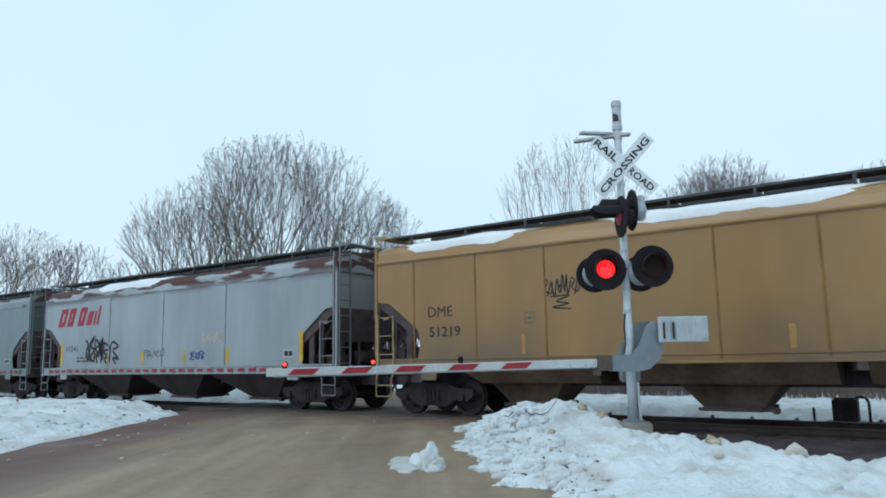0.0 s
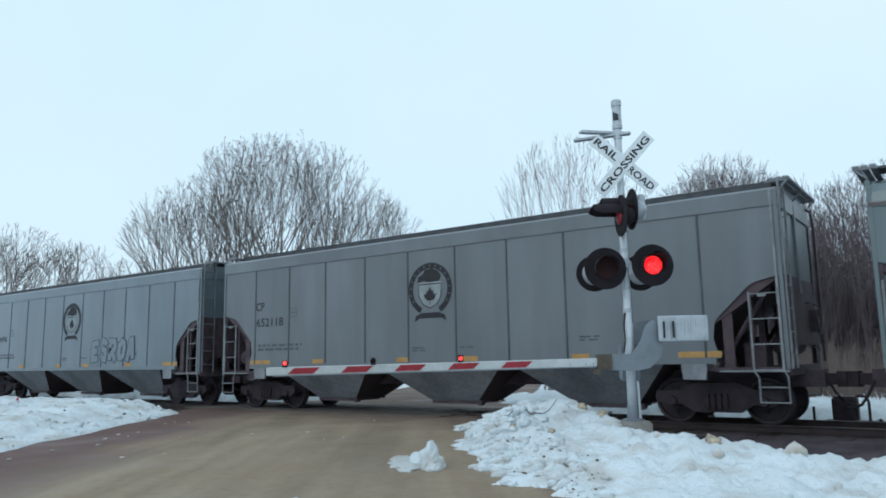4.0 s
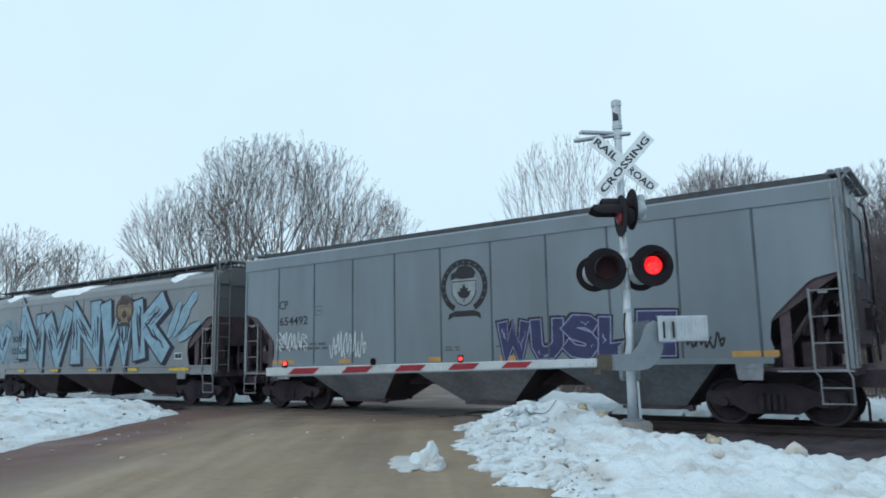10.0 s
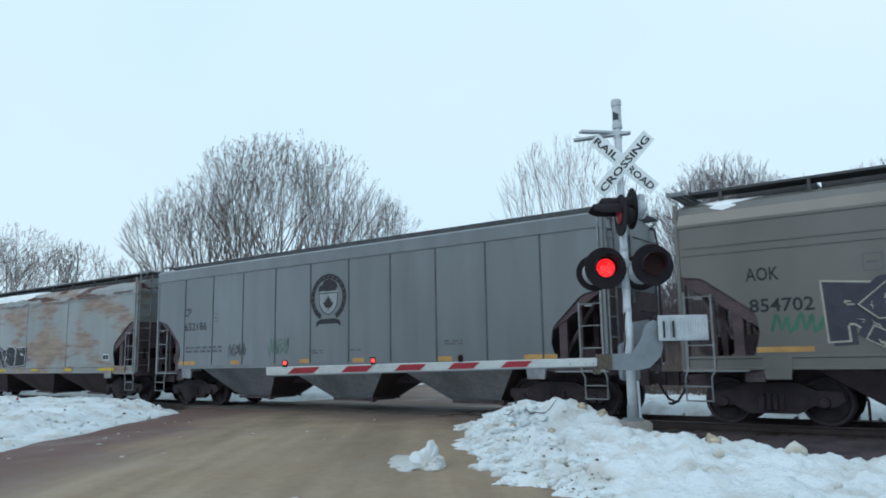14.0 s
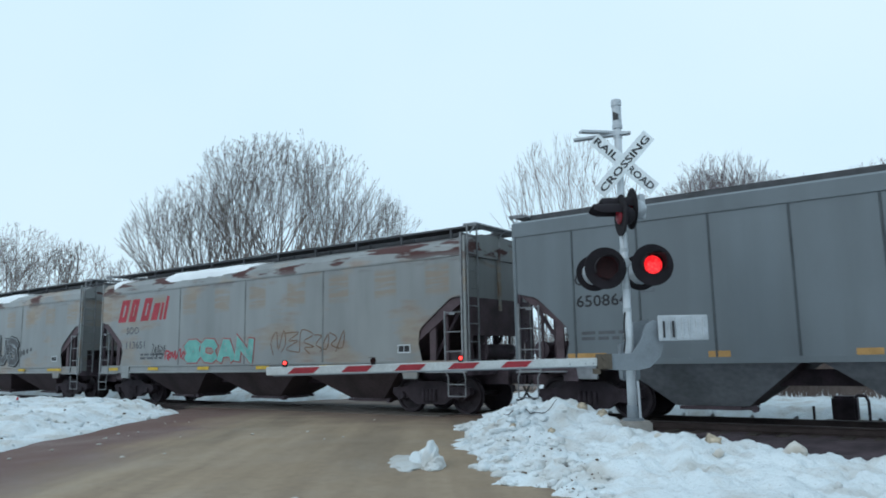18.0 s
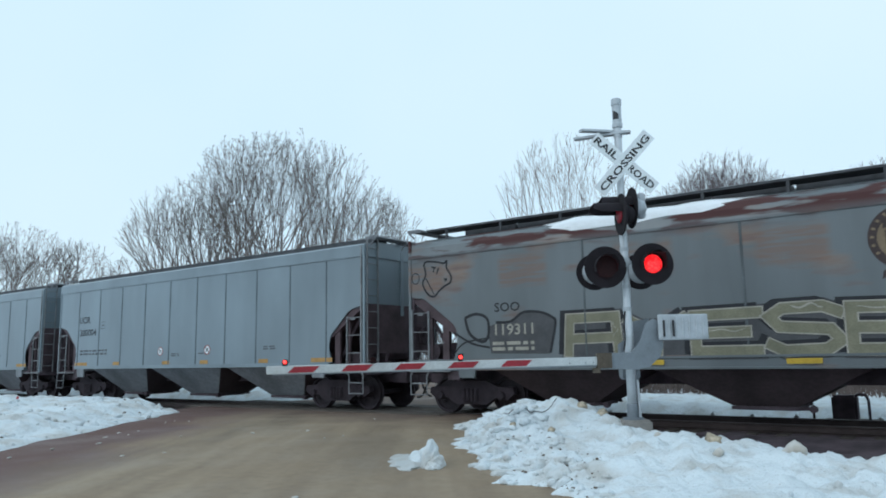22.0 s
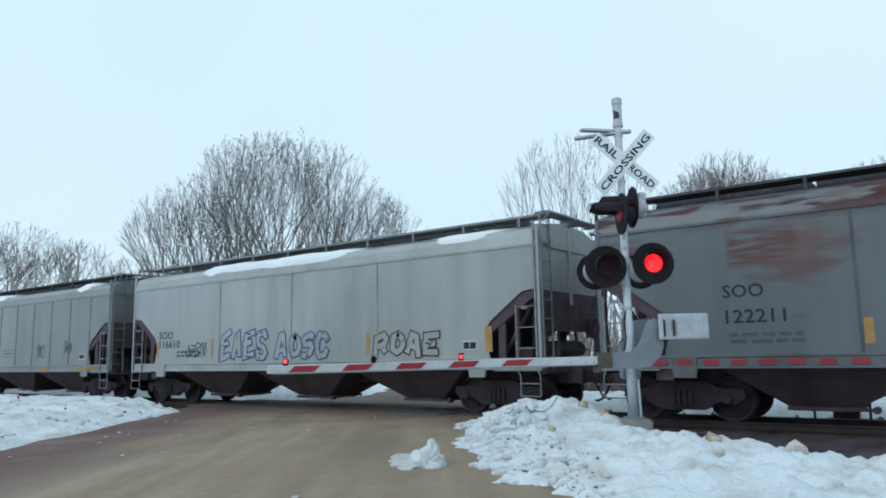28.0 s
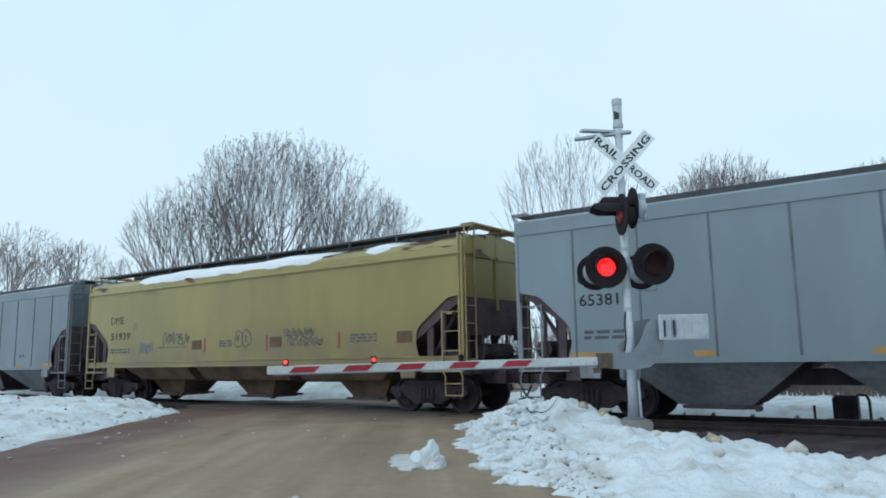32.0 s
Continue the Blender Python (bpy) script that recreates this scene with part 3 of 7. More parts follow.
def build_snow():
    snow_bank("snow_bank", "ploughed dirty snow heap along the road beside the signal", right_bank_height, 0.0, 11.0, -13.0, 18.2, 0.06)
    snow_bank("snow_bank", "low ploughed snow bank on the far road edge", left_bank_height, -27.0, -6.4, -13.0, 26.0, 0.095)
    snow_bank("snow_bank", "ragged ploughed snow ridge beyond the track", far_bank_height, -46.0, 12.0, 14.0, 58.0, 0.2)
    # stones and ice chunks lying on the heap
    for n_, a_, s, mat, label in ((2.42, 12.6, 0.10, STONE, "sandy stone lying on the snow heap"), (2.62, 12.0, 0.10, STONE, "muddy stone half sunk in snow"),
                                  (1.65, 11.0, 0.06, STONE, "small dark stone on the snow"), (3.47, 9.5, 0.11, STONE, "tan stone on the snow ridge"),
                                  (4.2, 8.84, 0.15, DIRTY, "rounded dirty ice chunk on the ridge"), (1.15, 11.6, 0.06, STONE, "stone in the slush at the road edge"),
                                  (2.9, 9.9, 0.06, DIRTY, "small grey ice chunk on the snow"), (3.2, 8.6, 0.07, DIRTY, "small grey ice chunk on the snow"),
                                  (5.0, 8.2, 0.09, DIRTY, "small grey ice chunk on the snow")):
        bm = bmesh.new()
        s *= 0.85
        p = road_point(n_, a_, right_bank_height(n_, a_) + s * 0.3)
        lump(bm, (0, 0, 0), (s * 1.15, s * 0.75, s * 0.85), n_ * 7, detail=2)
        for v in bm.verts:
            v.co *= 1 + 0.45 * noise.noise(v.co / s * 1.3 + Vector((a_ * 5, 0, 0)))
        o = part("ice_chunk" if mat is DIRTY else "stone", bm, mat, smooth=True)
        o.matrix_basis = Matrix.Translation(p)
        tagged(o, label, "ice" if mat is DIRTY else "stone", "stones and ice on the snow")
    # crumbs of ice and frozen mud strewn over the heap
    rng = random.Random(77)
    bm = bmesh.new()
    bmesh.ops.create_icosphere(bm, subdivisions=1, radius=1.0)
    ball = [v.co.copy() for v in bm.verts]
    tris = [[v.index for v in f.verts] for f in bm.faces]
    bm.free()
    for name, label, mat, many, lo, hi, height in (("ice_crumbs", "scattered crumbs of hard snow on the bank", BANK, 900, 0.025, 0.13, right_bank_height),
                                                   ("mud_crumbs", "scattered crumbs of frozen brown mud on the bank", MUD, 110, 0.010, 0.035, right_bank_height),
                                                   ("mud_crumbs", "brown rubble and grit in the slush at the road edge", MUD, 150, 0.006, 0.021, right_bank_height),
                                                   ("ice_crumbs", "scattered clods of hard snow on the low bank", BANK, 380, 0.03, 0.12, left_bank_height),
                                                   ("mud_crumbs", "scattered bits of brown mud on the low bank", MUD, 70, 0.015, 0.045, left_bank_height)):
        verts, faces = [], []
        for _ in range(many):
            if height is right_bank_height:
                n_ = rng.uniform(0.4, 1.7) if rng.random() < 0.85 else rng.uniform(0.4, 7.5)
                a_ = rng.uniform(5.0, 16.0)
                if hi == 0.021:
                    n_, a_ = rng.gauss(1.25, 0.32), rng.gauss(8.2, 1.1)
            else:
                n_, a_ = -6.9 - abs(rng.gauss(0, 2.6)), rng.uniform(8.0, 22.0)
            z = height(n_, a_)
            if z < 0.0:
                continue
            p, s = road_point(n_, a_), lo + (hi - lo) * rng.random() ** 2.2
            i, k = len(verts), rng.uniform(0, 50)
            sx, sy, sz = s * rng.uniform(0.7, 1.5), s * rng.uniform(0.7, 1.5), s * rng.uniform(0.4, 0.9)
            for q in ball:
                f = 1 + 0.8 * noise.noise(q * 1.9 + Vector((k, 0, 0)))
                verts.append((p.x + q.x * sx * f, p.y + q.y * sy * f, z - 0.1 * s + q.z * sz * f))
            faces.extend(tuple(i + v for v in f) for f in tris)
        me = bpy.data.meshes.new(name)
        me.from_pydata(verts, [], faces)
        me.materials.append(mat)
        for p in me.polygons:
            p.use_smooth = True
        tagged(new(name, me), label, "ice crumbs" if mat is BANK else "mud crumbs", kind="stuff")
    # lump of hard snow lying on the road
    heap = thing("snow_lump", "lump of hard white snow lying on the muddy road", "snow lump", at=Matrix.Translation(road_point(-0.22, 9.9, 0.0)) @ pose(0, 0, 0, 0, 0, 36.5))
    bm = bmesh.new()
    lump(bm, (0.10, 0.02, 0.05), (0.13, 0.36, 0.25), 3.3, detail=4)
    lump(bm, (0.16, -0.12, 0.03), (0.12, 0.26, 0.13), 4.4, detail=4)
    lump(bm, (-0.05, 0.25, 0.03), (0.15, 0.30, 0.12), 6.1, detail=3)
    lump(bm, (0.13, -0.3, 0.02), (0.10, 0.16, 0.08), 1.7, detail=3)
    part("lump", bm, BANK, heap, smooth=True)
    bm = bmesh.new()
    lump(bm, (-0.20, 0.22, 0.0), (0.26, 0.62, 0.06), 8.3, detail=4)
    lump(bm, (-0.33, 0.75, 0.0), (0.16, 0.4, 0.03), 5.3, detail=3)
    part("slush", bm, TRODDEN, heap, "thin trodden slush", smooth=True)
    # flecks of slush left on the road
    rng = random.Random(31)
    bm = bmesh.new()
    for _ in range(22):
        if rng.random() < 0.6:
            n_, a_ = -6.9 + abs(rng.gauss(0, 1.1)), rng.uniform(7.5, 18.0)
        else:
            n_, a_ = rng.uniform(-5.0, 0.4), rng.uniform(5.0, 17.5)
        p, s = road_point(n_, a_, 0.012), rng.uniform(0.015, 0.05)
        k = rng.uniform(0, 60)
        vs = bmesh.ops.create_icosphere(bm, subdivisions=1, radius=1.0)["verts"]
        for v in vs:
            f = s * (1 + 0.7 * noise.noise(v.co * 1.5 + Vector((k, 0, 0))))
            q = ROAD_RIGHT * (v.co.x * f) + ROAD_AHEAD * (v.co.y * f * 1.9)
            v.co = Vector((p.x + q.x, p.y + q.y, p.z + v.co.z * 0.012))
    tagged(part("slush_flecks", bm, DIRTY, smooth=True), "flecks of grey slush left on the muddy road", "slush", kind="stuff")
    # loose cable lying over the heap
    pts = []
    for i in range(15):
        k = i / 14
        n_, a_ = 1.1 + 0.95 * k, 12.6 + 0.3 * k - 0.5 * math.sin(k * math.pi)
        pts.append(road_point(n_, a_, max(right_bank_height(n_ + 0.05 * i, a_ + 0.05 * j) for i in (-1, 0, 1) for j in (-1, 0, 1)) + 0.012))
    bm = bmesh.new()
    poly_tube(bm, pts, 0.008)
    tagged(part("cable", bm, CABLE), "thin grey cable lying over the snow heap", "cable")
    # small orange marker stake at the far bank
    stake = thing("marker_stake", "low stake with an orange-red reflector in the snow", "marker", at=pose(-25.2, 11.3, 0.0))
    bm = bmesh.new()
    box(bm, -0.02, 0.02, -0.02, 0.02, -0.3, 0.28)
    part("post", bm, TIE, stake)
    bm = bmesh.new()
    lathe(bm, [(-0.045, 0.05), (-0.03, 0.075), (-0.02, 0.075)], "y", 16, (0, 0, 0.34))
    part("reflector", bm, RED, stake, "orange-red round reflector")


# ---------------------------------------------------------------- the crossing signal
SIGNAL_AT = road_point(3.0, 11.5)
FLAPS = []          # (vane, axis offset, True for the lamps of the first phase)


def flasher(signal, x, y, z, face, phase=None, lit=True, reach_=0.17, scoop=False):
    """One flashing lamp: round black backboard, lens, visor; it faces -y turned by face degrees."""
    turn = pose(x, y, z, 0, 0, face)
    bm = bmesh.new()
    lathe(bm, [(0.0, 0.02), (0.0, 0.325), (0.012, 0.33), (0.024, 0.325), (0.03, 0.02)], "y", 36)
    board = part("backboard", bm, LAMP_BLACK, signal, "round matt black backboard", turn)
    bm = bmesh.new()
    lathe(bm, [(0.03, 0.15), (0.12, 0.15), (0.2, 0.11), (0.24, 0.05)], "y", 24)
    part("housing", bm, GALV if scoop and x > 0 else LAMP_BLACK, board)
    bm = bmesh.new()
    rings = []
    for s, r in ((-0.010, 0.145), (-0.026, 0.136), (-0.044, 0.10), (-0.052, 0.03)):
        rings.append((s, r))
    lathe(bm, rings, "y", 28)
    part("lens", bm, LENS_LIT if lit else LENS_SIDE, board, "glowing red lens" if lit else "dark red lens", smooth=False)
    # visor: an open-bottomed hood, longest above
    bm = bmesh.new()
    outer, inner = [], []
    steps = 22
    for k in range(steps + 1):
        ang = radians(5 + 170 * k / steps) if scoop else radians(-25 + 230 * k / steps)
        reach = -0.14 - reach_ * (min(1.0, 1.6 * max(0.0, math.sin(ang) + 0.25)) - 0.25 * max(0.0, math.sin(ang)) if scoop else max(0.0, math.sin(ang)))
        for lst, r in ((outer, 0.185), (inner, 0.178)):
            lst.append((bm.verts.new((math.cos(ang) * r, 0, math.sin(ang) * r)), bm.verts.new((math.cos(ang) * r * 1.0, reach, math.sin(ang) * r))))
    for k in range(steps):
        bm.faces.new((outer[k][0], outer[k + 1][0], outer[k + 1][1], outer[k][1]))
        bm.faces.new((inner[k][1], inner[k + 1][1], inner[k + 1][0], inner[k][0]))
        bm.faces.new((outer[k][1], outer[k + 1][1], inner[k + 1][1], inner[k][1]))
    part("visor", bm, LAMP_BLACK, board)
    if phase is not None:
        # added vane in place of switching the lamp: down over the lens between flashes, and up under the visor
        bm = bmesh.new()
        lathe(bm, [(-0.006, 0.02), (-0.006, 0.168), (0.0, 0.17), (0.003, 0.02)], "y", 28, (0, 0, -0.165))
        vane = part("vane", bm, VANE_DARK, board, "added dark red vane that stands in for the unlit lens")
        FLAPS.append((vane, (0, -0.066, 0.166), phase))
    return board


def build_signal():
    base = SIGNAL_AT
    s = thing("crossing_signal", "silver railroad crossing signal with crossbuck, red flashers and lowered gate", "crossing signal",
              at=Matrix.Translation(base) @ pose(0, 0, 0, 0, 0, 36.5))
    bm = bmesh.new()
    box(bm, -0.2, 0.24, -0.22, 0.22, -0.3, 0.40)
    bmesh.ops.bevel(bm, geom=list(bm.edges), offset=0.03, segments=2, affect="EDGES")
    part("foundation", bm, CONCRETE, s, "grey concrete foundation block")
    bm = bmesh.new()
    lathe(bm, [(0.40, 0.16), (0.43, 0.16), (0.44, 0.09), (0.62, 0.085), (0.64, 0.075)], "z", 20)
    part("base_casting", bm, DULL_GALV, s)
    bm = bmesh.new()
    lathe(bm, [(0.44, 0.074), (1.9, 0.074), (1.92, 0.062), (5.05, 0.060), (5.1, 0.058)], "z", 20)
    part("mast", bm, ALU, s, "silver-painted steel mast", smooth=True)
    for zc in (2.1, 2.45, 3.05, 4.3, 4.92):
        bm = bmesh.new()
        lathe(bm, [(zc - 0.03, 0.06), (zc - 0.03, 0.07), (zc + 0.03, 0.07), (zc + 0.03, 0.06)], "z", 18)
        part("clamp", bm, GALV, s)
    bm = bmesh.new()
    lathe(bm, [(5.05, 0.06), (5.06, 0.082), (5.12, 0.084), (5.14, 0.074), (5.43, 0.074), (5.45, 0.084), (5.53, 0.084), (5.55, 0.07), (5.56, 0.02)], "z", 20)
    cap = part("bell_housing", bm, GALV, s, "grey cylindrical bell housing on the mast top")
    bm = bmesh.new()
    for k in range(6):
        a0, a1 = radians(205 + k * 12), radians(205 + (k + 1) * 12)
        vs = [bm.verts.new((math.cos(a) * 0.077, math.sin(a) * 0.077, z)) for a, z in ((a0, 5.19), (a1, 5.19), (a1, 5.34 - 0.01 * k), (a0, 5.34 - 0.01 * k))]
        bm.faces.new(vs)
    part("louvre", bm, BLACK, cap, "dark sound opening")
    # cross arm with two pipes at the top, seen as a fork
    for x0, y0, z0, x1, y1, z1 in ((-0.63, -0.1, 4.99, 0.22, 0.12, 5.015), (-0.67, 0.25, 4.95, 0.18, -0.08, 4.965)):
        bm = bmesh.new()
        d = Vector((x1 - x0, y1 - y0, z1 - z0))
        m = Matrix.Translation(((x0 + x1) / 2, (y0 + y1) / 2, (z0 + z1) / 2)) @ d.to_track_quat("X", "Z").to_matrix().to_4x4()
        box(bm, -d.length / 2, d.length / 2, -0.06, 0.06, -0.018, 0.018, m)
        part("crossbuck_back_blade", bm, GALV, s, "edge-on blade of the rear crossbuck")
    # crossbuck
    for ang, word, z, parts_ in ((-42, None, 0.0, (("RAIL", -0.60), ("ROAD", 0.10))), (48, "CROSSING", -0.014, ())):
        blade_m = pose(0.05, -0.11 + z, 4.44, 90, 0, 0) @ pose(0, 0, 0, 0, 0, ang)
        bm = bmesh.new()
        box(bm, -0.635, 0.635, -0.115, 0.115, -0.004, 0.004)
        blade = part("crossbuck_blade", bm, WHITE, s, "white reflective crossbuck blade with black letters", blade_m)
        words = parts_ if word is None else ((word, -0.59),)
        for w, x in words:
            me = text_mesh(w, 0.165 if word is None else 0.155, 0, 0.004)
            xs = [v.co.x for v in me.vertices]
            want = 0.46 if w == "RAIL" else 0.50 if w == "ROAD" else 1.18
            k = want / (max(xs) - min(xs))
            x_lo = min(xs)
            for v in me.vertices:
                v.co.x = (v.co.x - x_lo) * k
                v.co.y -= 0.057
            t = part("lettering", me, BLACK, blade, "black block letters", pose(x, 0, 0.0065))
    # front flashers, their rear twins, and the pair turned to the side road
    flasher(s, -0.36, -0.22, 2.745, 0, phase=True)
    flasher(s, 0.38, -0.22, 2.785, 0, phase=False)
    for x in (-0.42, 0.33):
        bm = bmesh.new()
        lathe(bm, [(0.34, 0.02), (0.34, 0.29), (0.352, 0.295), (0.364, 0.29), (0.37, 0.02)], "y", 36, (x, 0, 2.73))
        rear = part("backboard", bm, LAMP_BLACK, s, "round black backboard of the rear lamp")
        bm = bmesh.new()
        lathe(bm, [(0.14, 0.05), (0.17, 0.15), (0.33, 0.20)], "y", 24, (x, 0, 2.73))
        part("housing", bm, GALV, rear, "pale lamp housing")
    bm = bmesh.new()
    tube(bm, (-0.40, -0.03, 2.84), (0.42, -0.03, 2.84), 0.026, 0.026, 10)
    tube(bm, (0.0, -0.09, 2.84), (0.0, 0.06, 2.84), 0.075, 0.075, 10)
    part("lamp_arm", bm, GALV, s)
    flasher(s, -0.11, -0.30, 3.56, -88, lit=False, reach_=0.36, scoop=True)
    flasher(s, 0.12, -0.10, 3.70, -89, lit=False, reach_=0.42, scoop=True)
    bm = bmesh.new()
    box(bm, 0.24, 0.36, -0.10, 0.08, 3.55, 3.95)
    bmesh.ops.bevel(bm, geom=list(bm.edges), offset=0.02, segments=2, affect="EDGES")
    part("junction_box", bm, GALV, s, "small grey junction box")
    # gate mechanism and counterweight
    bm = bmesh.new()
    box(bm, -0.10, 0.17, 0.06, 0.36, 1.0, 1.58)
    bmesh.ops.bevel(bm, geom=list(bm.edges), offset=0.025, segments=2, affect="EDGES")
    part("gate_mechanism", bm, DULL_GALV, s, "silver cast gate mechanism case")
    bm = bmesh.new()
    outline = [(-0.37, 1.18), (-0.37, 1.42), (-0.02, 1.42), (0.12, 1.60), (0.22, 1.86), (0.34, 1.93), (0.47, 1.88), (0.47, 1.50), (0.42, 1.36), (0.25, 1.20), (0.05, 1.16)]
    prism(bm, outline, -0.20, -0.165, "y")
    part("gate_support_arm", bm, DULL_GALV, s, "curved galvanised counterweight support arm")
    bm = bmesh.new()
    prism(bm, [(-0.05, 1.6), (0.1, 1.65), (0.16, 1.92), (0.42, 1.96), (0.4, 1.5), (0.1, 1.3)], 0.28, 0.31, "y")
    part("gate_support_arm", bm, DULL_GALV, s, "curved galvanised counterweight support arm")
    weights = part("counterweight", bmesh.new(), GALV, s, "pale ribbed counterweight plates")
    bm = bmesh.new()
    box(bm, 0.385, 1.15, -0.30, -0.26, 1.60, 1.99)
    bmesh.ops.bevel(bm, geom=list(bm.edges), offset=0.012, segments=1, affect="EDGES")
    weights.data = mesh_of("counterweight", bm, DULL_WHITE)
    for k in range(7):
        x = 0.445 + k * 0.105
        bm = bmesh.new()
        tube(bm, (x, -0.305, 1.63), (x, -0.305, 1.95), 0.014, 0.018, 6)
        part("stiffener", bm, DULL_WHITE, weights)
    for x in (0.46, 0.605):
        bm = bmesh.new()
        box(bm, x - 0.016, x + 0.016, -0.333, -0.322, 1.65, 1.90)
        part("slot", bm, BLACK, weights, "dark bolt slot")
    bm = bmesh.new()
    box(bm, 0.46, 1.11, -0.2, -0.12, 1.65, 1.95)
    part("rear_plate", bm, GALV, weights)
    for y in (-0.06, 0.02):
        bm = bmesh.new()
        tube(bm, (0.10, y, 0.42), (0.085, y, 1.0), 0.02, 0.02, 8)
        part("conduit", bm, GALV, s)
    bm = bmesh.new()
    poly_tube(bm, [(-0.055, -0.05, 2.06), (-0.085, -0.08, 1.86), (-0.08, -0.09, 1.62), (-0.12, -0.13, 1.45)], 0.013)
    part("cable", bm, RUBBER, s)
    # the arm, lowered over the road
    arm = thing("gate_arm", "lowered red and white striped crossing gate arm with red lamps", "gate arm", at=Matrix.Translation(base) @ pose(0, 0, 0, 0, 0, 36.5))
    z0, z1 = 1.30, 1.245
    x_root, x_tip, span = -0.50, -5.62, 5.12

    def arm_z(x):
        return z0 + (z1 - z0) * (x_root - x) / span
    bm = bmesh.new()
    prism(bm, [(x_root, z0 + 0.066), (x_root, z0 - 0.060), (x_tip, z1 - 0.060), (x_tip, z1 + 0.066)], -0.205, -0.165, "y")
    bmesh.ops.bevel(bm, geom=list(bm.edges), offset=0.008, segments=1, affect="EDGES")
    part("board", bm, ARM_WHITE, arm, "white reflective arm board")
    slant, x = 0.05, -1.60
    while x - 0.405 > x_tip + 0.1:
        bm = bmesh.new()
        za, zb = arm_z(x), arm_z(x - 0.39)
        prism(bm, [(x + slant, za + 0.048), (x - slant, za - 0.044), (x - 0.39 - slant, zb - 0.044), (x - 0.39 + slant, zb + 0.048)], -0.211, -0.204, "y")
        part("stripe", bm, ARM_RED, arm, "red reflective stripe")
        x -= 0.8128
    bm = bmesh.new()
    prism(bm, [(x_root, z0 - 0.060), (x_root, z0 - 0.074), (x_tip + 0.1, z1 - 0.074), (x_tip + 0.1, z1 - 0.060)], -0.20, -0.13, "y")
    prism(bm, [(x_root, z0 + 0.045), (x_root, z0 - 0.045), (x_tip + 0.1, z1 - 0.035), (x_tip + 0.1, z1 + 0.035)], -0.164, -0.13, "y")
    part("beam", bm, DULL_GALV, arm)
    for xp in (-0.62, -0.74, -0.98):
        bm = bmesh.new()
        tube(bm, (xp, -0.214, arm_z(xp) - 0.02), (xp, -0.2, arm_z(xp) - 0.02), 0.012, 0.012, 6)
        part("bolt", bm, DULL_GALV, arm)
    bm = bmesh.new()
    box(bm, -0.56, -0.34, -0.25, -0.1, 1.19, 1.42)
    box(bm, -0.62, -0.52, -0.23, -0.12, 1.12, 1.2)
    tube(bm, (-0.46, -0.27, 1.36), (-0.46, -0.08, 1.36), 0.03, 0.03, 8)
    tube(bm, (-0.46, -0.27, 1.24), (-0.46, -0.08, 1.24), 0.03, 0.03, 8)
    part("shear_bracket", bm, plain("rusty_bracket", (0.11, 0.088, 0.066), 0.7, 0.3), arm, "rusty hinge bracket of the arm")
    for x, phase in ((-2.65, False), (-3.99, True), (-5.34, None)):
        z = arm_z(x) + 0.06
        bm = bmesh.new()
        box(bm, x - 0.035, x + 0.035, -0.21, -0.12, z, z + 0.025)
        lathe(bm, [(-0.19, 0.044), (-0.12, 0.04)], "y", 14, (x, 0, z + 0.06))
        lamp = part("arm_lamp", bm, LAMP_BLACK, arm, "small red lamp on the arm")
        bm = bmesh.new()
        lathe(bm, [(-0.195, 0.03), (-0.21, 0.025), (-0.218, 0.01)], "y", 14, (x, 0, z + 0.06))
        part("lens", bm, TIP_LIT, lamp, "lit red lens")
        if phase is not None:
            # added vane, coloured as an unlit lens; covers the always-lit lens when off
            bm = bmesh.new()
            lathe(bm, [(-0.006, 0.01), (-0.006, 0.042), (0.004, 0.042), (0.004, 0.01)], "y", 14, (0, 0, -0.042))
            vane = part("vane", bm, VANE_DARK, lamp, "added dark vane that stands in for the unlit lens")
            FLAPS.append((vane, (x, -0.226, z + 0.102), phase))
            bm = bmesh.new()
            prism(bm, [(x - 0.05, z + 0.106), (x + 0.05, z + 0.106), (x + 0.05, z + 0.112), (x - 0.05, z + 0.112)], -0.32, -0.19, "y")
            part("hood", bm, LAMP_BLACK, lamp)


def build_switch_box():
    """Low trackside machine with a bent pipe, beyond the track."""
    t = thing("switch_machine", "low dark trackside machine box with a bent pipe", "switch machine", at=pose(-2.38, 18.7, -0.25))
    bm = bmesh.new()
    box(bm, -0.42, 0.08, -0.22, 0.22, 0.1, 0.66)
    bmesh.ops.bevel(bm, geom=list(bm.edges), offset=0.05, segments=2, affect="EDGES")
    part("case", bm, UNDER, t, "dark iron case")
    bm = bmesh.new()
    box(bm, -0.6, 0.45, -0.35, 0.35, -0.1, 0.12)
    part("bed", bm, TIE, t, "timber bed")
    bm = bmesh.new()
    poly_tube(bm, [(0.0, 0, 0.6), (0.1, 0, 0.68), (0.24, 0, 0.66), (0.29, 0, 0.55), (0.29, 0, 0.0)], 0.03, 8)
    part("pipe", bm, UNDER, t, "bent dark pipe")
    bm = bmesh.new()
    box(bm, -0.025, 0.025, -0.02, 0.02, -0.1, 0.42)
    tagged(part("marker_stake", bm, TIE, None, at=pose(-3.2, 18.7, -0.25)), "short dark stake in the snow", "stake")


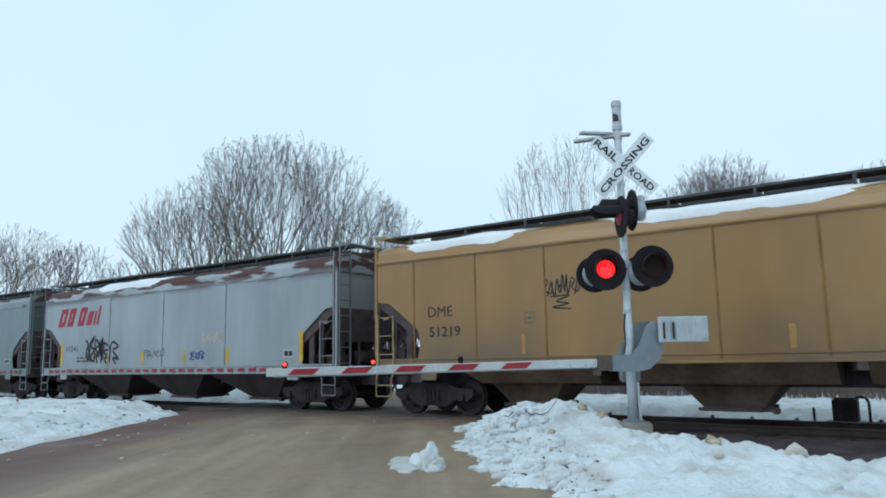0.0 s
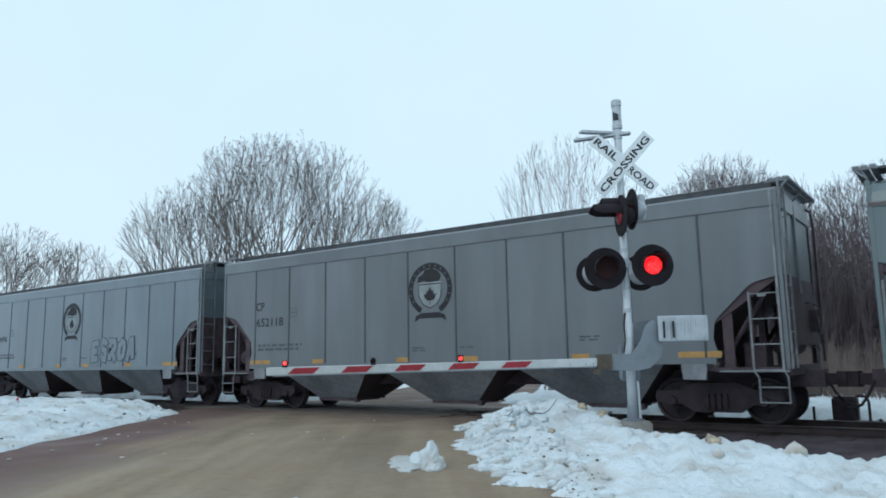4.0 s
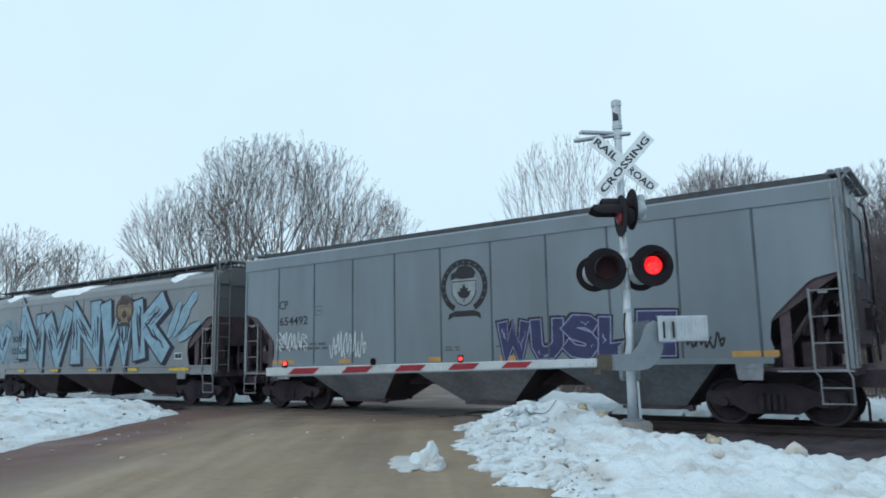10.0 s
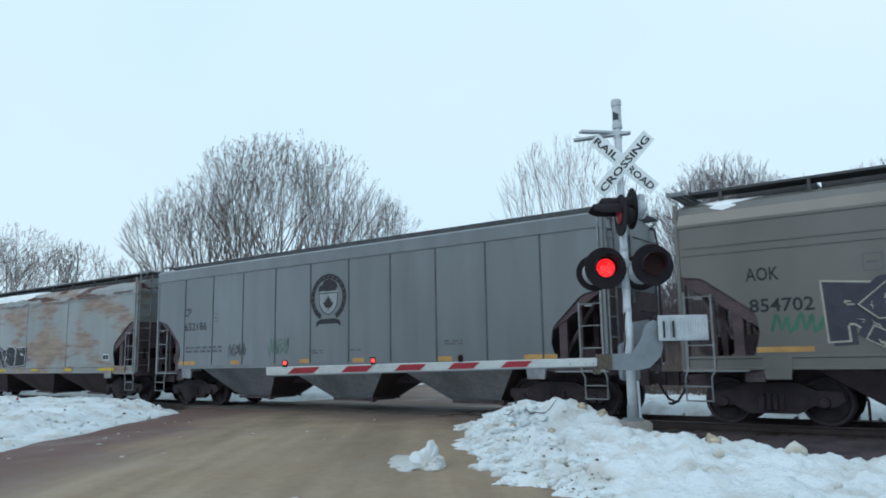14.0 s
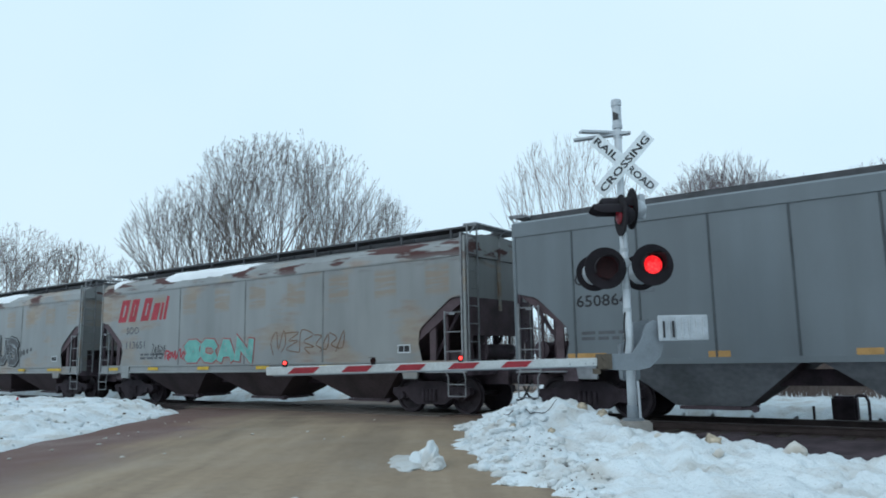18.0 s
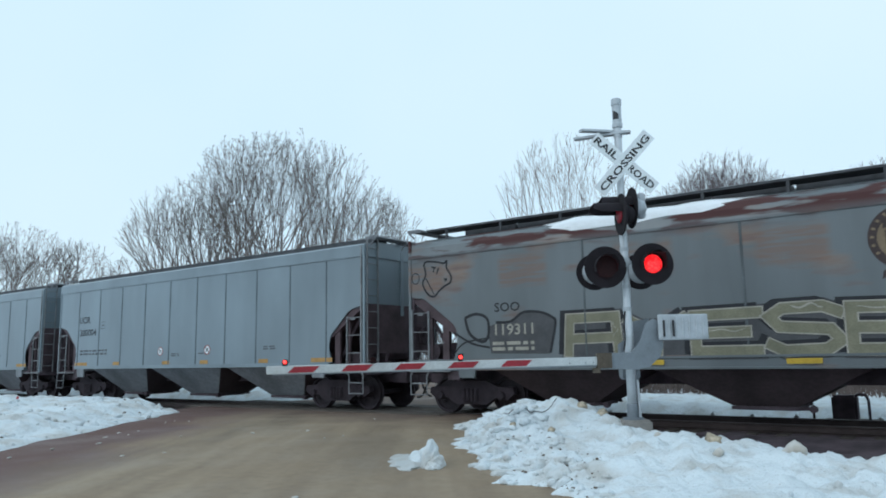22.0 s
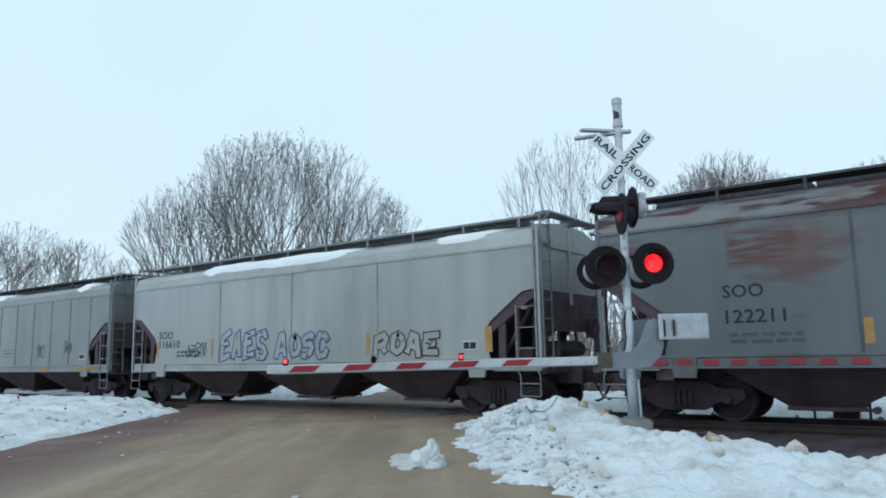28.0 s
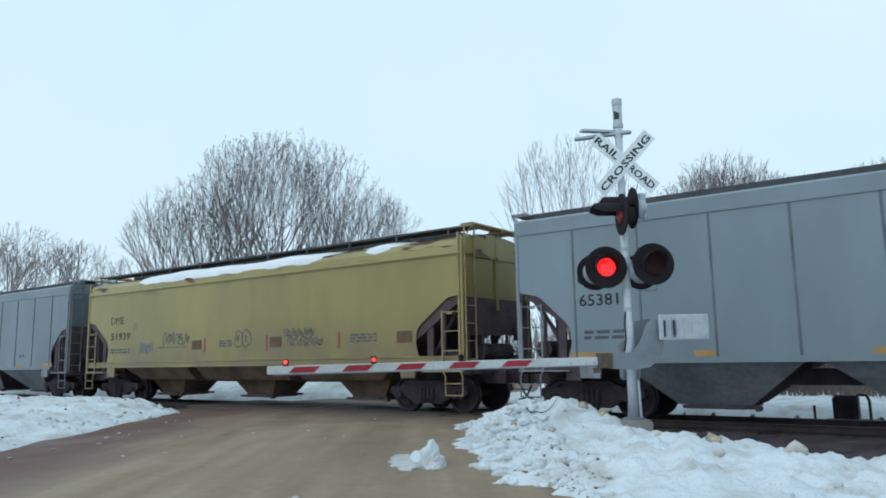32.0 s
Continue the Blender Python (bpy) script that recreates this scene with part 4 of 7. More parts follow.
# ---------------------------------------------------------------- bare trees and brush
class Wood:
    """Collects tapered three-sided twigs into one mesh."""

    def __init__(self):
        self.v, self.f = [], []

    def rod(self, p, q, r0, r1, sides=3):
        d = (q - p)
        if d.length < 1e-5:
            return
        d.normalize()
        u = d.orthogonal().normalized()
        w = d.cross(u)
        i = len(self.v)
        for c, r in ((p, r0), (q, r1)):
            for k in range(sides):
                a = k * math.tau / sides
                self.v.append(c + u * (math.cos(a) * r) + w * (math.sin(a) * r))
        for k in range(sides):
            j = (k + 1) % sides
            self.f.append((i + k, i + j, i + sides + j, i + sides + k))

    def mesh(self, name, mat):
        me = bpy.data.meshes.new(name)
        me.from_pydata(self.v, [], self.f)
        me.materials.append(mat)
        return me


def bare_tree(name, label, at, height, width, stems, seed, bark, twig, group="bare trees beyond the track", low=0.12, spread_=1.0, stout=0.012, dense=1.0, buds=0.0):
    """A leafless tree: stems fan out of the ground and fork upwards again and again to fine sprays under a domed outline."""
    rng = random.Random(seed)
    tree = thing(name, label, "tree", group, Matrix.Translation(at))
    trunk, crown = Wood(), Wood()

    def inside(p):
        f = p.z / height
        if f < 0.55:
            reach = 0.45 + (width * 0.5 - 0.45) * (max(0.0, f) / 0.55) ** 0.75
        else:
            reach = width * 0.5 * max(0.0, 1 - ((f - 0.55) / 0.45) ** 2.4) ** 0.5 if f < 1 else 0.0
        a = math.atan2(p.y, p.x)
        reach *= 1 + 0.14 * noise.noise((math.cos(a) * 1.7 + seed, math.sin(a) * 1.7, f * 2.5))
        return math.hypot(p.x, p.y) < reach

    def turned(d, angle, az):
        u = d.orthogonal().normalized()
        side = u * math.cos(az) + d.cross(u) * math.sin(az)
        return (d * math.cos(angle) + side * math.sin(angle)).normalized()

    def spray(p, d, many, long=1.0):
        for _ in range(many):
            nd = turned(d, rng.uniform(0.15, 0.6) * spread_, rng.uniform(0, math.tau))
            nd = (nd + Vector((0, 0, 0.15))).normalized()
            e = p + nd * rng.uniform(0.2, 0.5) * long
            crown.rod(p, e, stout * 0.55, stout * 0.36)
            if rng.random() < buds:
                crown.rod(e, e + nd * 0.07, 0.024, 0.018, 4)

    lengths = (0.27, 0.20, 0.165, 0.13, 0.10, 0.075)

    def grow(p, d, r, level):
        run = height * lengths[level] * rng.uniform(0.75, 1.25)
        steps = 3 if level < 3 else 2
        for _ in range(steps):
            d = (d + Vector((rng.gauss(0, 0.042), rng.gauss(0, 0.042), rng.uniform(0.0, 0.06) / spread_))).normalized()
            e = p + d * run / steps
            r1 = max(stout * 0.5, r * 0.93)
            (trunk if level < 2 else crown).rod(p, e, r, r1, 6 if r > 0.05 else 4 if r > 0.02 else 3)
            p, r = e, r1
            if not inside(p):
                spray(p, d, 2, 0.45)
                return
            if level > 0 and p.z > low * height and rng.random() < 0.55 * dense:
                spray(p, d, 1, 1.3)
        if level == len(lengths) - 1:
            spray(p, d, 3)
            return
        kids = 3 if rng.random() < 0.27 * dense else 2
        az = rng.uniform(0, math.tau)
        for k in range(kids):
            nd = turned(d, rng.uniform(0.10, 0.36) * spread_, az + k * math.tau / kids + rng.uniform(-0.4, 0.4))
            grow(p, nd, max(stout * 0.55, r * rng.uniform(0.66, 0.84)), level + 1)

    widest = math.atan2(width * 0.5, height * 0.6)
    for k in range(stems):
        az = (k + rng.uniform(-0.35, 0.35)) * math.tau * 0.618
        lean = widest * (0.12 + 0.95 * ((k + 0.5) / stems) ** 0.7)
        d = Vector((math.cos(az) * math.sin(lean), math.sin(az) * math.sin(lean), math.cos(lean)))
        grow(Vector((math.cos(az) * 0.12, math.sin(az) * 0.12, -0.3)), d, stout * 6.2 * rng.uniform(0.65, 1.0), 0)
    part("trunk", trunk.mesh("trunk", bark), None, tree)
    part("crown", crown.mesh("crown", twig), None, tree)


def thicket(name, label, spots, mat, rng, lo, hi, twigs, thick=0.03):
    w = Wood()
    for x, y, z in spots:
        h = rng.uniform(lo, hi)
        d = Vector((rng.gauss(0, 0.12), rng.gauss(0, 0.12), 1)).normalized()
        p = Vector((x, y, z - 0.1))
        w.rod(p, p + d * h, thick, thick * 0.3)
        for _ in range(twigs):
            s = rng.uniform(0.15, 0.95)
            nd = (d + Vector((rng.gauss(0, 0.5), rng.gauss(0, 0.5), rng.uniform(0, 0.4)))).normalized()
            a = p + d * h * s
            e = a + nd * h * rng.uniform(0.12, 0.35) * (1.1 - s * 0.6)
            w.rod(a, e, thick * 0.5, thick * 0.22)
            for _ in range(2):
                m = a.lerp(e, rng.uniform(0.3, 0.9))
                w.rod(m, m + (nd + Vector((rng.gauss(0, 0.6), rng.gauss(0, 0.6), 0.3))).normalized() * h * 0.1, thick * 0.3, thick * 0.15)
    ob = new(name, w.mesh(name, mat))
    return tagged(ob, label, "brush", kind="stuff")


def build_trees():
    def at(n_, a_):
        p = road_point(n_, a_)
        p.z = ground_height(p.x, p.y)
        return p
    big = "broad leafless multi-stemmed tree with fine upswept twigs"
    for n_, a_, h, w, stems, seed, buds in ((-17.4, 52, 14.3, 10.0, 14, 11, 0.0), (-15.0, 54, 16.4, 9.0, 12, 12, 0.2), (-12.2, 50, 17.5, 9.5, 10, 13, 0.7), (-9.8, 51, 18.0, 9.5, 10, 18, 0.6), (-7.9, 53, 17.0, 8.5, 10, 14, 0.4), (-5.6, 55, 14.9, 7.5, 9, 16, 0.2), (-4.4, 51, 12.9, 7.5, 10, 15, 0.0), (-3.3, 52, 10.6, 6.0, 8, 17, 0.0)):
        bare_tree("bare_tree", big, at(n_, a_), h, w, stems, seed, BARK, TWIG, buds=buds, low=0.2, dense=1.0, spread_=1.3, stout=0.0165)
    for n_, a_, h, w, seed in ((-36.8, 62, 13.4, 11, 21), (-42.5, 66, 14.8, 12, 22), (-49.5, 70, 15.4, 12, 27), (-32.3, 64, 12.4, 8.5, 23), (-28.4, 70, 12.0, 8, 24), (-25.0, 66, 9.5, 6, 25)):
        bare_tree("bare_tree", "grey leafless tree in the winter tree line", at(n_, a_), h, w, 8, seed, BARK, TWIG, group="tree line", spread_=1.5, low=0.15, dense=1.0, stout=0.022)
    slim = "slender leafless tree with pale thin stems"
    bare_tree("bare_tree", slim, at(7.9, 40), 14.1, 8.2, 8, 31, BARK_PALE, TWIG, dense=0.75, stout=0.0115)
    bare_tree("bare_tree", slim, at(10.2, 41), 12.4, 6.0, 5, 32, BARK_PALE, TWIG, dense=0.75, stout=0.0115)
    bare_tree("bare_tree", slim, at(12.4, 43), 11.8, 6.0, 5, 33, BARK_PALE, TWIG, dense=0.75, stout=0.0115)
    thick = "rounded leafless tree with dense brown twigs"
    bare_tree("bare_tree", thick, at(17.8, 47), 13.6, 7.0, 8, 37, BARK, BRUSH, dense=1.1, spread_=1.25, stout=0.0145)
    bare_tree("bare_tree", thick, at(19.6, 47), 14.2, 7.0, 8, 38, BARK, BRUSH, dense=1.1, spread_=1.25, stout=0.0145)
    bare_tree("bare_tree", thick, at(16.9, 45), 12.7, 6.5, 7, 34, BARK, BRUSH, dense=1.2, spread_=1.25, stout=0.0145)
    bare_tree("bare_tree", thick, at(18.7, 46), 14.4, 8.0, 9, 35, BARK, BRUSH, dense=1.2, spread_=1.25, stout=0.0145)
    bare_tree("bare_tree", thick, at(20.4, 46), 13.5, 6.5, 7, 36, BARK, BRUSH, dense=1.2, spread_=1.25, stout=0.0145)
    for n_, a_, h, seed in ((23.5, 42, 11.0, 45), (25.5, 46, 12.6, 46), (27.5, 43, 13.2, 41), (29.5, 48, 14.0, 47), (31.5, 44, 14.0, 42), (34.5, 47, 14.5, 43), (37, 44, 14.0, 48), (40, 50, 15.0, 44)):
        bare_tree("bare_tree", "dark leafless tree at the edge of the wood", at(n_, a_), h, 8, 7, seed, BARK, BRUSH, group="trees of the wood", dense=0.9, spread_=1.4, stout=0.016)
    rng = random.Random(5)
    spots = [at(rng.uniform(11, 50), rng.uniform(27.5, 44)) for _ in range(3600)]
    thicket("woodland_brush", "dense dark leafless undergrowth of the wood", spots, BRUSH, rng, 3.5, 8.0, 9, 0.033)
    spots = [p for p in (at(rng.uniform(4.6, 26), rng.uniform(19.0, 33)) for _ in range(6200)) if p.y > 23.9 + 0.6 * fbm(p.x, 1.0, 0.4, 2, 5.0)]
    thicket("dry_brush", "low dry brush and weeds in the snow", spots, DRY_GRASS, rng, 0.6, 1.9, 5, 0.014)
    spots = [at(rng.uniform(-70, 14), rng.uniform(56, 84)) for _ in range(1500)]
    thicket("woodland_brush", "low grey undergrowth below the tree line", spots, TWIG, rng, 1.5, 4.5, 7, 0.03)
    spots = [at(rng.uniform(-260, 260), rng.uniform(150, 200)) for _ in range(1600)]
    thicket("distant_woods", "distant grey winter woods", spots, TWIG, rng, 7, 13, 7, 0.12)


# ---------------------------------------------------------------- the train of covered hopper wagons
# wagon space: x from the trailing end (0) to the leading end, y = 0 on the track's centre line (the camera's side is -y), z = 0 on the rails
HALF = 1.60
SHARED = {}


def shared(key, build, mat):
    """One mesh for all the alike parts of the train."""
    if key not in SHARED:
        bm = bmesh.new()
        build(bm)
        SHARED[key] = mesh_of(key[0], bm, mat)
    return SHARED[key]


def mirror_x(pts, length):
    return [(length - x, z) for x, z in pts]


def ring4(x0, x1, w, z):
    return [(x0, -w, z), (x1, -w, z), (x1, w, z), (x0, w, z)]


def hopper_mesh(kind, where):
    def build(bm):
        lo, hi = (-1.79, 2.1) if where == 0 else (-2.1, 2.1) if where == 1 else (-2.1, 1.79)
        if kind == "A":
            loft(bm, [ring4(lo * 0.965, hi * 0.965, 1.55, 1.29), ring4(-0.72, 0.72, 0.62, 0.33)])
        elif kind == "D":
            mid_lo, mid_hi = (-1.04 if where == 0 else lo), (1.04 if where == 2 else hi)
            loft(bm, [ring4(lo, hi, 1.56, 1.34), ring4(mid_lo, mid_hi, 1.10, 0.82), ring4(-0.98, 0.98, 0.74, 0.80), ring4(-0.60, 0.60, 0.50, 0.33)])
        else:
            loft(bm, [ring4(lo, hi, 1.50, 1.34), ring4(lo * 0.94, hi * 0.94, 1.30, 1.06), ring4(-0.62, 0.62, 0.66, 0.33)])
    return build


def hopper_side_mesh(where):
    """Outer plate of a hopper, a little proud of its sloping end sheets."""
    def build(bm):
        lo, hi = (-1.79, 2.1) if where == 0 else (-2.1, 2.1) if where == 1 else (-2.1, 1.79)
        lo, hi = lo * 0.975, hi * 0.975
        rings = []
        for z, y, x0, x1 in ((1.30, -1.56, lo, hi), (0.33, -0.635, -0.74, 0.74)):
            rings.append([(x0, y - 0.012, z), (x1, y - 0.012, z), (x1, y + 0.012, z), (x0, y + 0.012, z)])
        loft(bm, rings)
    return build


def centre_sill_mesh(b):
    def build(bm):
        box(bm, 3.2, b - 3.2, -0.24, 0.24, 0.73, 1.05)
    return build


def end_sheet_mesh(kind):
    """Plate that closes the end below the body, with wider feet at its corners; the end is at x = 0."""
    def build(bm):
        z = 1.55 if kind == "A" else 1.95
        box(bm, 0.0, 0.018, -1.56, 1.56, z, 2.895)
        for s in (-1, 1):
            y0, y1 = sorted((s * 1.56, s * 1.30))
            box(bm, 0.001, 0.02, y0, y1, 1.165, z)
    return build


def gate_mesh(bm):
    box(bm, -0.58, 0.58, -0.58, 0.58, 0.24, 0.34)
    box(bm, -0.62, 0.62, -0.78, -0.71, 0.26, 0.33)
    tube(bm, (-0.62, -0.74, 0.29), (0.95, -0.74, 0.29), 0.03, 0.03, 6)
    tube(bm, (0.88, -0.82, 0.29), (0.88, -0.66, 0.29), 0.07, 0.07, 8)
    for x in (-0.5, 0.5):
        box(bm, x - 0.03, x + 0.03, -0.75, 0.75, 0.27, 0.32)
    box(bm, -0.62, 0.62, 0.71, 0.78, 0.26, 0.33)


def side_sheet_mesh(kind, b):
    if kind == "A":
        left = [(0.0, 4.25), (0.0, 2.86), (0.5, 2.75), (0.62, 2.68), (1.2, 2.13), (1.3, 2.0), (1.34, 1.68), (1.24, 1.31)]
    else:
        left = [(0.0, 3.95), (0.0, 2.95), (0.45, 2.88), (0.6, 2.78), (1.35, 2.22), (1.45, 2.08), (1.48, 1.75), (1.36, 1.31)]
    right = [(b - x, z) for x, z in left[::-1]]

    def build(bm):
        prism(bm, left + right, -HALF, -HALF + 0.03, "y")
    return build


def body_mesh(kind, b):
    top = 4.24 if kind == "A" else 3.94

    def build(bm):
        box(bm, 0.02, b - 0.02, -HALF + 0.04, HALF - 0.04, 2.9, top)
    return build


def slope_mesh(b):
    """The sloping end sheets below the body, brown with road grime."""
    def build(bm):
        prism(bm, [(0.03, 2.89), (0.03, 2.84), (2.26, 1.33), (b - 2.26, 1.33), (b - 0.03, 2.84), (b - 0.03, 2.89)], -HALF + 0.05, HALF - 0.05, "y")
        # upright posts over the bolster, just inside the side sheets
        for s in (-1, 1):
            for m in (0, 1):
                for x0, x1, top in ((0.98, 1.17, 2.13), (0.60, 0.66, 2.40)):
                    pts = [(x0, 1.1), (x1, 1.1), (x1, top), (x0, top + 0.13)]
                    pts = mirror_x(pts, b) if m else pts
                    y0, y1 = sorted((s * (HALF - 0.14), s * (HALF - 0.08)))
                    prism(bm, pts, y0, y1, "y")
    return build


def roof_mesh(kind, b):
    def build(bm):
        if kind == "A":
            prof = [(-1.63, 4.19), (-1.63, 4.50), (-1.56, 4.55), (-0.9, 4.63), (0, 4.66), (0.9, 4.63), (1.56, 4.55), (1.63, 4.50), (1.63, 4.19)]
        else:
            prof = [(-1.625, 3.93), (-1.625, 3.99), (-1.57, 4.2), (-1.42, 4.36), (-0.9, 4.52), (0, 4.58), (0.9, 4.52), (1.42, 4.36), (1.57, 4.2), (1.625, 3.99), (1.625, 3.93)]
        prism(bm, prof, -0.02, b + 0.02, "x")
    return build


def walkway_mesh(kind, b):
    """Two grated running boards along the roof with cross walks over the ends."""
    def build(bm):
        y0, y1 = (-1.02, -0.48) if kind == "A" else (-1.05, -0.5)
        zb = 4.74 if kind == "A" else 4.72
        for s in (-1, 1):
            a, c = sorted((y0 * s * -1, y1 * s * -1))
            box(bm, 0.15, b - 0.15, a, c, zb - (0.10 if kind == "A" else 0.0), zb + 0.05)
        for x in [0.8 + i * (b - 1.6) / 9 for i in range(10)]:
            for s in (-1, 1):
                box(bm, x - 0.03, x + 0.03, s * 1.02 - 0.02, s * 1.02 + 0.02, 4.4, zb)
    return build


def hatch_mesh(b):
    def build(bm):
        w = (b - 1.8) / 9
        box(bm, 0.04, w - 0.04, -0.36, 0.36, 4.56, 4.76)
    return build


def sill_mesh(kind, b):
    def build(bm):
        prof = [(-1.63, 1.08), (-1.63, 1.12), (-1.60, 1.13), (-1.60, 1.29), (-1.63, 1.30), (-1.63, 1.345), (-1.50, 1.345), (-1.50, 1.08)]
        if kind == "D":
            prof = [(y, 1.24 + (z - 1.08) * 0.76) for y, z in prof]
        prism(bm, prof, 0.0, b, "x")
    return build


def end_frame_mesh(kind):
    """End platform, posts, centre sill and brake gear of one end; the end is at x = 0 and the wagon lies towards +x."""
    def build(bm):
        box(bm, 0.02, 1.5, -1.55, 1.55, 1.06, 1.13)
        box(bm, -0.02, 0.06, -1.58, 1.58, 0.98, 1.16)
        box(bm, -0.35, 3.2, -0.25, 0.25, 0.72, 1.06)
        for y in (-1.52, 1.52):
            box(bm, 0.02, 0.12, y - 0.05, y + 0.05, 1.1, 2.95)
        for y in (-0.75, 0.75):
            box(bm, 0.55, 0.67, y - 0.05, y + 0.05, 1.1, 2.5)
        for y in (-1.3, 1.3):
            tube(bm, (1.35, y, 1.1), (0.3, y, 2.68), 0.05, 0.05, 6)
        tube(bm, (0.35, -1.05, 1.55), (0.35, 0.35, 1.55), 0.2, 0.2, 14)
        box(bm, 0.5, 0.9, 0.5, 1.1, 1.13, 1.6)
        box(bm, 1.0, 1.45, -1.2, -0.6, 1.13, 1.75)
        tube(bm, (0.06, 0.62, 1.15), (0.06, 0.62, 2.5), 0.03, 0.03, 6)
        box(bm, 1.15, 1.5, -1.57, -1.45, 0.85, 1.08)
    return build


def coupler_mesh(bm):
    box(bm, -0.62, -0.3, -0.1, 0.1, 0.76, 0.98)
    prism(bm, [(-0.86, -0.15), (-0.6, -0.17), (-0.55, 0.17), (-0.72, 0.19), (-0.8, 0.06), (-0.88, 0.02)], 0.72, 1.02, "z")


def hose_mesh(bm):
    poly_tube(bm, [(-0.3, -0.4, 0.85), (-0.42, -0.42, 0.6), (-0.56, -0.38, 0.4), (-0.72, -0.34, 0.33), (-0.8, -0.3, 0.34)], 0.028, 6)


def ladder_mesh(tall):
    """Corner ladder: a long outer stile, a short inner one, wide-set rungs and a hung stirrup; x runs inwards from the end."""
    def build(bm):
        y = -1.63
        box(bm, 0.07, 0.115, y - 0.018, y + 0.03, 1.06, 2.62 if not tall else 4.5)
        box(bm, 0.60, 0.635, y - 0.015, y + 0.02, 1.06, 2.56)
        for i in range(4):
            z = 1.08 + i * 0.48
            tube(bm, (0.09, y, z), (0.62, y, z), 0.014, 0.014, 6)
        box(bm, 0.30, 0.46, y - 0.03, y, 2.46, 2.50)
        # platform edge and the stirrup below it, set a little inwards
        box(bm, 0.0, 1.25, y - 0.02, y + 0.05, 1.045, 1.075)
        for x0, x1 in ((0.09, 0.03), (0.62, 0.54)):
            poly_tube(bm, [(x0, y, 1.06), (x1, y, 0.94), (x1, y, 0.47)], 0.017, 5)
        for z in (0.48, 0.76):
            tube(bm, (0.03, y, z), (0.54, y, z), 0.016, 0.016, 6)
        if tall:
            for yy in (-1.54, -1.10):
                box(bm, -0.07, -0.03, yy - 0.015, yy + 0.015, 1.1, 4.72)
            for i in range(8):
                z = 1.35 + i * 0.44
                tube(bm, (-0.05, -1.54, z), (-0.05, -1.10, z), 0.014, 0.014, 6)
    return build


def brake_wheel_mesh(bm):
    """Hand brake wheel with spokes on its gear case; the end is at x = 0 and the wagon lies towards +x."""
    rings = 20
    for k in range(rings):
        a0, a1 = k * math.tau / rings, (k + 1) * math.tau / rings
        tube(bm, (-0.16, 0.95 + 0.27 * math.cos(a0), 2.05 + 0.27 * math.sin(a0)), (-0.16, 0.95 + 0.27 * math.cos(a1), 2.05 + 0.27 * math.sin(a1)), 0.022, 0.022, 6)
    for k in range(5):
        a = k * math.tau / 5
        tube(bm, (-0.14, 0.95, 2.05), (-0.16, 0.95 + 0.27 * math.cos(a), 2.05 + 0.27 * math.sin(a)), 0.014, 0.014, 5)
    box(bm, -0.12, 0.02, 0.80, 1.10, 1.82, 2.28)


def end_pipe_mesh(bm):
    """Bent brake pipe and grab irons on the end wall."""
    poly_tube(bm, [(0.0, 1.30, 4.55), (-0.10, 1.42, 4.50), (-0.12, 1.48, 4.2), (-0.12, 1.50, 1.2)], 0.028, 6)
    for z in (2.42, 1.5):
        poly_tube(bm, [(0.0, 0.45, z), (-0.09, 0.45, z), (-0.09, 1.35, z), (0.0, 1.35, z)], 0.016, 5)


def jacking_pad_mesh(bm):
    box(bm, -0.25, 0.25, -1.63, -1.2, 1.12, 1.30)
    prism(bm, [(-0.25, 1.12), (0.25, 1.12), (0.22, 0.90), (-0.22, 0.90)], -1.62, -1.56, "y")


def sill_lip_mesh(b):
    def build(bm):
        box(bm, 1.3, b - 1.3, -1.635, -1.5, 1.205, 1.315)
    return build


def corner_post_mesh(bm):
    box(bm, -0.02, 0.05, -1.62, -1.57, 1.1, 4.42)


def far_corner_post_mesh(bm):
    box(bm, -0.03, 0.06, -0.06, 0.06, 2.6, 4.42)
    box(bm, -0.02, 0.05, 1.57, 1.62, 1.1, 4.42)


def end_walk_mesh(kind):
    """Cross walk and its brackets; the end is at x = 0 and the wagon lies towards +x."""
    zb = 4.74 if kind == "A" else 4.72

    def build(bm):
        for k in range(3):
            box(bm, -0.22 + k * 0.135, -0.11 + k * 0.135, -1.40, 1.40, zb - 0.01, zb + 0.03)
        for y in (-1.36, 0, 1.36):
            box(bm, -0.22, 0.2, y - 0.02, y + 0.02, zb - 0.05, zb - 0.012)
            tube(bm, (0.0, y, 4.5), (-0.2, y, zb - 0.03), 0.02, 0.02, 6)
    return build


def eave_mesh(b):
    """The ledge where the round roof meets the side."""
    def build(bm):
        prism(bm, [(-1.66, 3.955), (-1.66, 3.985), (-1.62, 4.01), (-1.59, 4.01), (-1.59, 3.955)], 0.0, b, "x")
    return build


def side_frame_mesh(bm):
    pts = [(-1.25, 0.50), (-1.22, 0.66), (-0.75, 0.68), (-0.45, 0.82), (0.45, 0.82), (0.75, 0.68), (1.22, 0.66), (1.25, 0.50), (1.05, 0.36),
           (0.72, 0.40), (0.45, 0.24), (-0.45, 0.24), (-0.72, 0.40), (-1.05, 0.36)]
    prism(bm, pts, -0.09, 0.09, "y")
    for x in (-0.18, -0.06, 0.06, 0.18):
        tube(bm, (x, -0.12, 0.32), (x, -0.12, 0.62), 0.055, 0.055, 8)
    for x in (-0.9, 0.9):
        lathe(bm, [(-0.17, 0.02), (-0.17, 0.09), (-0.09, 0.11), (0.09, 0.11), (0.09, 0.02)], "y", 14, (x, 0, 0.457))


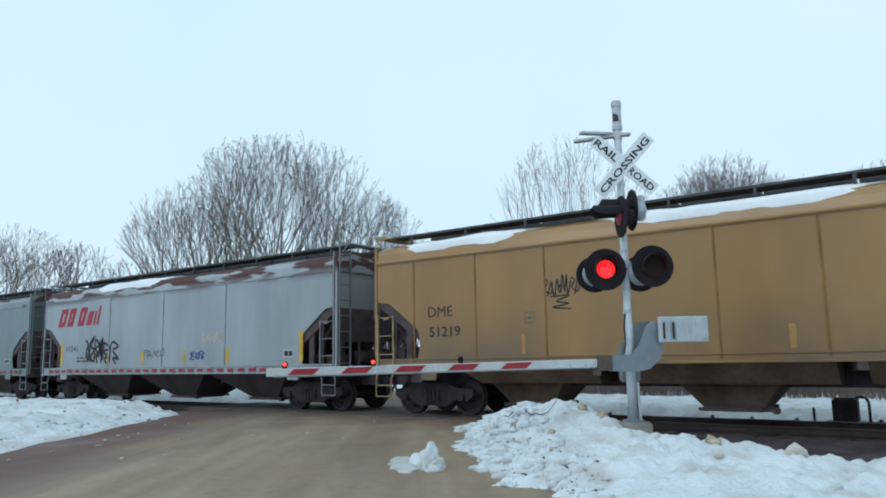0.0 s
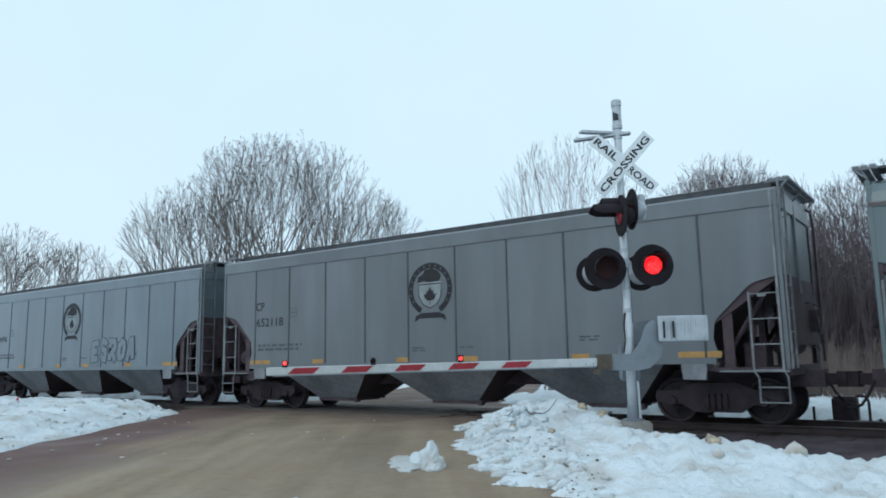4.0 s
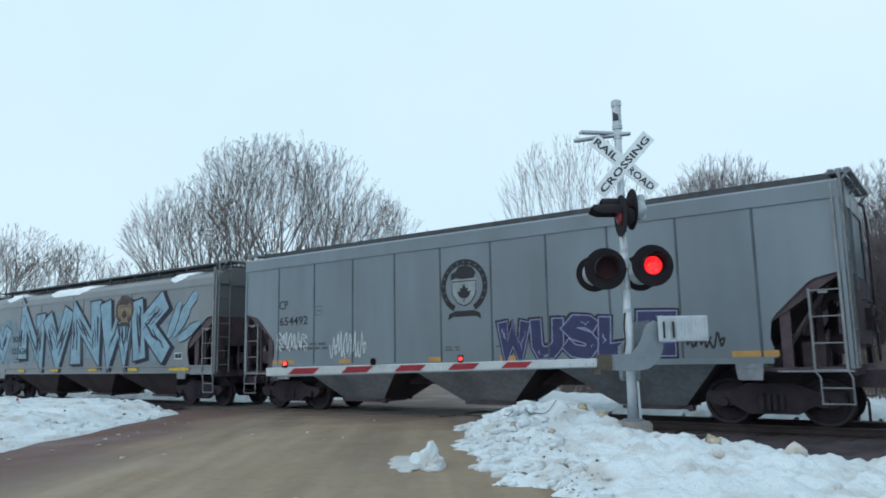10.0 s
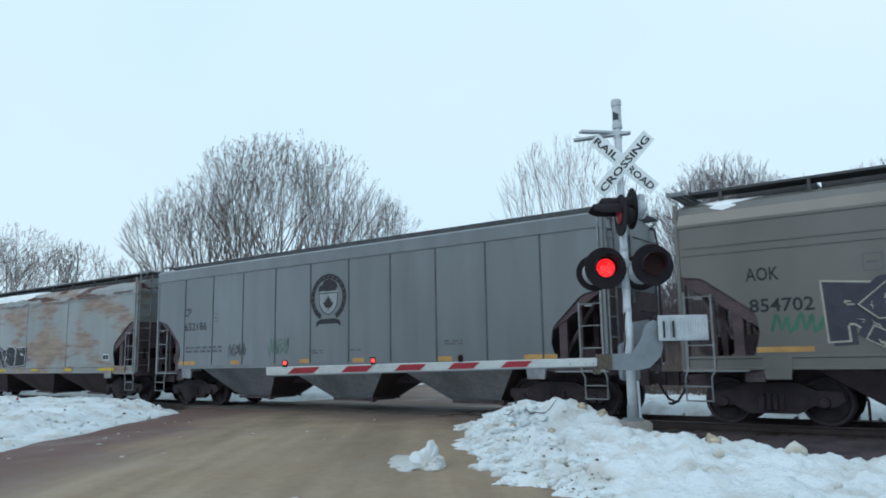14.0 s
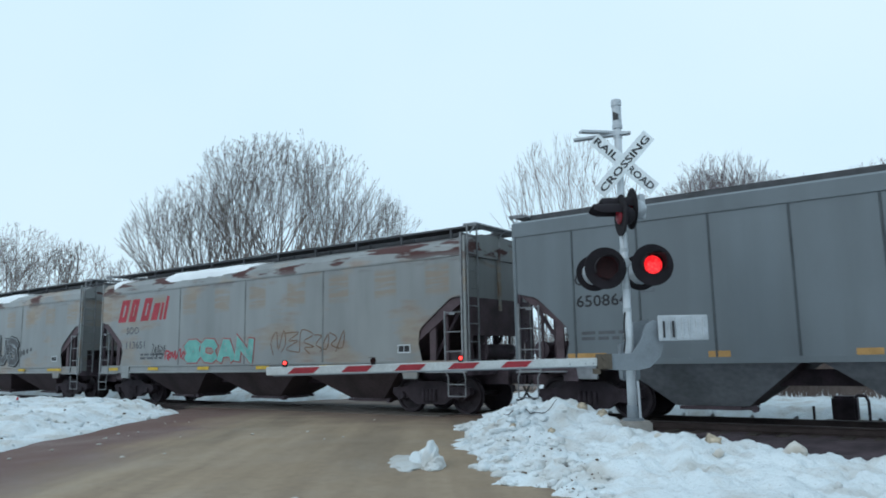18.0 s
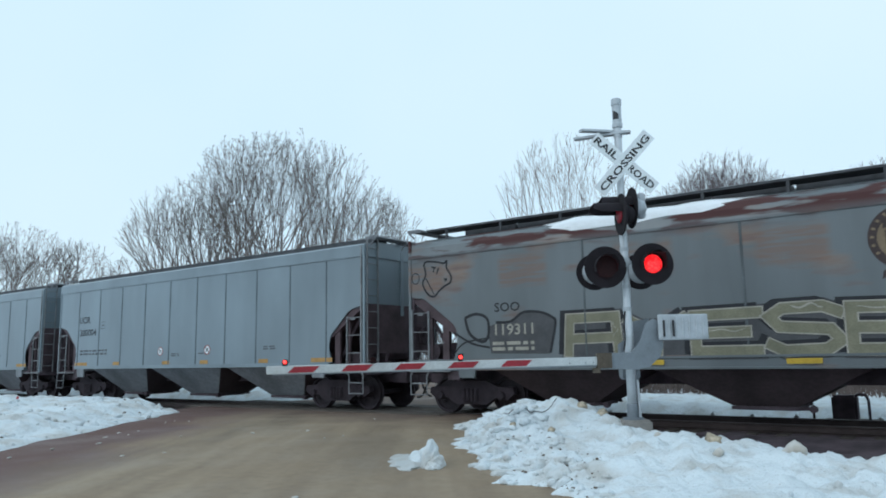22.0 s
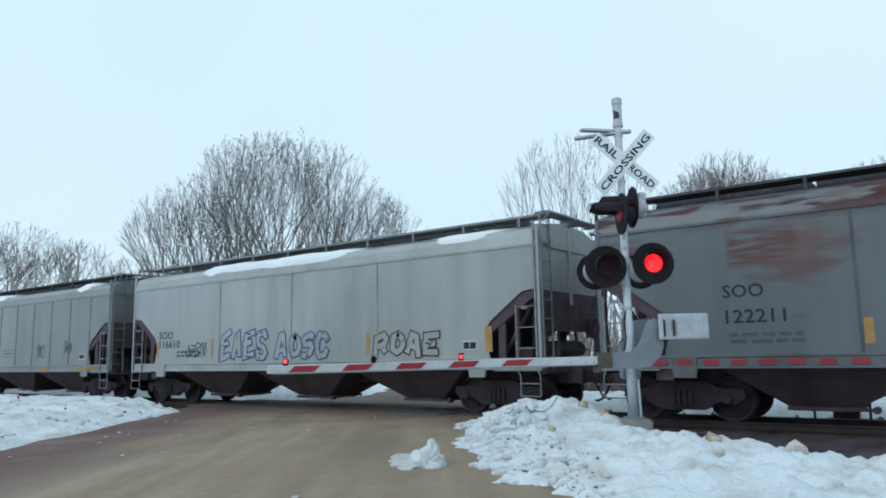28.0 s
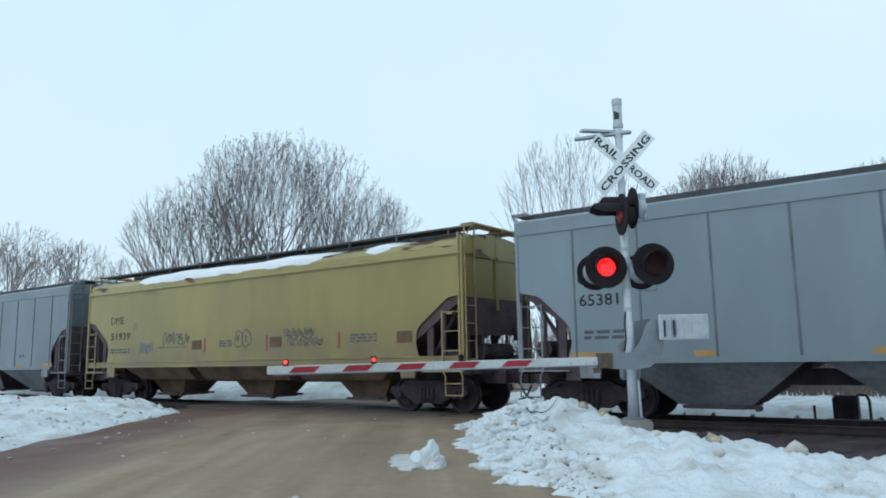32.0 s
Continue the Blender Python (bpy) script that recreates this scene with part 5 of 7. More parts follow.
def bolster_mesh(bm):
    box(bm, -0.25, 0.25, -1.0, 1.0, 0.45, 0.74)


def wheelset_mesh(bm):
    for s in (-1, 1):
        o = s * 0.717
        prof = [(o - s * 0.06, 0.10), (o - s * 0.06, 0.14), (o - s * 0.02, 0.40), (o - s * 0.068, 0.41), (o - s * 0.068, 0.482), (o - s * 0.04, 0.485),
                (o - s * 0.03, 0.457), (o + s * 0.07, 0.452), (o + s * 0.07, 0.39), (o + s * 0.02, 0.37), (o + s * 0.04, 0.15), (o + s * 0.09, 0.13), (o + s * 0.09, 0.09)]
        lathe(bm, prof, "y", 30)
        for k in range(4):
            a = k * math.tau / 4
            box(bm, -0.03, 0.03, o + s * 0.06, o + s * 0.095, 0.2, 0.27, Matrix.Rotation(a, 4, "Y"))
    tube(bm, (0, -1.0, 0), (0, 1.0, 0), 0.075, 0.075, 12)


def rib_mesh(z0, z1):
    def build(bm):
        prism(bm, [(-0.026, -HALF), (-0.016, -HALF - 0.016), (0.016, -HALF - 0.016), (0.026, -HALF)], z0, z1, "z")
    return build


def roof_snow_mesh(seed, b, x0, x1):
    """Melting snow that has slid to the eave."""
    def build(bm):
        rows = []
        n_ = max(6, int((x1 - x0) / 0.35))
        for i in range(n_ + 1):
            x = x0 + (x1 - x0) * i / n_
            t = smooth(min(i, n_ - i) / 3.0)
            h = (0.05 + 0.10 * fbm(x, seed, 0.9, 4, seed)) * t + 0.01
            e = -1.60 + 0.12 * fbm(x, seed, 1.1, 3, seed + 4) + 0.25 * (1 - t)
            rows.append([bm.verts.new(p) for p in ((x, e + 0.02, 4.16), (x, e + 0.01, 4.30 + h * 0.5), (x, e + 0.25, 4.42 + h), (x, -0.9, 4.52 + h), (x, -0.85, 4.5))])
        for a, c in zip(rows, rows[1:]):
            for k in range(4):
                bm.faces.new((a[k], a[k + 1], c[k + 1], c[k]))
        bm.faces.new(rows[0])
        bm.faces.new(rows[-1][::-1])
    return build


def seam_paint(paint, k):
    """The same paint, darkened by the factor k, for the ribs along the welded seams."""
    name = "darkened_" + paint.name
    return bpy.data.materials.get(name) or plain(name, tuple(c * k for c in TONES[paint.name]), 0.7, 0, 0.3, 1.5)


def add_truck(car, x):
    t = part("truck", shared(("bolster",), bolster_mesh, TRUCK), TRUCK, car, "", pose(x, 0, 0))
    for s in (-1, 1):
        part("side_frame", shared(("side_frame",), side_frame_mesh, TRUCK), TRUCK, t, "", pose(0, s * 1.02, 0, 0, 0, 0 if s < 0 else 180))
    for dx in (-0.9, 0.9):
        w = part("wheelset", shared(("wheelset",), wheelset_mesh, WHEEL), WHEEL, t, "", pose(dx, 0, 0.457))
        WHEELSETS.append((w, car, x + dx, dx))


WHEELSETS = []
TRAIN = []          # (wagon, x of its trailing end at the start)


def wagon(start, kind, b, paint, label, ribs, ladder_mat=None, end_mat=None, snow=(), walk_mat=None):
    car = thing("hopper_wagon", label, "hopper wagon", "train of covered hopper wagons", pose(start, TRACK_Y, 0))
    flip = pose(b, 0, 0, 0, 0, 180)
    body_kind = "A" if kind == "A" else "B"
    hop = kind if kind in "AD" else "B"
    lm = ladder_mat or LADDER
    part("body", shared(("body", body_kind, b), body_mesh(body_kind, b), UNDER), paint, car)
    part("slope_sheet", shared(("slope_sheet", b), slope_mesh(b), GRIME), GRIME, car, "grimy brown sloping end sheets")
    part("side_sheet", shared(("side_sheet", body_kind, b), side_sheet_mesh(body_kind, b), UNDER), paint, car)
    part("side_sheet", shared(("side_sheet", body_kind, b), side_sheet_mesh(body_kind, b), UNDER), paint, car, "", flip)
    part("roof", shared(("roof", body_kind, b), roof_mesh(body_kind, b), UNDER), paint, car)
    part("roof_walk", shared(("roof_walk", body_kind, b), walkway_mesh(body_kind, b), WALKWAY), walk_mat or WALKWAY, car, "" if walk_mat else "dark grated roof walk")
    for i in range(9):
        part("roof_hatch", shared(("roof_hatch", b), hatch_mesh(b), WALKWAY), WALKWAY, car, "", pose(0.9 + i * (b - 1.8) / 9, 0, 0))
    for i, x in enumerate((4.05, b / 2, b - 4.05)):
        h = part("hopper", shared(("hopper", hop, i), hopper_mesh(hop, i), UNDER), HOPPER_MUD if kind == "D" else HOPPER_BROWN, car, "", pose(x, 0, 0))
        part("outlet_gate", shared(("outlet_gate",), gate_mesh, UNDER), UNDER, h)
        if kind == "A":
            part("side_plate", shared(("side_plate", i), hopper_side_mesh(i), UNDER), HOPPER_GREY, h, "grimy grey hopper side")
            part("side_plate", shared(("side_plate", 2 - i), hopper_side_mesh(2 - i), UNDER), HOPPER_GREY, h, "grimy grey hopper side", pose(0, 0, 0, 0, 0, 180))
    part("centre_sill", shared(("centre_sill", b), centre_sill_mesh(b), UNDER), UNDER, car)
    part("end_sheet", shared(("end_sheet", body_kind), end_sheet_mesh(body_kind), UNDER), end_mat or GRIME, car, "", flip)
    if kind == "D":
        for m in (None, flip):
            part("eave", shared(("eave", b), eave_mesh(b), UNDER), paint, car, "", m)
    if kind != "A":
        for m in (None, flip):
            part("side_sill", shared(("side_sill", kind == "D", b), sill_mesh(kind, b), UNDER), paint, car, "", m)
    for x in (1.75, b - 1.75):
        for m in (pose(x, 0, 0), pose(x, 0, 0, 0, 0, 180)):
            part("jacking_pad", shared(("jacking_pad",), jacking_pad_mesh, UNDER), HOPPER_GREY if kind == "A" else paint, car, "", m)
    if kind == "A":
        for m in (None, flip):
            part("sill_lip", shared(("sill_lip", b), sill_lip_mesh(b), UNDER), paint, car, "", m)
    for m in (None, flip):
        e = part("end_frame", shared(("end_frame", body_kind), end_frame_mesh(body_kind), UNDER), UNDER, car, "grimy end platform and brake gear", m)
        part("coupler", shared(("coupler",), coupler_mesh, TRUCK), TRUCK, e)
        part("air_hose", shared(("air_hose",), hose_mesh, RUBBER), RUBBER, e)
        part("corner_post", shared(("corner_post",), corner_post_mesh, UNDER), paint, e)
        part("corner_post", shared(("corner_post", True), far_corner_post_mesh, UNDER), paint, e)
        part("ladder", shared(("ladder", False), ladder_mesh(False), LADDER), lm, e)
        part("end_walk", shared(("end_walk", body_kind), end_walk_mesh(body_kind), WALKWAY), LADDER_TAN if kind == "D" else HOPPER_GREY, e, "grated cross walk over the wagon's end")
    part("brake_wheel", shared(("brake_wheel",), brake_wheel_mesh, UNDER), UNDER, car, "dark iron hand brake wheel", pose(b, 0, 0) @ Matrix.Diagonal((-1, 1, 1, 1)))
    part("end_pipe", shared(("end_pipe",), end_pipe_mesh, UNDER), UNDER, car, "dark bent pipe and grab irons", pose(b, 0, 0) @ Matrix.Diagonal((-1, 1, 1, 1)))
    for m in (pose(b, 0, 0), flip @ pose(b, 0, 0)):
        # full-height ladders on the other two corners
        part("tall_ladder", shared(("tall_ladder",), mirrored_ladder, LADDER), lm, car, "", m)
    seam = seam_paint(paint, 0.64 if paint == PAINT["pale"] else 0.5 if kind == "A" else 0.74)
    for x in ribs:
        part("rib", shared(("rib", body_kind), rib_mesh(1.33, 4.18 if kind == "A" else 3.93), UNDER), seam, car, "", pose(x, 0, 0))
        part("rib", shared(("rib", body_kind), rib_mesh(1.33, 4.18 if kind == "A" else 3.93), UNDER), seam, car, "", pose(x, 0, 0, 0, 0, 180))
    for i, (x0, x1) in enumerate(snow):
        bm = bmesh.new()
        roof_snow_mesh(start * 0.1 + i * 3.7, b, x0, x1)(bm)
        part("roof_snow", bm, ROOF_SNOW, car, "melting snow on the roof edge", smooth=True)
    add_truck(car, 1.5)
    add_truck(car, b - 1.5)
    TRAIN.append((car, start))
    return car


def mirrored_ladder(bm):
    """The tall ladder, mirrored for the leading end on the camera's side."""
    ladder_mesh(True)(bm)
    bmesh.ops.scale(bm, vec=(-1, 1, 1), verts=bm.verts)
    bmesh.ops.reverse_faces(bm, faces=bm.faces)


PAINT = {
    "gold": car_paint("ochre_wagon_paint", (0.392, 0.212, 0.056), 0.0, 0.15, splash=(0.13, 0.085, 0.055)),
    "white": car_paint("whitish_wagon_paint", (0.37, 0.405, 0.43), 0.0, 0.2, rust_tone=((0.14, 0.065, 0.052), (0.075, 0.028, 0.027)), edge_rust=1.1),
    "green_grey": car_paint("green_grey_wagon_paint", (0.162, 0.212, 0.221), 0.0, 0.25, edge_rust=0.3),
    "grey": car_paint("grey_wagon_paint", (0.197, 0.237, 0.269), 0.0, 0.2),
    "grey_dirty": car_paint("dirty_grey_wagon_paint", (0.179, 0.199, 0.215), 0.0, 0.3),
    "dark_grey": car_paint("dark_grey_wagon_paint", (0.152, 0.180, 0.201), 0.0, 0.25),
    "pale": car_paint("pale_blue_grey_wagon_paint", (0.25, 0.31, 0.352), 0.0, 0.12),
    "tan_grey": car_paint("taupe_wagon_paint", (0.154, 0.145, 0.132), 0.0, 0.15),
    "rusty_white": car_paint("rusty_white_wagon_paint", (0.287, 0.300, 0.300), 0.8, 0.22, 0.5, ((0.30, 0.235, 0.16), (0.21, 0.13, 0.085)), 0.6, 0.5, panels=0.55),
    "rusty_grey": car_paint("rusty_grey_wagon_paint", (0.150, 0.170, 0.184), 0.55, 0.25, 0.4, ((0.12, 0.05, 0.038), (0.075, 0.026, 0.022)), 0.75, 0.9, panels=1.0, panel_tone=(0.082, 0.026, 0.022), panel_step=2.9),
    "rusty_blue": car_paint("rust_streaked_grey_wagon_paint", (0.166, 0.187, 0.199), 0.55, 0.25, 0.4, ((0.25, 0.145, 0.085), (0.14, 0.06, 0.038)), 0.7, 0.7, panels=0.6, panel_tone=(0.17, 0.085, 0.05), panel_step=2.9),
    "clean_grey": car_paint("clean_grey_wagon_paint", (0.224, 0.268, 0.302), 0.0, 0.15),
    "very_rusty": car_paint("rust_eaten_white_wagon_paint", (0.30, 0.315, 0.315), 1.05, 0.25, 0.5, ((0.24, 0.155, 0.09), (0.15, 0.070, 0.042)), 0.8, 0.6),
    "light": car_paint("light_grey_wagon_paint", (0.44, 0.46, 0.45), 0.0, 0.25),
    "olive": car_paint("olive_yellow_wagon_paint", (0.365, 0.285, 0.072), 0.0, 0.1, edge_rust=0.3, splash=(0.15, 0.10, 0.06)),
}
# trailing end at the start, type, length, paint, label, roof snow
WAGONS = [
    (-12.97, "D", 17.5, "gold", "ochre yellow covered hopper wagon with black lettering", ((0.3, 4.8), (6.2, 12.0), (12.6, 16))),
    (-31.02, "B", 16.6, "white", "whitish covered hopper wagon, peeling rust along the roof, red lettering", ((3.2, 8.4),)),
    (-48.79, "B", 16.5, "green_grey", "green-grey covered hopper wagon with round gold emblem and red lettering", ((4.6, 6.2),)),
    (-66.81, "A", 16.5, "grey_dirty", "dirty grey ribbed covered hopper wagon with dark round emblem", ()),
    (-84.55, "A", 16.5, "grey", "grey ribbed covered hopper wagon with emblem and outline graffiti", ()),
    (-102.64, "A", 16.5, "grey", "grey ribbed covered hopper wagon with dark round emblem", ()),
    (-120.55, "A", 16.5, "clean_grey", "grey ribbed covered hopper wagon with dark round emblem", ()),
    (-138.63, "A", 16.5, "grey", "grey ribbed covered hopper wagon with emblem and dark blue graffiti", ()),
    (-156.62, "B", 16.5, "rusty_plain", "grey covered hopper wagon covered in large pale blue graffiti", ((1.0, 3.0), (4.8, 8.9), (13.4, 15.0))),
    (-174.69, "K", 16.6, "tan_grey", "taupe covered hopper wagon with white, red and dark graffiti", ((0.3, 1.6), (4.2, 12.2), (12.5, 15.4))),
    (-192.89, "A", 16.6, "grey_dirty", "grey ribbed covered hopper wagon with dark round emblem", ()),
    (-210.70, "B", 16.5, "very_rusty", "rust-stained whitish covered hopper wagon with purple graffiti", ((2.0, 9.0),)),
    (-228.76, "A", 16.5, "dark_grey", "dark grey ribbed covered hopper wagon with dark round emblem", ()),
    (-246.77, "B", 16.6, "rusty_white", "rust-stained whitish covered hopper wagon with mint green graffiti", ((0.3, 1.2), (3.2, 8.8))),
    (-264.77, "B", 16.5, "rusty_white", "rust-stained pale covered hopper wagon with black and white graffiti", ((0.5, 1.4), (3.1, 11.2))),
    (-282.71, "B", 16.5, "rusty_blue", "rust-streaked grey covered hopper wagon with yellow block graffiti", ((3.6, 8.6), (13.5, 14.5))),
    (-300.69, "A", 16.4, "pale", "clean pale blue-grey covered hopper wagon with round placards", ()),
    (-318.60, "A", 16.4, "pale", "clean pale blue-grey covered hopper wagon with round placards", ()),
    (-336.57, "A", 16.4, "grey_dirty", "brownish grey ribbed covered hopper wagon with dark round emblem", ()),
    (-354.52, "B", 16.6, "rusty_grey", "grey covered hopper wagon with broad rust scrapes and gold emblem", ((6.0, 9.0),)),
    (-372.49, "B", 16.5, "light", "light grey covered hopper wagon with blue outline graffiti", ((3.2, 10.8), (13.0, 15.6))),
    (-390.53, "B", 16.5, "light_dirty", "light grey ribbed covered hopper wagon with plain black lettering", ((1.2, 8.0), (13.2, 15.2))),
    (-408.35, "A", 16.4, "pale", "pale blue-grey ribbed covered hopper wagon with dark round emblem", ()),
    (-427.41, "D", 17.5, "olive", "olive yellow covered hopper wagon with grimy lower half", ((2.6, 13.0), (13.6, 15.6))),
    (-445.3, "A", 16.4, "grey", "grey ribbed covered hopper wagon with dark round emblem", ()),
]
PAINT["rusty_plain"] = car_paint("mid_grey_wagon_paint", (0.197, 0.206, 0.210), 0.0, 0.2)
PAINT["light_dirty"] = car_paint("dirty_light_grey_wagon_paint", (0.255, 0.265, 0.258), 0.0, 0.3)


# ---------------------------------------------------------------- lettering, emblems and graffiti on the wagons
def paint_flat(name, col, rough=0.75):
    return plain(name, col, rough, 0, 0.18, 3, 0.05)


INK = {
    "black": paint_flat("black_lettering", (0.018, 0.018, 0.022)),
    "dim": paint_flat("faded_dark_lettering", (0.085, 0.09, 0.1)),
    "red": paint_flat("red_lettering", (0.33, 0.03, 0.045)),
    "red_faded": paint_flat("faded_red_lettering", (0.30, 0.07, 0.065)),
    "white": paint_flat("white_spray_paint", (0.55, 0.58, 0.6)),
    "cream": paint_flat("cream_spray_paint", (0.50, 0.45, 0.36)),
    "navy": paint_flat("navy_spray_paint", (0.017, 0.015, 0.03)),
    "blue": paint_flat("blue_spray_paint", (0.045, 0.085, 0.24)),
    "sky": paint_flat("pale_blue_spray_paint", (0.205, 0.31, 0.375)),
    "mist": paint_flat("thin_blue_spray_haze", (0.165, 0.215, 0.245)),
    "mint": paint_flat("mint_spray_paint", (0.14, 0.36, 0.32)),
    "yellow": paint_flat("yellow_reflective_strip", (0.55, 0.36, 0.04)),
    "orange": paint_flat("orange_reflective_strip", (0.42, 0.24, 0.08)),
    "straw": paint_flat("straw_spray_paint", (0.205, 0.192, 0.13)),
    "crest": paint_flat("dark_brown_emblem_paint", (0.05, 0.032, 0.03)),
    "gold": paint_flat("gold_emblem_paint", (0.20, 0.145, 0.09)),
    "brown": paint_flat("brown_spray_paint", (0.14, 0.075, 0.04)),
    "green": paint_flat("green_spray_paint", (0.05, 0.14, 0.09)),
    "teal": paint_flat("dark_teal_outline", (0.035, 0.07, 0.09)),
    "grey": paint_flat("grey_spray_paint", (0.17, 0.17, 0.17)),
    "indigo": paint_flat("indigo_spray_paint", (0.034, 0.036, 0.10)),
    "rim": paint_flat("pale_violet_spray_paint", (0.24, 0.265, 0.40)),
    "slate": paint_flat("dark_slate_spray_paint", (0.042, 0.04, 0.058)),
    "bone": paint_flat("dull_cream_spray_paint", (0.36, 0.335, 0.285)),
    "pale": paint_flat("pale_grey_stencil", (0.27, 0.30, 0.31)),
    "lilac": paint_flat("dull_lilac_spray_paint", (0.17, 0.135, 0.175)),
    "ash": paint_flat("dark_grey_spray_paint", (0.075, 0.075, 0.08)),
    "bare": PAINT["light"],
    "bare_grey": PAINT["grey"],
}
SKIN = -HALF - 0.004
UPRIGHT = pose(0, 0, 0, 90, 0, 0)


def flat(bm, pts, lift=0.0):
    """A painted polygon on the wagon's side; pts are (x, z)."""
    bm.faces.new([bm.verts.new((x, SKIN - lift, z)) for x, z in pts])


def rect(bm, x0, x1, z0, z1, lift=0.0, lean=0.0):
    flat(bm, [(x0, z0), (x1, z0), (x1 + lean, z1), (x0 + lean, z1)], lift)


def ribbon(bm, pts, width, lift=0.0, closed=False):
    """A stroke of even width with mitred corners."""
    n_ = len(pts)
    left, right = [], []
    for i in range(n_):
        a = Vector(pts[i - 1] if i or closed else pts[i])
        c = Vector(pts[(i + 1) % n_] if i < n_ - 1 or closed else pts[i])
        d = (c - a)
        d = d.normalized() if d.length > 1e-6 else Vector((1, 0))
        nrm = Vector((-d.y, d.x)) * width / 2
        p = Vector(pts[i])
        left.append(bm.verts.new((p.x + nrm.x, SKIN - lift, p.y + nrm.y)))
        right.append(bm.verts.new((p.x - nrm.x, SKIN - lift, p.y - nrm.y)))
    for i in range(n_ if closed else n_ - 1):
        j = (i + 1) % n_
        bm.faces.new((right[i], right[j], left[j], left[i]))


def oval(cx, cz, rx, rz, steps=32, a0=0, a1=360):
    return [(cx + rx * math.cos(radians(a0 + (a1 - a0) * k / steps)), cz + rz * math.sin(radians(a0 + (a1 - a0) * k / steps))) for k in range(steps + (1 if a1 - a0 < 360 else 0))]


def smooth_line(pts, steps=6):
    """A rounded line through a few points."""
    out = []
    for i in range(len(pts) - 1):
        p0, p1, p2, p3 = (Vector(pts[max(0, min(len(pts) - 1, k))]) for k in (i - 1, i, i + 1, i + 2))
        for s in range(steps):
            t = s / steps
            q = 0.5 * ((2 * p1) + (p2 - p0) * t + (2 * p0 - 5 * p1 + 4 * p2 - p3) * t * t + (3 * p1 - p0 - 3 * p2 + p3) * t ** 3)
            out.append((q.x, q.y))
    return out + [tuple(pts[-1])]


def letter(car, body, x0, x1, z0, z1, ink="black", shear=0.0, lift=0.0):
    """Lettering that fills the box x0..x1, z0..z1 on the side, one piece for each character."""
    me = text_mesh(body, 1.0, shear, 0.0 if "M" in body else 0.014)
    xs, ys = [v.co.x for v in me.vertices], [v.co.y for v in me.vertices]
    kx, ky, lx, ly = (x1 - x0) / (max(xs) - min(xs)), (z1 - z0) / (max(ys) - min(ys)), min(xs), min(ys)
    # faces that overlap from side to side belong to one character
    spans = sorted((min(xs[k] for k in p.vertices), max(xs[k] for k in p.vertices), p.index) for p in me.polygons)
    groups = []
    for a, b, index in spans:
        if groups and a < groups[-1][0] - 1e-4:
            groups[-1][0] = max(groups[-1][0], b)
            groups[-1][1].append(index)
        else:
            groups.append([b, [index]])
    for _, faces in groups:
        used = sorted({k for f in faces for k in me.polygons[f].vertices})
        where = {k: n_ for n_, k in enumerate(used)}
        glyph = bpy.data.meshes.new("letter")
        glyph.from_pydata([((xs[k] - lx) * kx, (ys[k] - ly) * ky, 0) for k in used], [], [[where[k] for k in me.polygons[f].vertices] for f in faces])
        part("letter", glyph, INK[ink], car, "", pose(x0, SKIN - lift, z0) @ UPRIGHT)
    bpy.data.meshes.remove(me)


def stencil(car, x0, x1, z0, z1, rows, ink="dim", seed=1, lift=0.0):
    """Small print that cannot be read: rows of short bars."""
    rng = random.Random(seed)
    bm = bmesh.new()
    h = (z1 - z0) / (rows * 1.7)
    for r in range(rows):
        z, x = z1 - (r * 1.7 + 1) * h, x0
        while x < x1 - 0.05:
            w = min(x1 - x, rng.uniform(0.12, 0.4))
            rect(bm, x, x + w, z, z + h, lift)
            x += w + 0.07
    part("stencil", bm, INK[ink], car, "small stencilled data lines")["kind"] = "stuff"


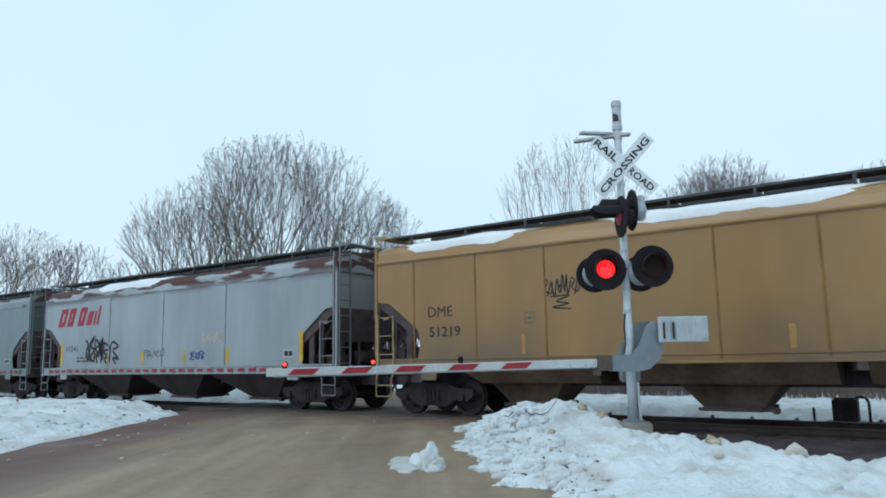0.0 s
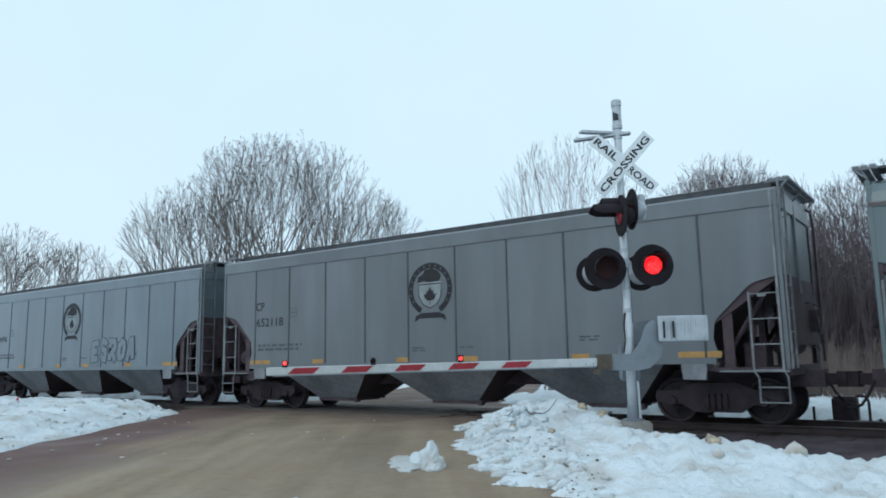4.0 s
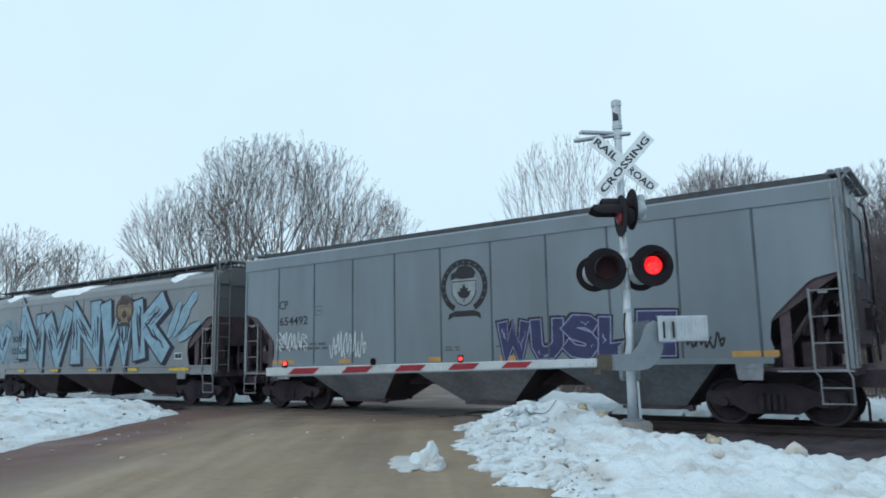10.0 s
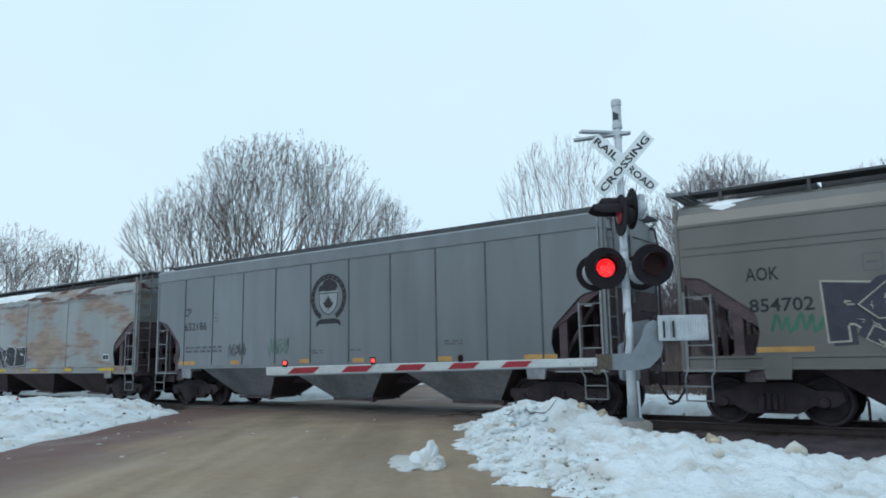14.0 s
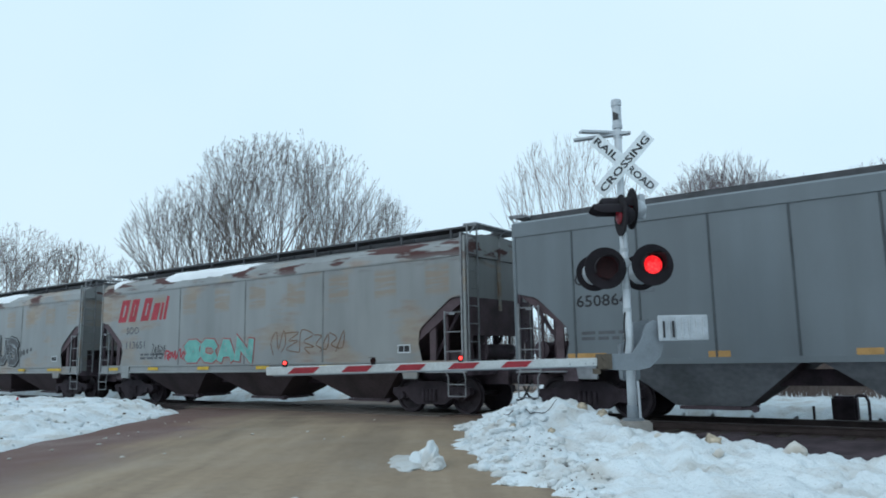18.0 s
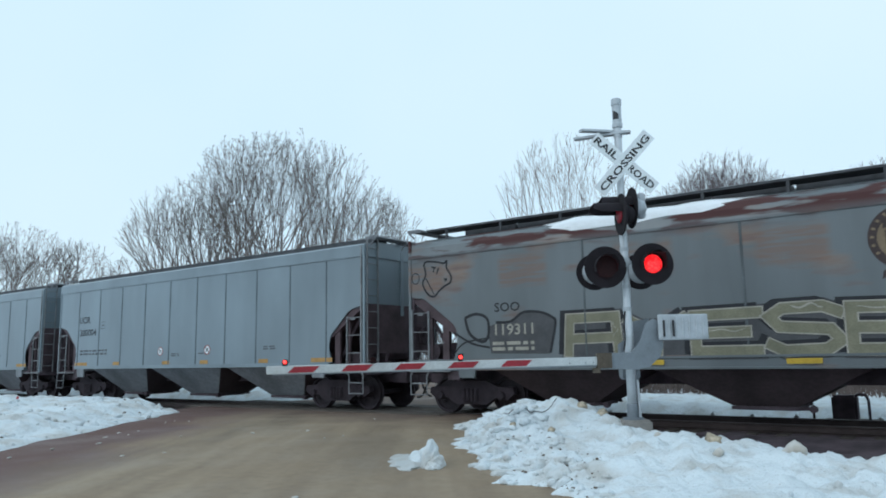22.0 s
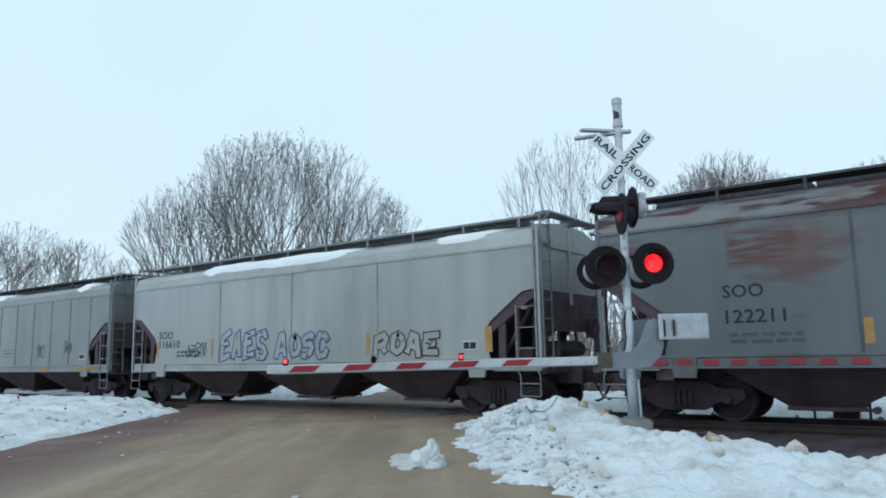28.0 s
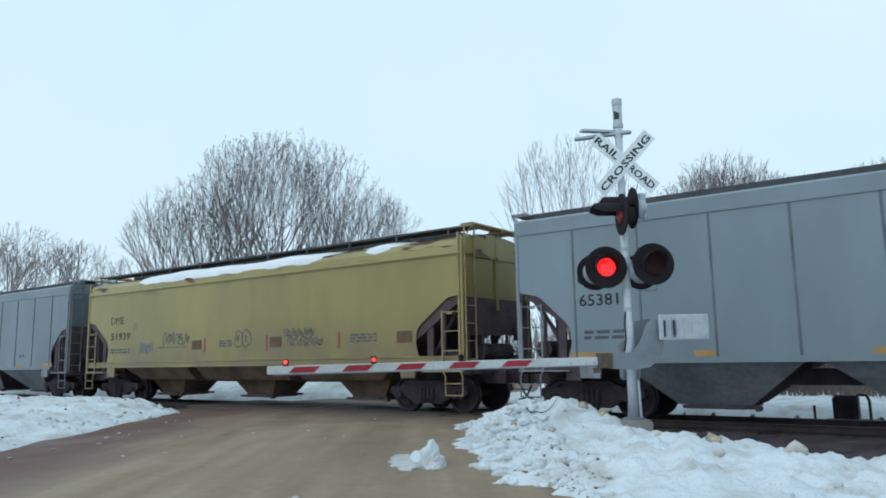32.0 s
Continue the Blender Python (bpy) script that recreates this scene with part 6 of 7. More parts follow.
def emblem(car, x0, x1, z0, z1, gold=False):
    """Round railway emblem: ring, shield, dark crest and a ribbon, as plain shapes."""
    cx, cz, rx, rz = (x0 + x1) / 2, (z0 + z1) / 2 + 0.06, (x1 - x0) / 2, (z1 - z0) / 2 - 0.06
    dark, light = INK["black" if not gold else "crest"], INK["pale" if not gold else "gold"]
    bm = bmesh.new()
    ribbon(bm, oval(cx, cz, rx - 0.07, rz - 0.07, 40, -62, 242), 0.145, 0.002)
    e = part("emblem", bm, dark, car, "dark round emblem" if not gold else "round gold and brown emblem")
    if gold:
        bm = bmesh.new()
        flat(bm, oval(cx, cz, rx - 0.1, rz - 0.1, 36))
        part("disc", bm, light, e)
    bm = bmesh.new()
    flat(bm, [(cx - 0.36 * rx / 0.67, cz + 0.18), (cx - 0.34 * rx / 0.67, cz - 0.2), (cx - 0.2, cz - 0.42), (cx, cz - 0.5), (cx + 0.2, cz - 0.42), (cx + 0.34 * rx / 0.67, cz - 0.2), (cx + 0.36 * rx / 0.67, cz + 0.18)], 0.001)
    part("shield", bm, light, e)
    bm = bmesh.new()
    kx = rx / 0.69
    # crest over the shield, the shield's outline and its device
    flat(bm, [(cx - 0.40 * kx, cz + 0.17), (cx - 0.22 * kx, cz + 0.22), (cx - 0.05 * kx, cz + 0.18), (cx + 0.28 * kx, cz + 0.19), (cx + 0.36 * kx, cz + 0.31), (cx + 0.27 * kx, cz + 0.45), (cx + 0.06 * kx, cz + 0.53), (cx - 0.16 * kx, cz + 0.50), (cx - 0.24 * kx, cz + 0.38), (cx - 0.38 * kx, cz + 0.33)], 0.002)
    ribbon(bm, [(cx - 0.36 * kx, cz + 0.13), (cx - 0.34 * kx, cz - 0.2), (cx - 0.2 * kx, cz - 0.40), (cx, cz - 0.48), (cx + 0.2 * kx, cz - 0.40), (cx + 0.34 * kx, cz - 0.2), (cx + 0.36 * kx, cz + 0.13)], 0.028, 0.003, True)
    leaf = ((0.0, 0.06), (0.06, -0.05), (0.12, -0.03), (0.11, -0.13), (0.20, -0.11), (0.16, -0.22), (0.09, -0.29), (0.015, -0.28), (0.012, -0.38))
    flat(bm, [(cx + x, cz + z) for x, z in leaf] + [(cx - x, cz + z) for x, z in leaf[:0:-1]], 0.002)
    part("crest", bm, dark, e)
    bm = bmesh.new()
    for k in range(15):
        a = radians(-30 + 240 * k / 14)
        u, v = Vector((math.cos(a), math.sin(a))), Vector((-math.sin(a), math.cos(a)))
        c = Vector((cx + (rx - 0.07) * u.x, cz + (rz - 0.07) * u.y))
        flat(bm, [tuple(c - u * 0.03 - v * 0.022), tuple(c + u * 0.03 - v * 0.022), tuple(c + u * 0.03 + v * 0.022), tuple(c - u * 0.03 + v * 0.022)], 0.004)
    part("ring_lettering", bm, INK["dim"] if not gold else light, e)["kind"] = "stuff"
    bm = bmesh.new()
    flat(bm, [(cx - rx * 0.72, z0 - 0.02), (cx - rx * 0.5, z0 + 0.06), (cx + rx * 0.5, z0 + 0.06), (cx + rx * 0.72, z0 - 0.02), (cx + rx * 0.66, z0 + 0.13), (cx + rx * 0.4, z0 + 0.2), (cx - rx * 0.4, z0 + 0.2), (cx - rx * 0.66, z0 + 0.13)], 0.003)
    part("ribbon", bm, dark, e)
    return e


def wordmark(car, x0, x1, z0, z1):
    """Large slanting red wordmark, drawn as plain slanted frames and bars."""
    w, h, lean, t = x1 - x0 - 0.2, z1 - z0, 0.2, 0.19
    for a, k, tall in ((0.0, 0.17, 1.0), (0.225, 0.15, 1.0), (0.485, 0.16, 1.0), (0.70, 0.12, 0.74), (0.855, 0.05, 0.74), (0.935, 0.05, 1.0)):
        bm = bmesh.new()
        p, q, top = x0 + w * a + t / 2, x0 + w * (a + k) - t / 2, z0 + h * tall - t / 2
        if k > 0.1:
            fat(bm, [(p, z0 + t / 2), (q, z0 + t / 2), (q + lean * tall, top), (p + lean * tall, top)], t, 0, 0, True)
        else:
            fat(bm, [((p + q) / 2, z0), ((p + q) / 2 + lean * tall, z0 + h * tall)], t * 0.75)
        part("wordmark_bar", bm, INK["red"], car, "slanted red wordmark shape")


def red_lines(car, x0, x1, z0, z1, ink="red_faded"):
    h = (z1 - z0) / 4.4
    for r, (length, cuts) in enumerate(((1.0, 8), (0.78, 7), (0.86, 7))):
        z = z1 - h - r * 1.7 * h
        step = (x1 - x0) * length / cuts
        bm = bmesh.new()
        for k in range(cuts):
            p, top = x0 + k * step, z + h * (1.12 if k == 0 else 0.92)
            rect(bm, p, p + step * (0.34, 0.46, 0.28, 0.4)[(k + r) % 4], z, top)
            rect(bm, p + step * 0.52, p + step * 0.66, z, top)
        part("wordmark", bm, INK[ink], car, "line of red lettering as plain bars")["kind"] = "stuff"


def strips(car, b, ink, z0, z1, spans):
    for x0, x1 in spans:
        bm = bmesh.new()
        rect(bm, x0, x1, z0, z1, 0.034 if z0 < 1.3 else 0.002)
        part("reflective_strip", bm, INK[ink], car, "")


def plate(car, x, z, w=0.42, h=0.22):
    bm = bmesh.new()
    box(bm, x, x + w, SKIN - 0.012, SKIN + 0.004, z, z + h)
    p = part("data_plate", bm, INK["white"], car, "dark plate in a pale frame")
    bm = bmesh.new()
    box(bm, x + 0.03, x + w * 0.48, SKIN - 0.016, SKIN - 0.012, z + 0.03, z + h - 0.03)
    box(bm, x + w * 0.53, x + w - 0.03, SKIN - 0.016, SKIN - 0.012, z + 0.03, z + h - 0.03)
    part("panel", bm, INK["black"], p)


def outline_box(car, x0, x1, z0, z1, ink="dim"):
    bm = bmesh.new()
    ribbon(bm, [(x0, z0), (x1, z0), (x1, z1), (x0, z1)], 0.025, 0, True)
    ribbon(bm, [(x0 + 0.06, (z0 + z1) / 2), (x1 - 0.06, (z0 + z1) / 2)], 0.04)
    part("stencil", bm, INK[ink], car, "small stencilled box")


def placard(car, x, z, r=0.15):
    bm = bmesh.new()
    flat(bm, oval(x, z, r, r, 24))
    p = part("placard", bm, WHITE, car, "round white placard with a red ring and black cross")
    bm = bmesh.new()
    ribbon(bm, oval(x, z, r * 0.9, r * 0.9, 24), r * 0.2, 0.001, True)
    part("ring", bm, INK["red_faded"], p)
    bm = bmesh.new()
    ribbon(bm, [(x - r * 0.5, z + r * 0.5), (x + r * 0.5, z - r * 0.5)], r * 0.22, 0.0015)
    ribbon(bm, [(x - r * 0.4, z - r * 0.4), (x + r * 0.4, z + r * 0.4)], r * 0.2, 0.002)
    part("cross", bm, INK["black"], p)


# loose strokes on a unit square, from which sprayed pieces are put together
STROKES = (
    ((0.0, 0.2), (0.22, 0.95), (0.36, 0.25), (0.6, 1.0), (0.66, 0.08), (1.0, 0.8)),
    ((0.1, 0.92), (0.52, 0.72), (0.2, 0.4), (0.82, 0.2), (0.9, 0.9), (0.45, 0.05)),
    ((0.0, 0.6), (0.28, 0.03), (0.55, 0.97), (0.75, 0.18), (0.97, 0.62), (0.6, 0.45)),
    ((0.1, 0.08), (0.2, 0.95), (0.9, 0.78), (0.35, 0.6), (0.95, 0.25), (0.4, 0.3), (0.7, 0.0)),
    ((0.05, 0.85), (0.9, 0.97), (0.3, 0.66), (0.86, 0.5), (0.14, 0.2), (0.95, 0.06)),
    ((0.2, 0.0), (0.04, 0.5), (0.4, 1.0), (0.5, 0.2), (0.85, 1.0), (0.96, 0.4), (0.7, 0.1)),
)


def slash(bm, x0, z0, x1, z1, w, lift, rng):
    """A hand-sprayed dark slash: uneven, tapering at its ends, with a drip or two."""
    n_ = 9
    d = Vector((x1 - x0, z1 - z0))
    side = Vector((-d.y, d.x)).normalized()
    left, right, off = [], [], rng.uniform(0, 90)
    for k in range(n_ + 1):
        f = k / n_
        p = Vector((x0, z0)) + d * f + side * 0.10 * noise.noise((f * 2.6, off, 0))
        t = w * 0.5 * (0.25 + 0.75 * math.sin(math.pi * min(1, max(0.0, f * 0.94 + 0.03))) ** 0.5) * (1 + 0.45 * noise.noise((f * 5, off, 3)))
        left.append(bm.verts.new((p.x + side.x * t, SKIN - lift, p.y + side.y * t)))
        right.append(bm.verts.new((p.x - side.x * t, SKIN - lift, p.y - side.y * t)))
    for k in range(n_):
        bm.faces.new((right[k], right[k + 1], left[k + 1], left[k]))


# block letters as strokes on a unit square
GLYPHS = {
    "A": (((0, 0), (0.36, 1), (0.64, 1), (1, 0)), ((0.2, 0.36), (0.8, 0.36))),
    "a": (((0, 0), (0.03, 1), (0.97, 1), (1, 0)), ((0, 0.42), (1, 0.42))),
    "C": (((1, 0.78), (0.76, 1), (0.25, 1), (0, 0.74), (0, 0.26), (0.25, 0), (0.76, 0), (1, 0.22)),),
    "E": (((1, 1), (0, 1), (0, 0), (1, 0)), ((0, 0.52), (0.8, 0.52))),
    "K": (((0, 1), (0, 0)), ((1, 1), (0.12, 0.5)), ((0.25, 0.56), (1, 0))),
    "L": (((0, 1), (0, 0), (1, 0)),),
    "M": (((0, 0), (0.1, 1), (0.5, 0.3), (0.9, 1), (1, 0)),),
    "N": (((0, 0), (0.05, 1), (0.95, 0), (1, 1)),),
    "O": (((0.5, 1), (0.14, 0.84), (0, 0.5), (0.14, 0.16), (0.5, 0), (0.86, 0.16), (1, 0.5), (0.86, 0.84), (0.5, 1)),),
    "R": (((0, 0), (0, 1), (0.78, 1), (1, 0.76), (0.78, 0.5), (0.05, 0.46)), ((0.45, 0.48), (1, 0))),
    "S": (((1, 0.85), (0.76, 1), (0.2, 1), (0, 0.8), (0.15, 0.56), (0.85, 0.46), (1, 0.22), (0.8, 0), (0.2, 0), (0, 0.15)),),
    "U": (((0, 1), (0.04, 0.25), (0.3, 0), (0.7, 0), (0.96, 0.25), (1, 1)),),
    "V": (((0, 1), (0.5, 0), (1, 1)),),
    "W": (((0, 1), (0.2, 0), (0.5, 0.72), (0.8, 0), (1, 1)),),
    "Y": (((0, 1), (0.5, 0.5), (1, 1)), ((0.5, 0.55), (0.5, 0))),
    "Z": (((0, 1), (1, 1), (0, 0), (1, 0)),),
}


def fat(bm, pts, width, lift=0.0, more=0.0, closed=False):
    """A fat stroke with mitred corners, its ends pushed out by a little more."""
    pts = [Vector(p) for p in pts]
    n_ = len(pts)
    if not closed:
        pts[0] = pts[0] + (pts[0] - pts[1]).normalized() * more
        pts[-1] = pts[-1] + (pts[-1] - pts[-2]).normalized() * more
    rows = []
    for i, p in enumerate(pts):
        d0 = (p - pts[i - 1]).normalized() if i or closed else (pts[1] - p).normalized()
        d1 = (pts[(i + 1) % n_] - p).normalized() if i < n_ - 1 or closed else d0
        m = d0 + d1
        m = m.normalized() if m.length > 0.2 else d1
        nrm = Vector((-m.y, m.x))
        k = width / 2 / max(0.5, nrm.dot(Vector((-d1.y, d1.x))))
        rows.append([bm.verts.new((p.x + q * nrm.x * k, SKIN - lift, p.y + q * nrm.y * k)) for q in (-1, 1)])
    for i in range(n_ if closed else n_ - 1):
        a, c = rows[i], rows[(i + 1) % n_]
        bm.faces.new((a[0], c[0], c[1], a[1]))


def piece(car, word, x0, x1, z0, z1, fill, line, seed, weight=0.3, edge=0.05, slant=0.0, shadow=None, halo=None, drop=(0.07, -0.05), wild=1.0, lift=0.0, label="", marks=3, broad=1.0):
    """Sprayed block letters: each has a filled body with an edge line, and may have a drop shadow and a halo."""
    rng = random.Random(seed)
    pitch, h = (x1 - x0) / len(word), z1 - z0
    t = weight * min(pitch, h * 1.2)
    for k, ch in enumerate(word):
        wide, tall = (pitch - t - 2 * edge) * rng.uniform(0.98, 1.08) * broad, (h - t - 2 * edge) * rng.uniform(0.93, 1.04)
        ox, oz = x0 + k * pitch + t / 2 + edge, z0 + t / 2 + edge + rng.uniform(0, 0.04) * h
        tip, bulge = rng.uniform(-0.10, 0.10) * wild, rng.uniform(-0.08, 0.08) * wild

        def placed(p):
            px, pz = p
            return (ox + (px + bulge * math.sin(pz * 3) + rng.uniform(-0.03, 0.03) * wild) * wide + slant * pz * h, oz + (pz + tip * (px - 0.5) + rng.uniform(-0.03, 0.03) * wild) * tall)
        strokes = [[placed(p) for p in st] for st in GLYPHS[ch]]
        up = lift + 0.006 + 0.0026 * k
        bms = {"edge": bmesh.new(), "fill": bmesh.new(), "shade": bmesh.new()}
        for j, st in enumerate(strokes):
            fat(bms["edge"], st, t + edge * 2, up + 0.0002 * j, t * 0.3 + edge)
            fat(bms["fill"], st, t, up + 0.0010 + 0.0002 * j, t * 0.3)
        g = part("graffiti_letter", bms["edge"], INK[line], car, label or "sprayed graffiti letter")
        part("graffiti_fill", bms["fill"], INK[fill], g)
        if shadow:
            bm = bmesh.new()
            for j, st in enumerate(strokes):
                fat(bm, [(p[0] + drop[0], p[1] + drop[1]) for p in st], t + edge * 2, lift + 0.003 + 0.0001 * j + 0.0002 * k, t * 0.3 + edge)
            part("graffiti_shadow", bm, INK[shadow], g)
        if halo:
            bm = bmesh.new()
            for j, st in enumerate(strokes):
                fat(bm, st, t + edge * 5, lift + 0.0005 + 0.0001 * j + 0.0002 * k, t * 0.3 + edge * 2.5)
            part("graffiti_halo", bm, INK[halo], g)
        for _ in range(marks):
            st = strokes[rng.randrange(len(strokes))]
            i = rng.randrange(len(st) - 1)
            a, c = Vector(st[i]), Vector(st[i + 1])
            p, q = a.lerp(c, rng.uniform(0.05, 0.35)), a.lerp(c, rng.uniform(0.55, 0.95))
            off = Vector((rng.uniform(-0.3, 0.3) * t, rng.uniform(-0.3, 0.3) * t))
            slash(bms["shade"], p.x + off.x, p.y + off.y, q.x + off.x, q.y + off.y, edge * rng.uniform(0.5, 1.9), up + 0.0020, rng)
        if marks:
            part("graffiti_shading", bms["shade"], INK[line], g)["kind"] = "stuff"
        else:
            bms["shade"].free()


def huge_piece(car):
    """Wide pale blue letters with dark edges and slashes over most of the side."""
    label = "huge pale blue sprayed graffiti letter edged in black"
    rng = random.Random(19)
    for x in (1.0, 3.2, 5.2, 7.0, 8.9, 10.7, 12.2):
        blob(car, x - 0.3, x + 2.3, rng.uniform(1.42, 1.5), rng.uniform(3.2, 3.6), "mist", int(x * 7), None, 0.12, 0.0005 + 0.0002 * x)
    piece(car, "V", 0.75, 2.5, 1.75, 3.2, "sky", "navy", 3, 0.36, 0.035, -0.1, label=label, marks=9)
    piece(car, "NVNWK", 3.05, 13.9, 1.38, 3.86, "sky", "navy", 12, 0.34, 0.06, -0.05, "navy", None, (0.17, -0.06), 2.1, 0.0, label, 12, 1.14)
    # a flourish of three pointed strokes behind the last letter
    for k, (x0, z0, x1, z1, w) in enumerate(((14.2, 2.35, 15.45, 3.75, 0.42), (13.9, 2.3, 14.6, 3.45, 0.34), (14.5, 2.25, 15.7, 2.75, 0.3))):
        for name, ink, more in (("graffiti", "navy", 0.09), ("graffiti_fill", "sky", 0.0)):
            bm = bmesh.new()
            slash(bm, x0, z0, x1, z1, w + more, 0.004 + 0.003 * k + (0.0015 if more == 0 else 0), random.Random(70 + k))
            g = part(name, bm, INK[ink], car if more else g, label if more else "")


def outline_tag(car, x0, x1, z0, z1, count, ink, seed, width=0.035, fat=True, lift=0.0):
    """Bubble outlines drawn with one line, or a thin scribble."""
    rng = random.Random(seed)
    w, h = (x1 - x0) / count, z1 - z0
    bm = bmesh.new()
    for k in range(count):
        cx, cz = x0 + (k + 0.5) * w, (z0 + z1) / 2
        if fat:
            pts = []
            for i in range(11):
                a = i * math.tau / 11
                r = 0.5 * (1 + rng.uniform(-0.22, 0.18))
                pts.append((cx + math.cos(a) * w * 1.1 * r, cz + math.sin(a) * h * r))
            ribbon(bm, smooth_line(pts + [pts[0]], 4)[:-1], width, lift + 0.0006 * k, True)
            s = STROKES[rng.randrange(len(STROKES))]
            ribbon(bm, smooth_line([(cx + (px - 0.5) * w * 0.5, cz + (pz - 0.5) * h * 0.55) for px, pz in s[:4]], 4), width, lift + 0.0006 * k + 0.0003)
        else:
            s = STROKES[rng.randrange(len(STROKES))]
            ribbon(bm, smooth_line([(x0 + k * w + px * w * 1.15, z0 + pz * h * rng.uniform(0.8, 1.1)) for px, pz in s], 4), width, lift + 0.0006 * k)
    part("graffiti", bm, INK[ink], car, "thin outline graffiti tag")


def blob(car, x0, x1, z0, z1, ink, seed, edge=None, rough=0.25, lift=None):
    """A cloud of spray behind a piece."""
    rng = random.Random(seed)
    lift = 0.001 + 0.0021 * (seed % 6) if lift is None else lift
    pts = []
    for i in range(26):
        a = i * math.tau / 26
        r = 1 + rng.uniform(-rough, rough)
        pts.append(((x0 + x1) / 2 + math.cos(a) * (x1 - x0) / 2 * r, (z0 + z1) / 2 + math.sin(a) * (z1 - z0) / 2 * r))
    bm = bmesh.new()
    flat(bm, pts, lift)
    g = part("graffiti", bm, INK[ink], car, "cloud of spray paint")
    if edge:
        bm = bmesh.new()
        ribbon(bm, pts, 0.05, lift + 0.001, True)
        part("graffiti_edge", bm, INK[edge], g)


def mark(car, name, number, x=1.5, z=2.92, w=0.75, nw=1.2, gap=0.5, ink="black", lift=0.0):
    letter(car, name, x, x + w, z, z + 0.26, ink, lift=lift)
    letter(car, number, x + 0.03, x + nw, z - gap, z - gap + 0.26, ink, lift=lift)


def dress_a(car, b, name, number, seal=True, middle=(4.0, 7.1, 9.2, 12.1)):
    mark(car, name, number, 1.53, 2.93, 0.38 if len(name) < 3 else 0.76, 1.22, 0.48, "black")
    stencil(car, 1.65, 3.55, 1.68, 1.92, 2, seed=int(number))
    stencil(car, 12.3, 12.85, 1.70, 1.84, 2, seed=int(number) + 1)
    stencil(car, 7.62, 8.05, 1.57, 1.70, 2, seed=int(number) + 2)
    stencil(car, 9.1, 9.5, 1.62, 1.69, 1, seed=int(number) + 3)
    outline_box(car, 3.06, 3.32, 2.7, 2.95)
    if seal:
        emblem(car, b / 2 - 0.72, b / 2 + 0.66, 2.36, 3.83)
    strips(car, b, "orange", 1.33, 1.45, ((1.3, 2.2), *((x, x + 0.42) for x in middle), (b - 2.05, b - 1.2)))


def dress_b(car, b, strip="yellow"):
    plate(car, b - 2.15, 1.55)
    stencil(car, 2.65, 4.0, 1.5, 1.75, 2, seed=int(b * 10))
    if strip == "red":
        n_ = 30
        strips(car, b, "red", 1.15, 1.25, [(0.6 + (b - 1.2) * k / n_, 0.6 + (b - 1.2) * (k + 0.55) / n_) for k in range(n_)])
    elif strip:
        strips(car, b, "yellow", 1.17, 1.27, ((0.7, 1.3), (3.2, 3.8), (6.0, 6.6), (8.9, 9.5), (11.6, 12.2), (b - 2.4, b - 1.3)))


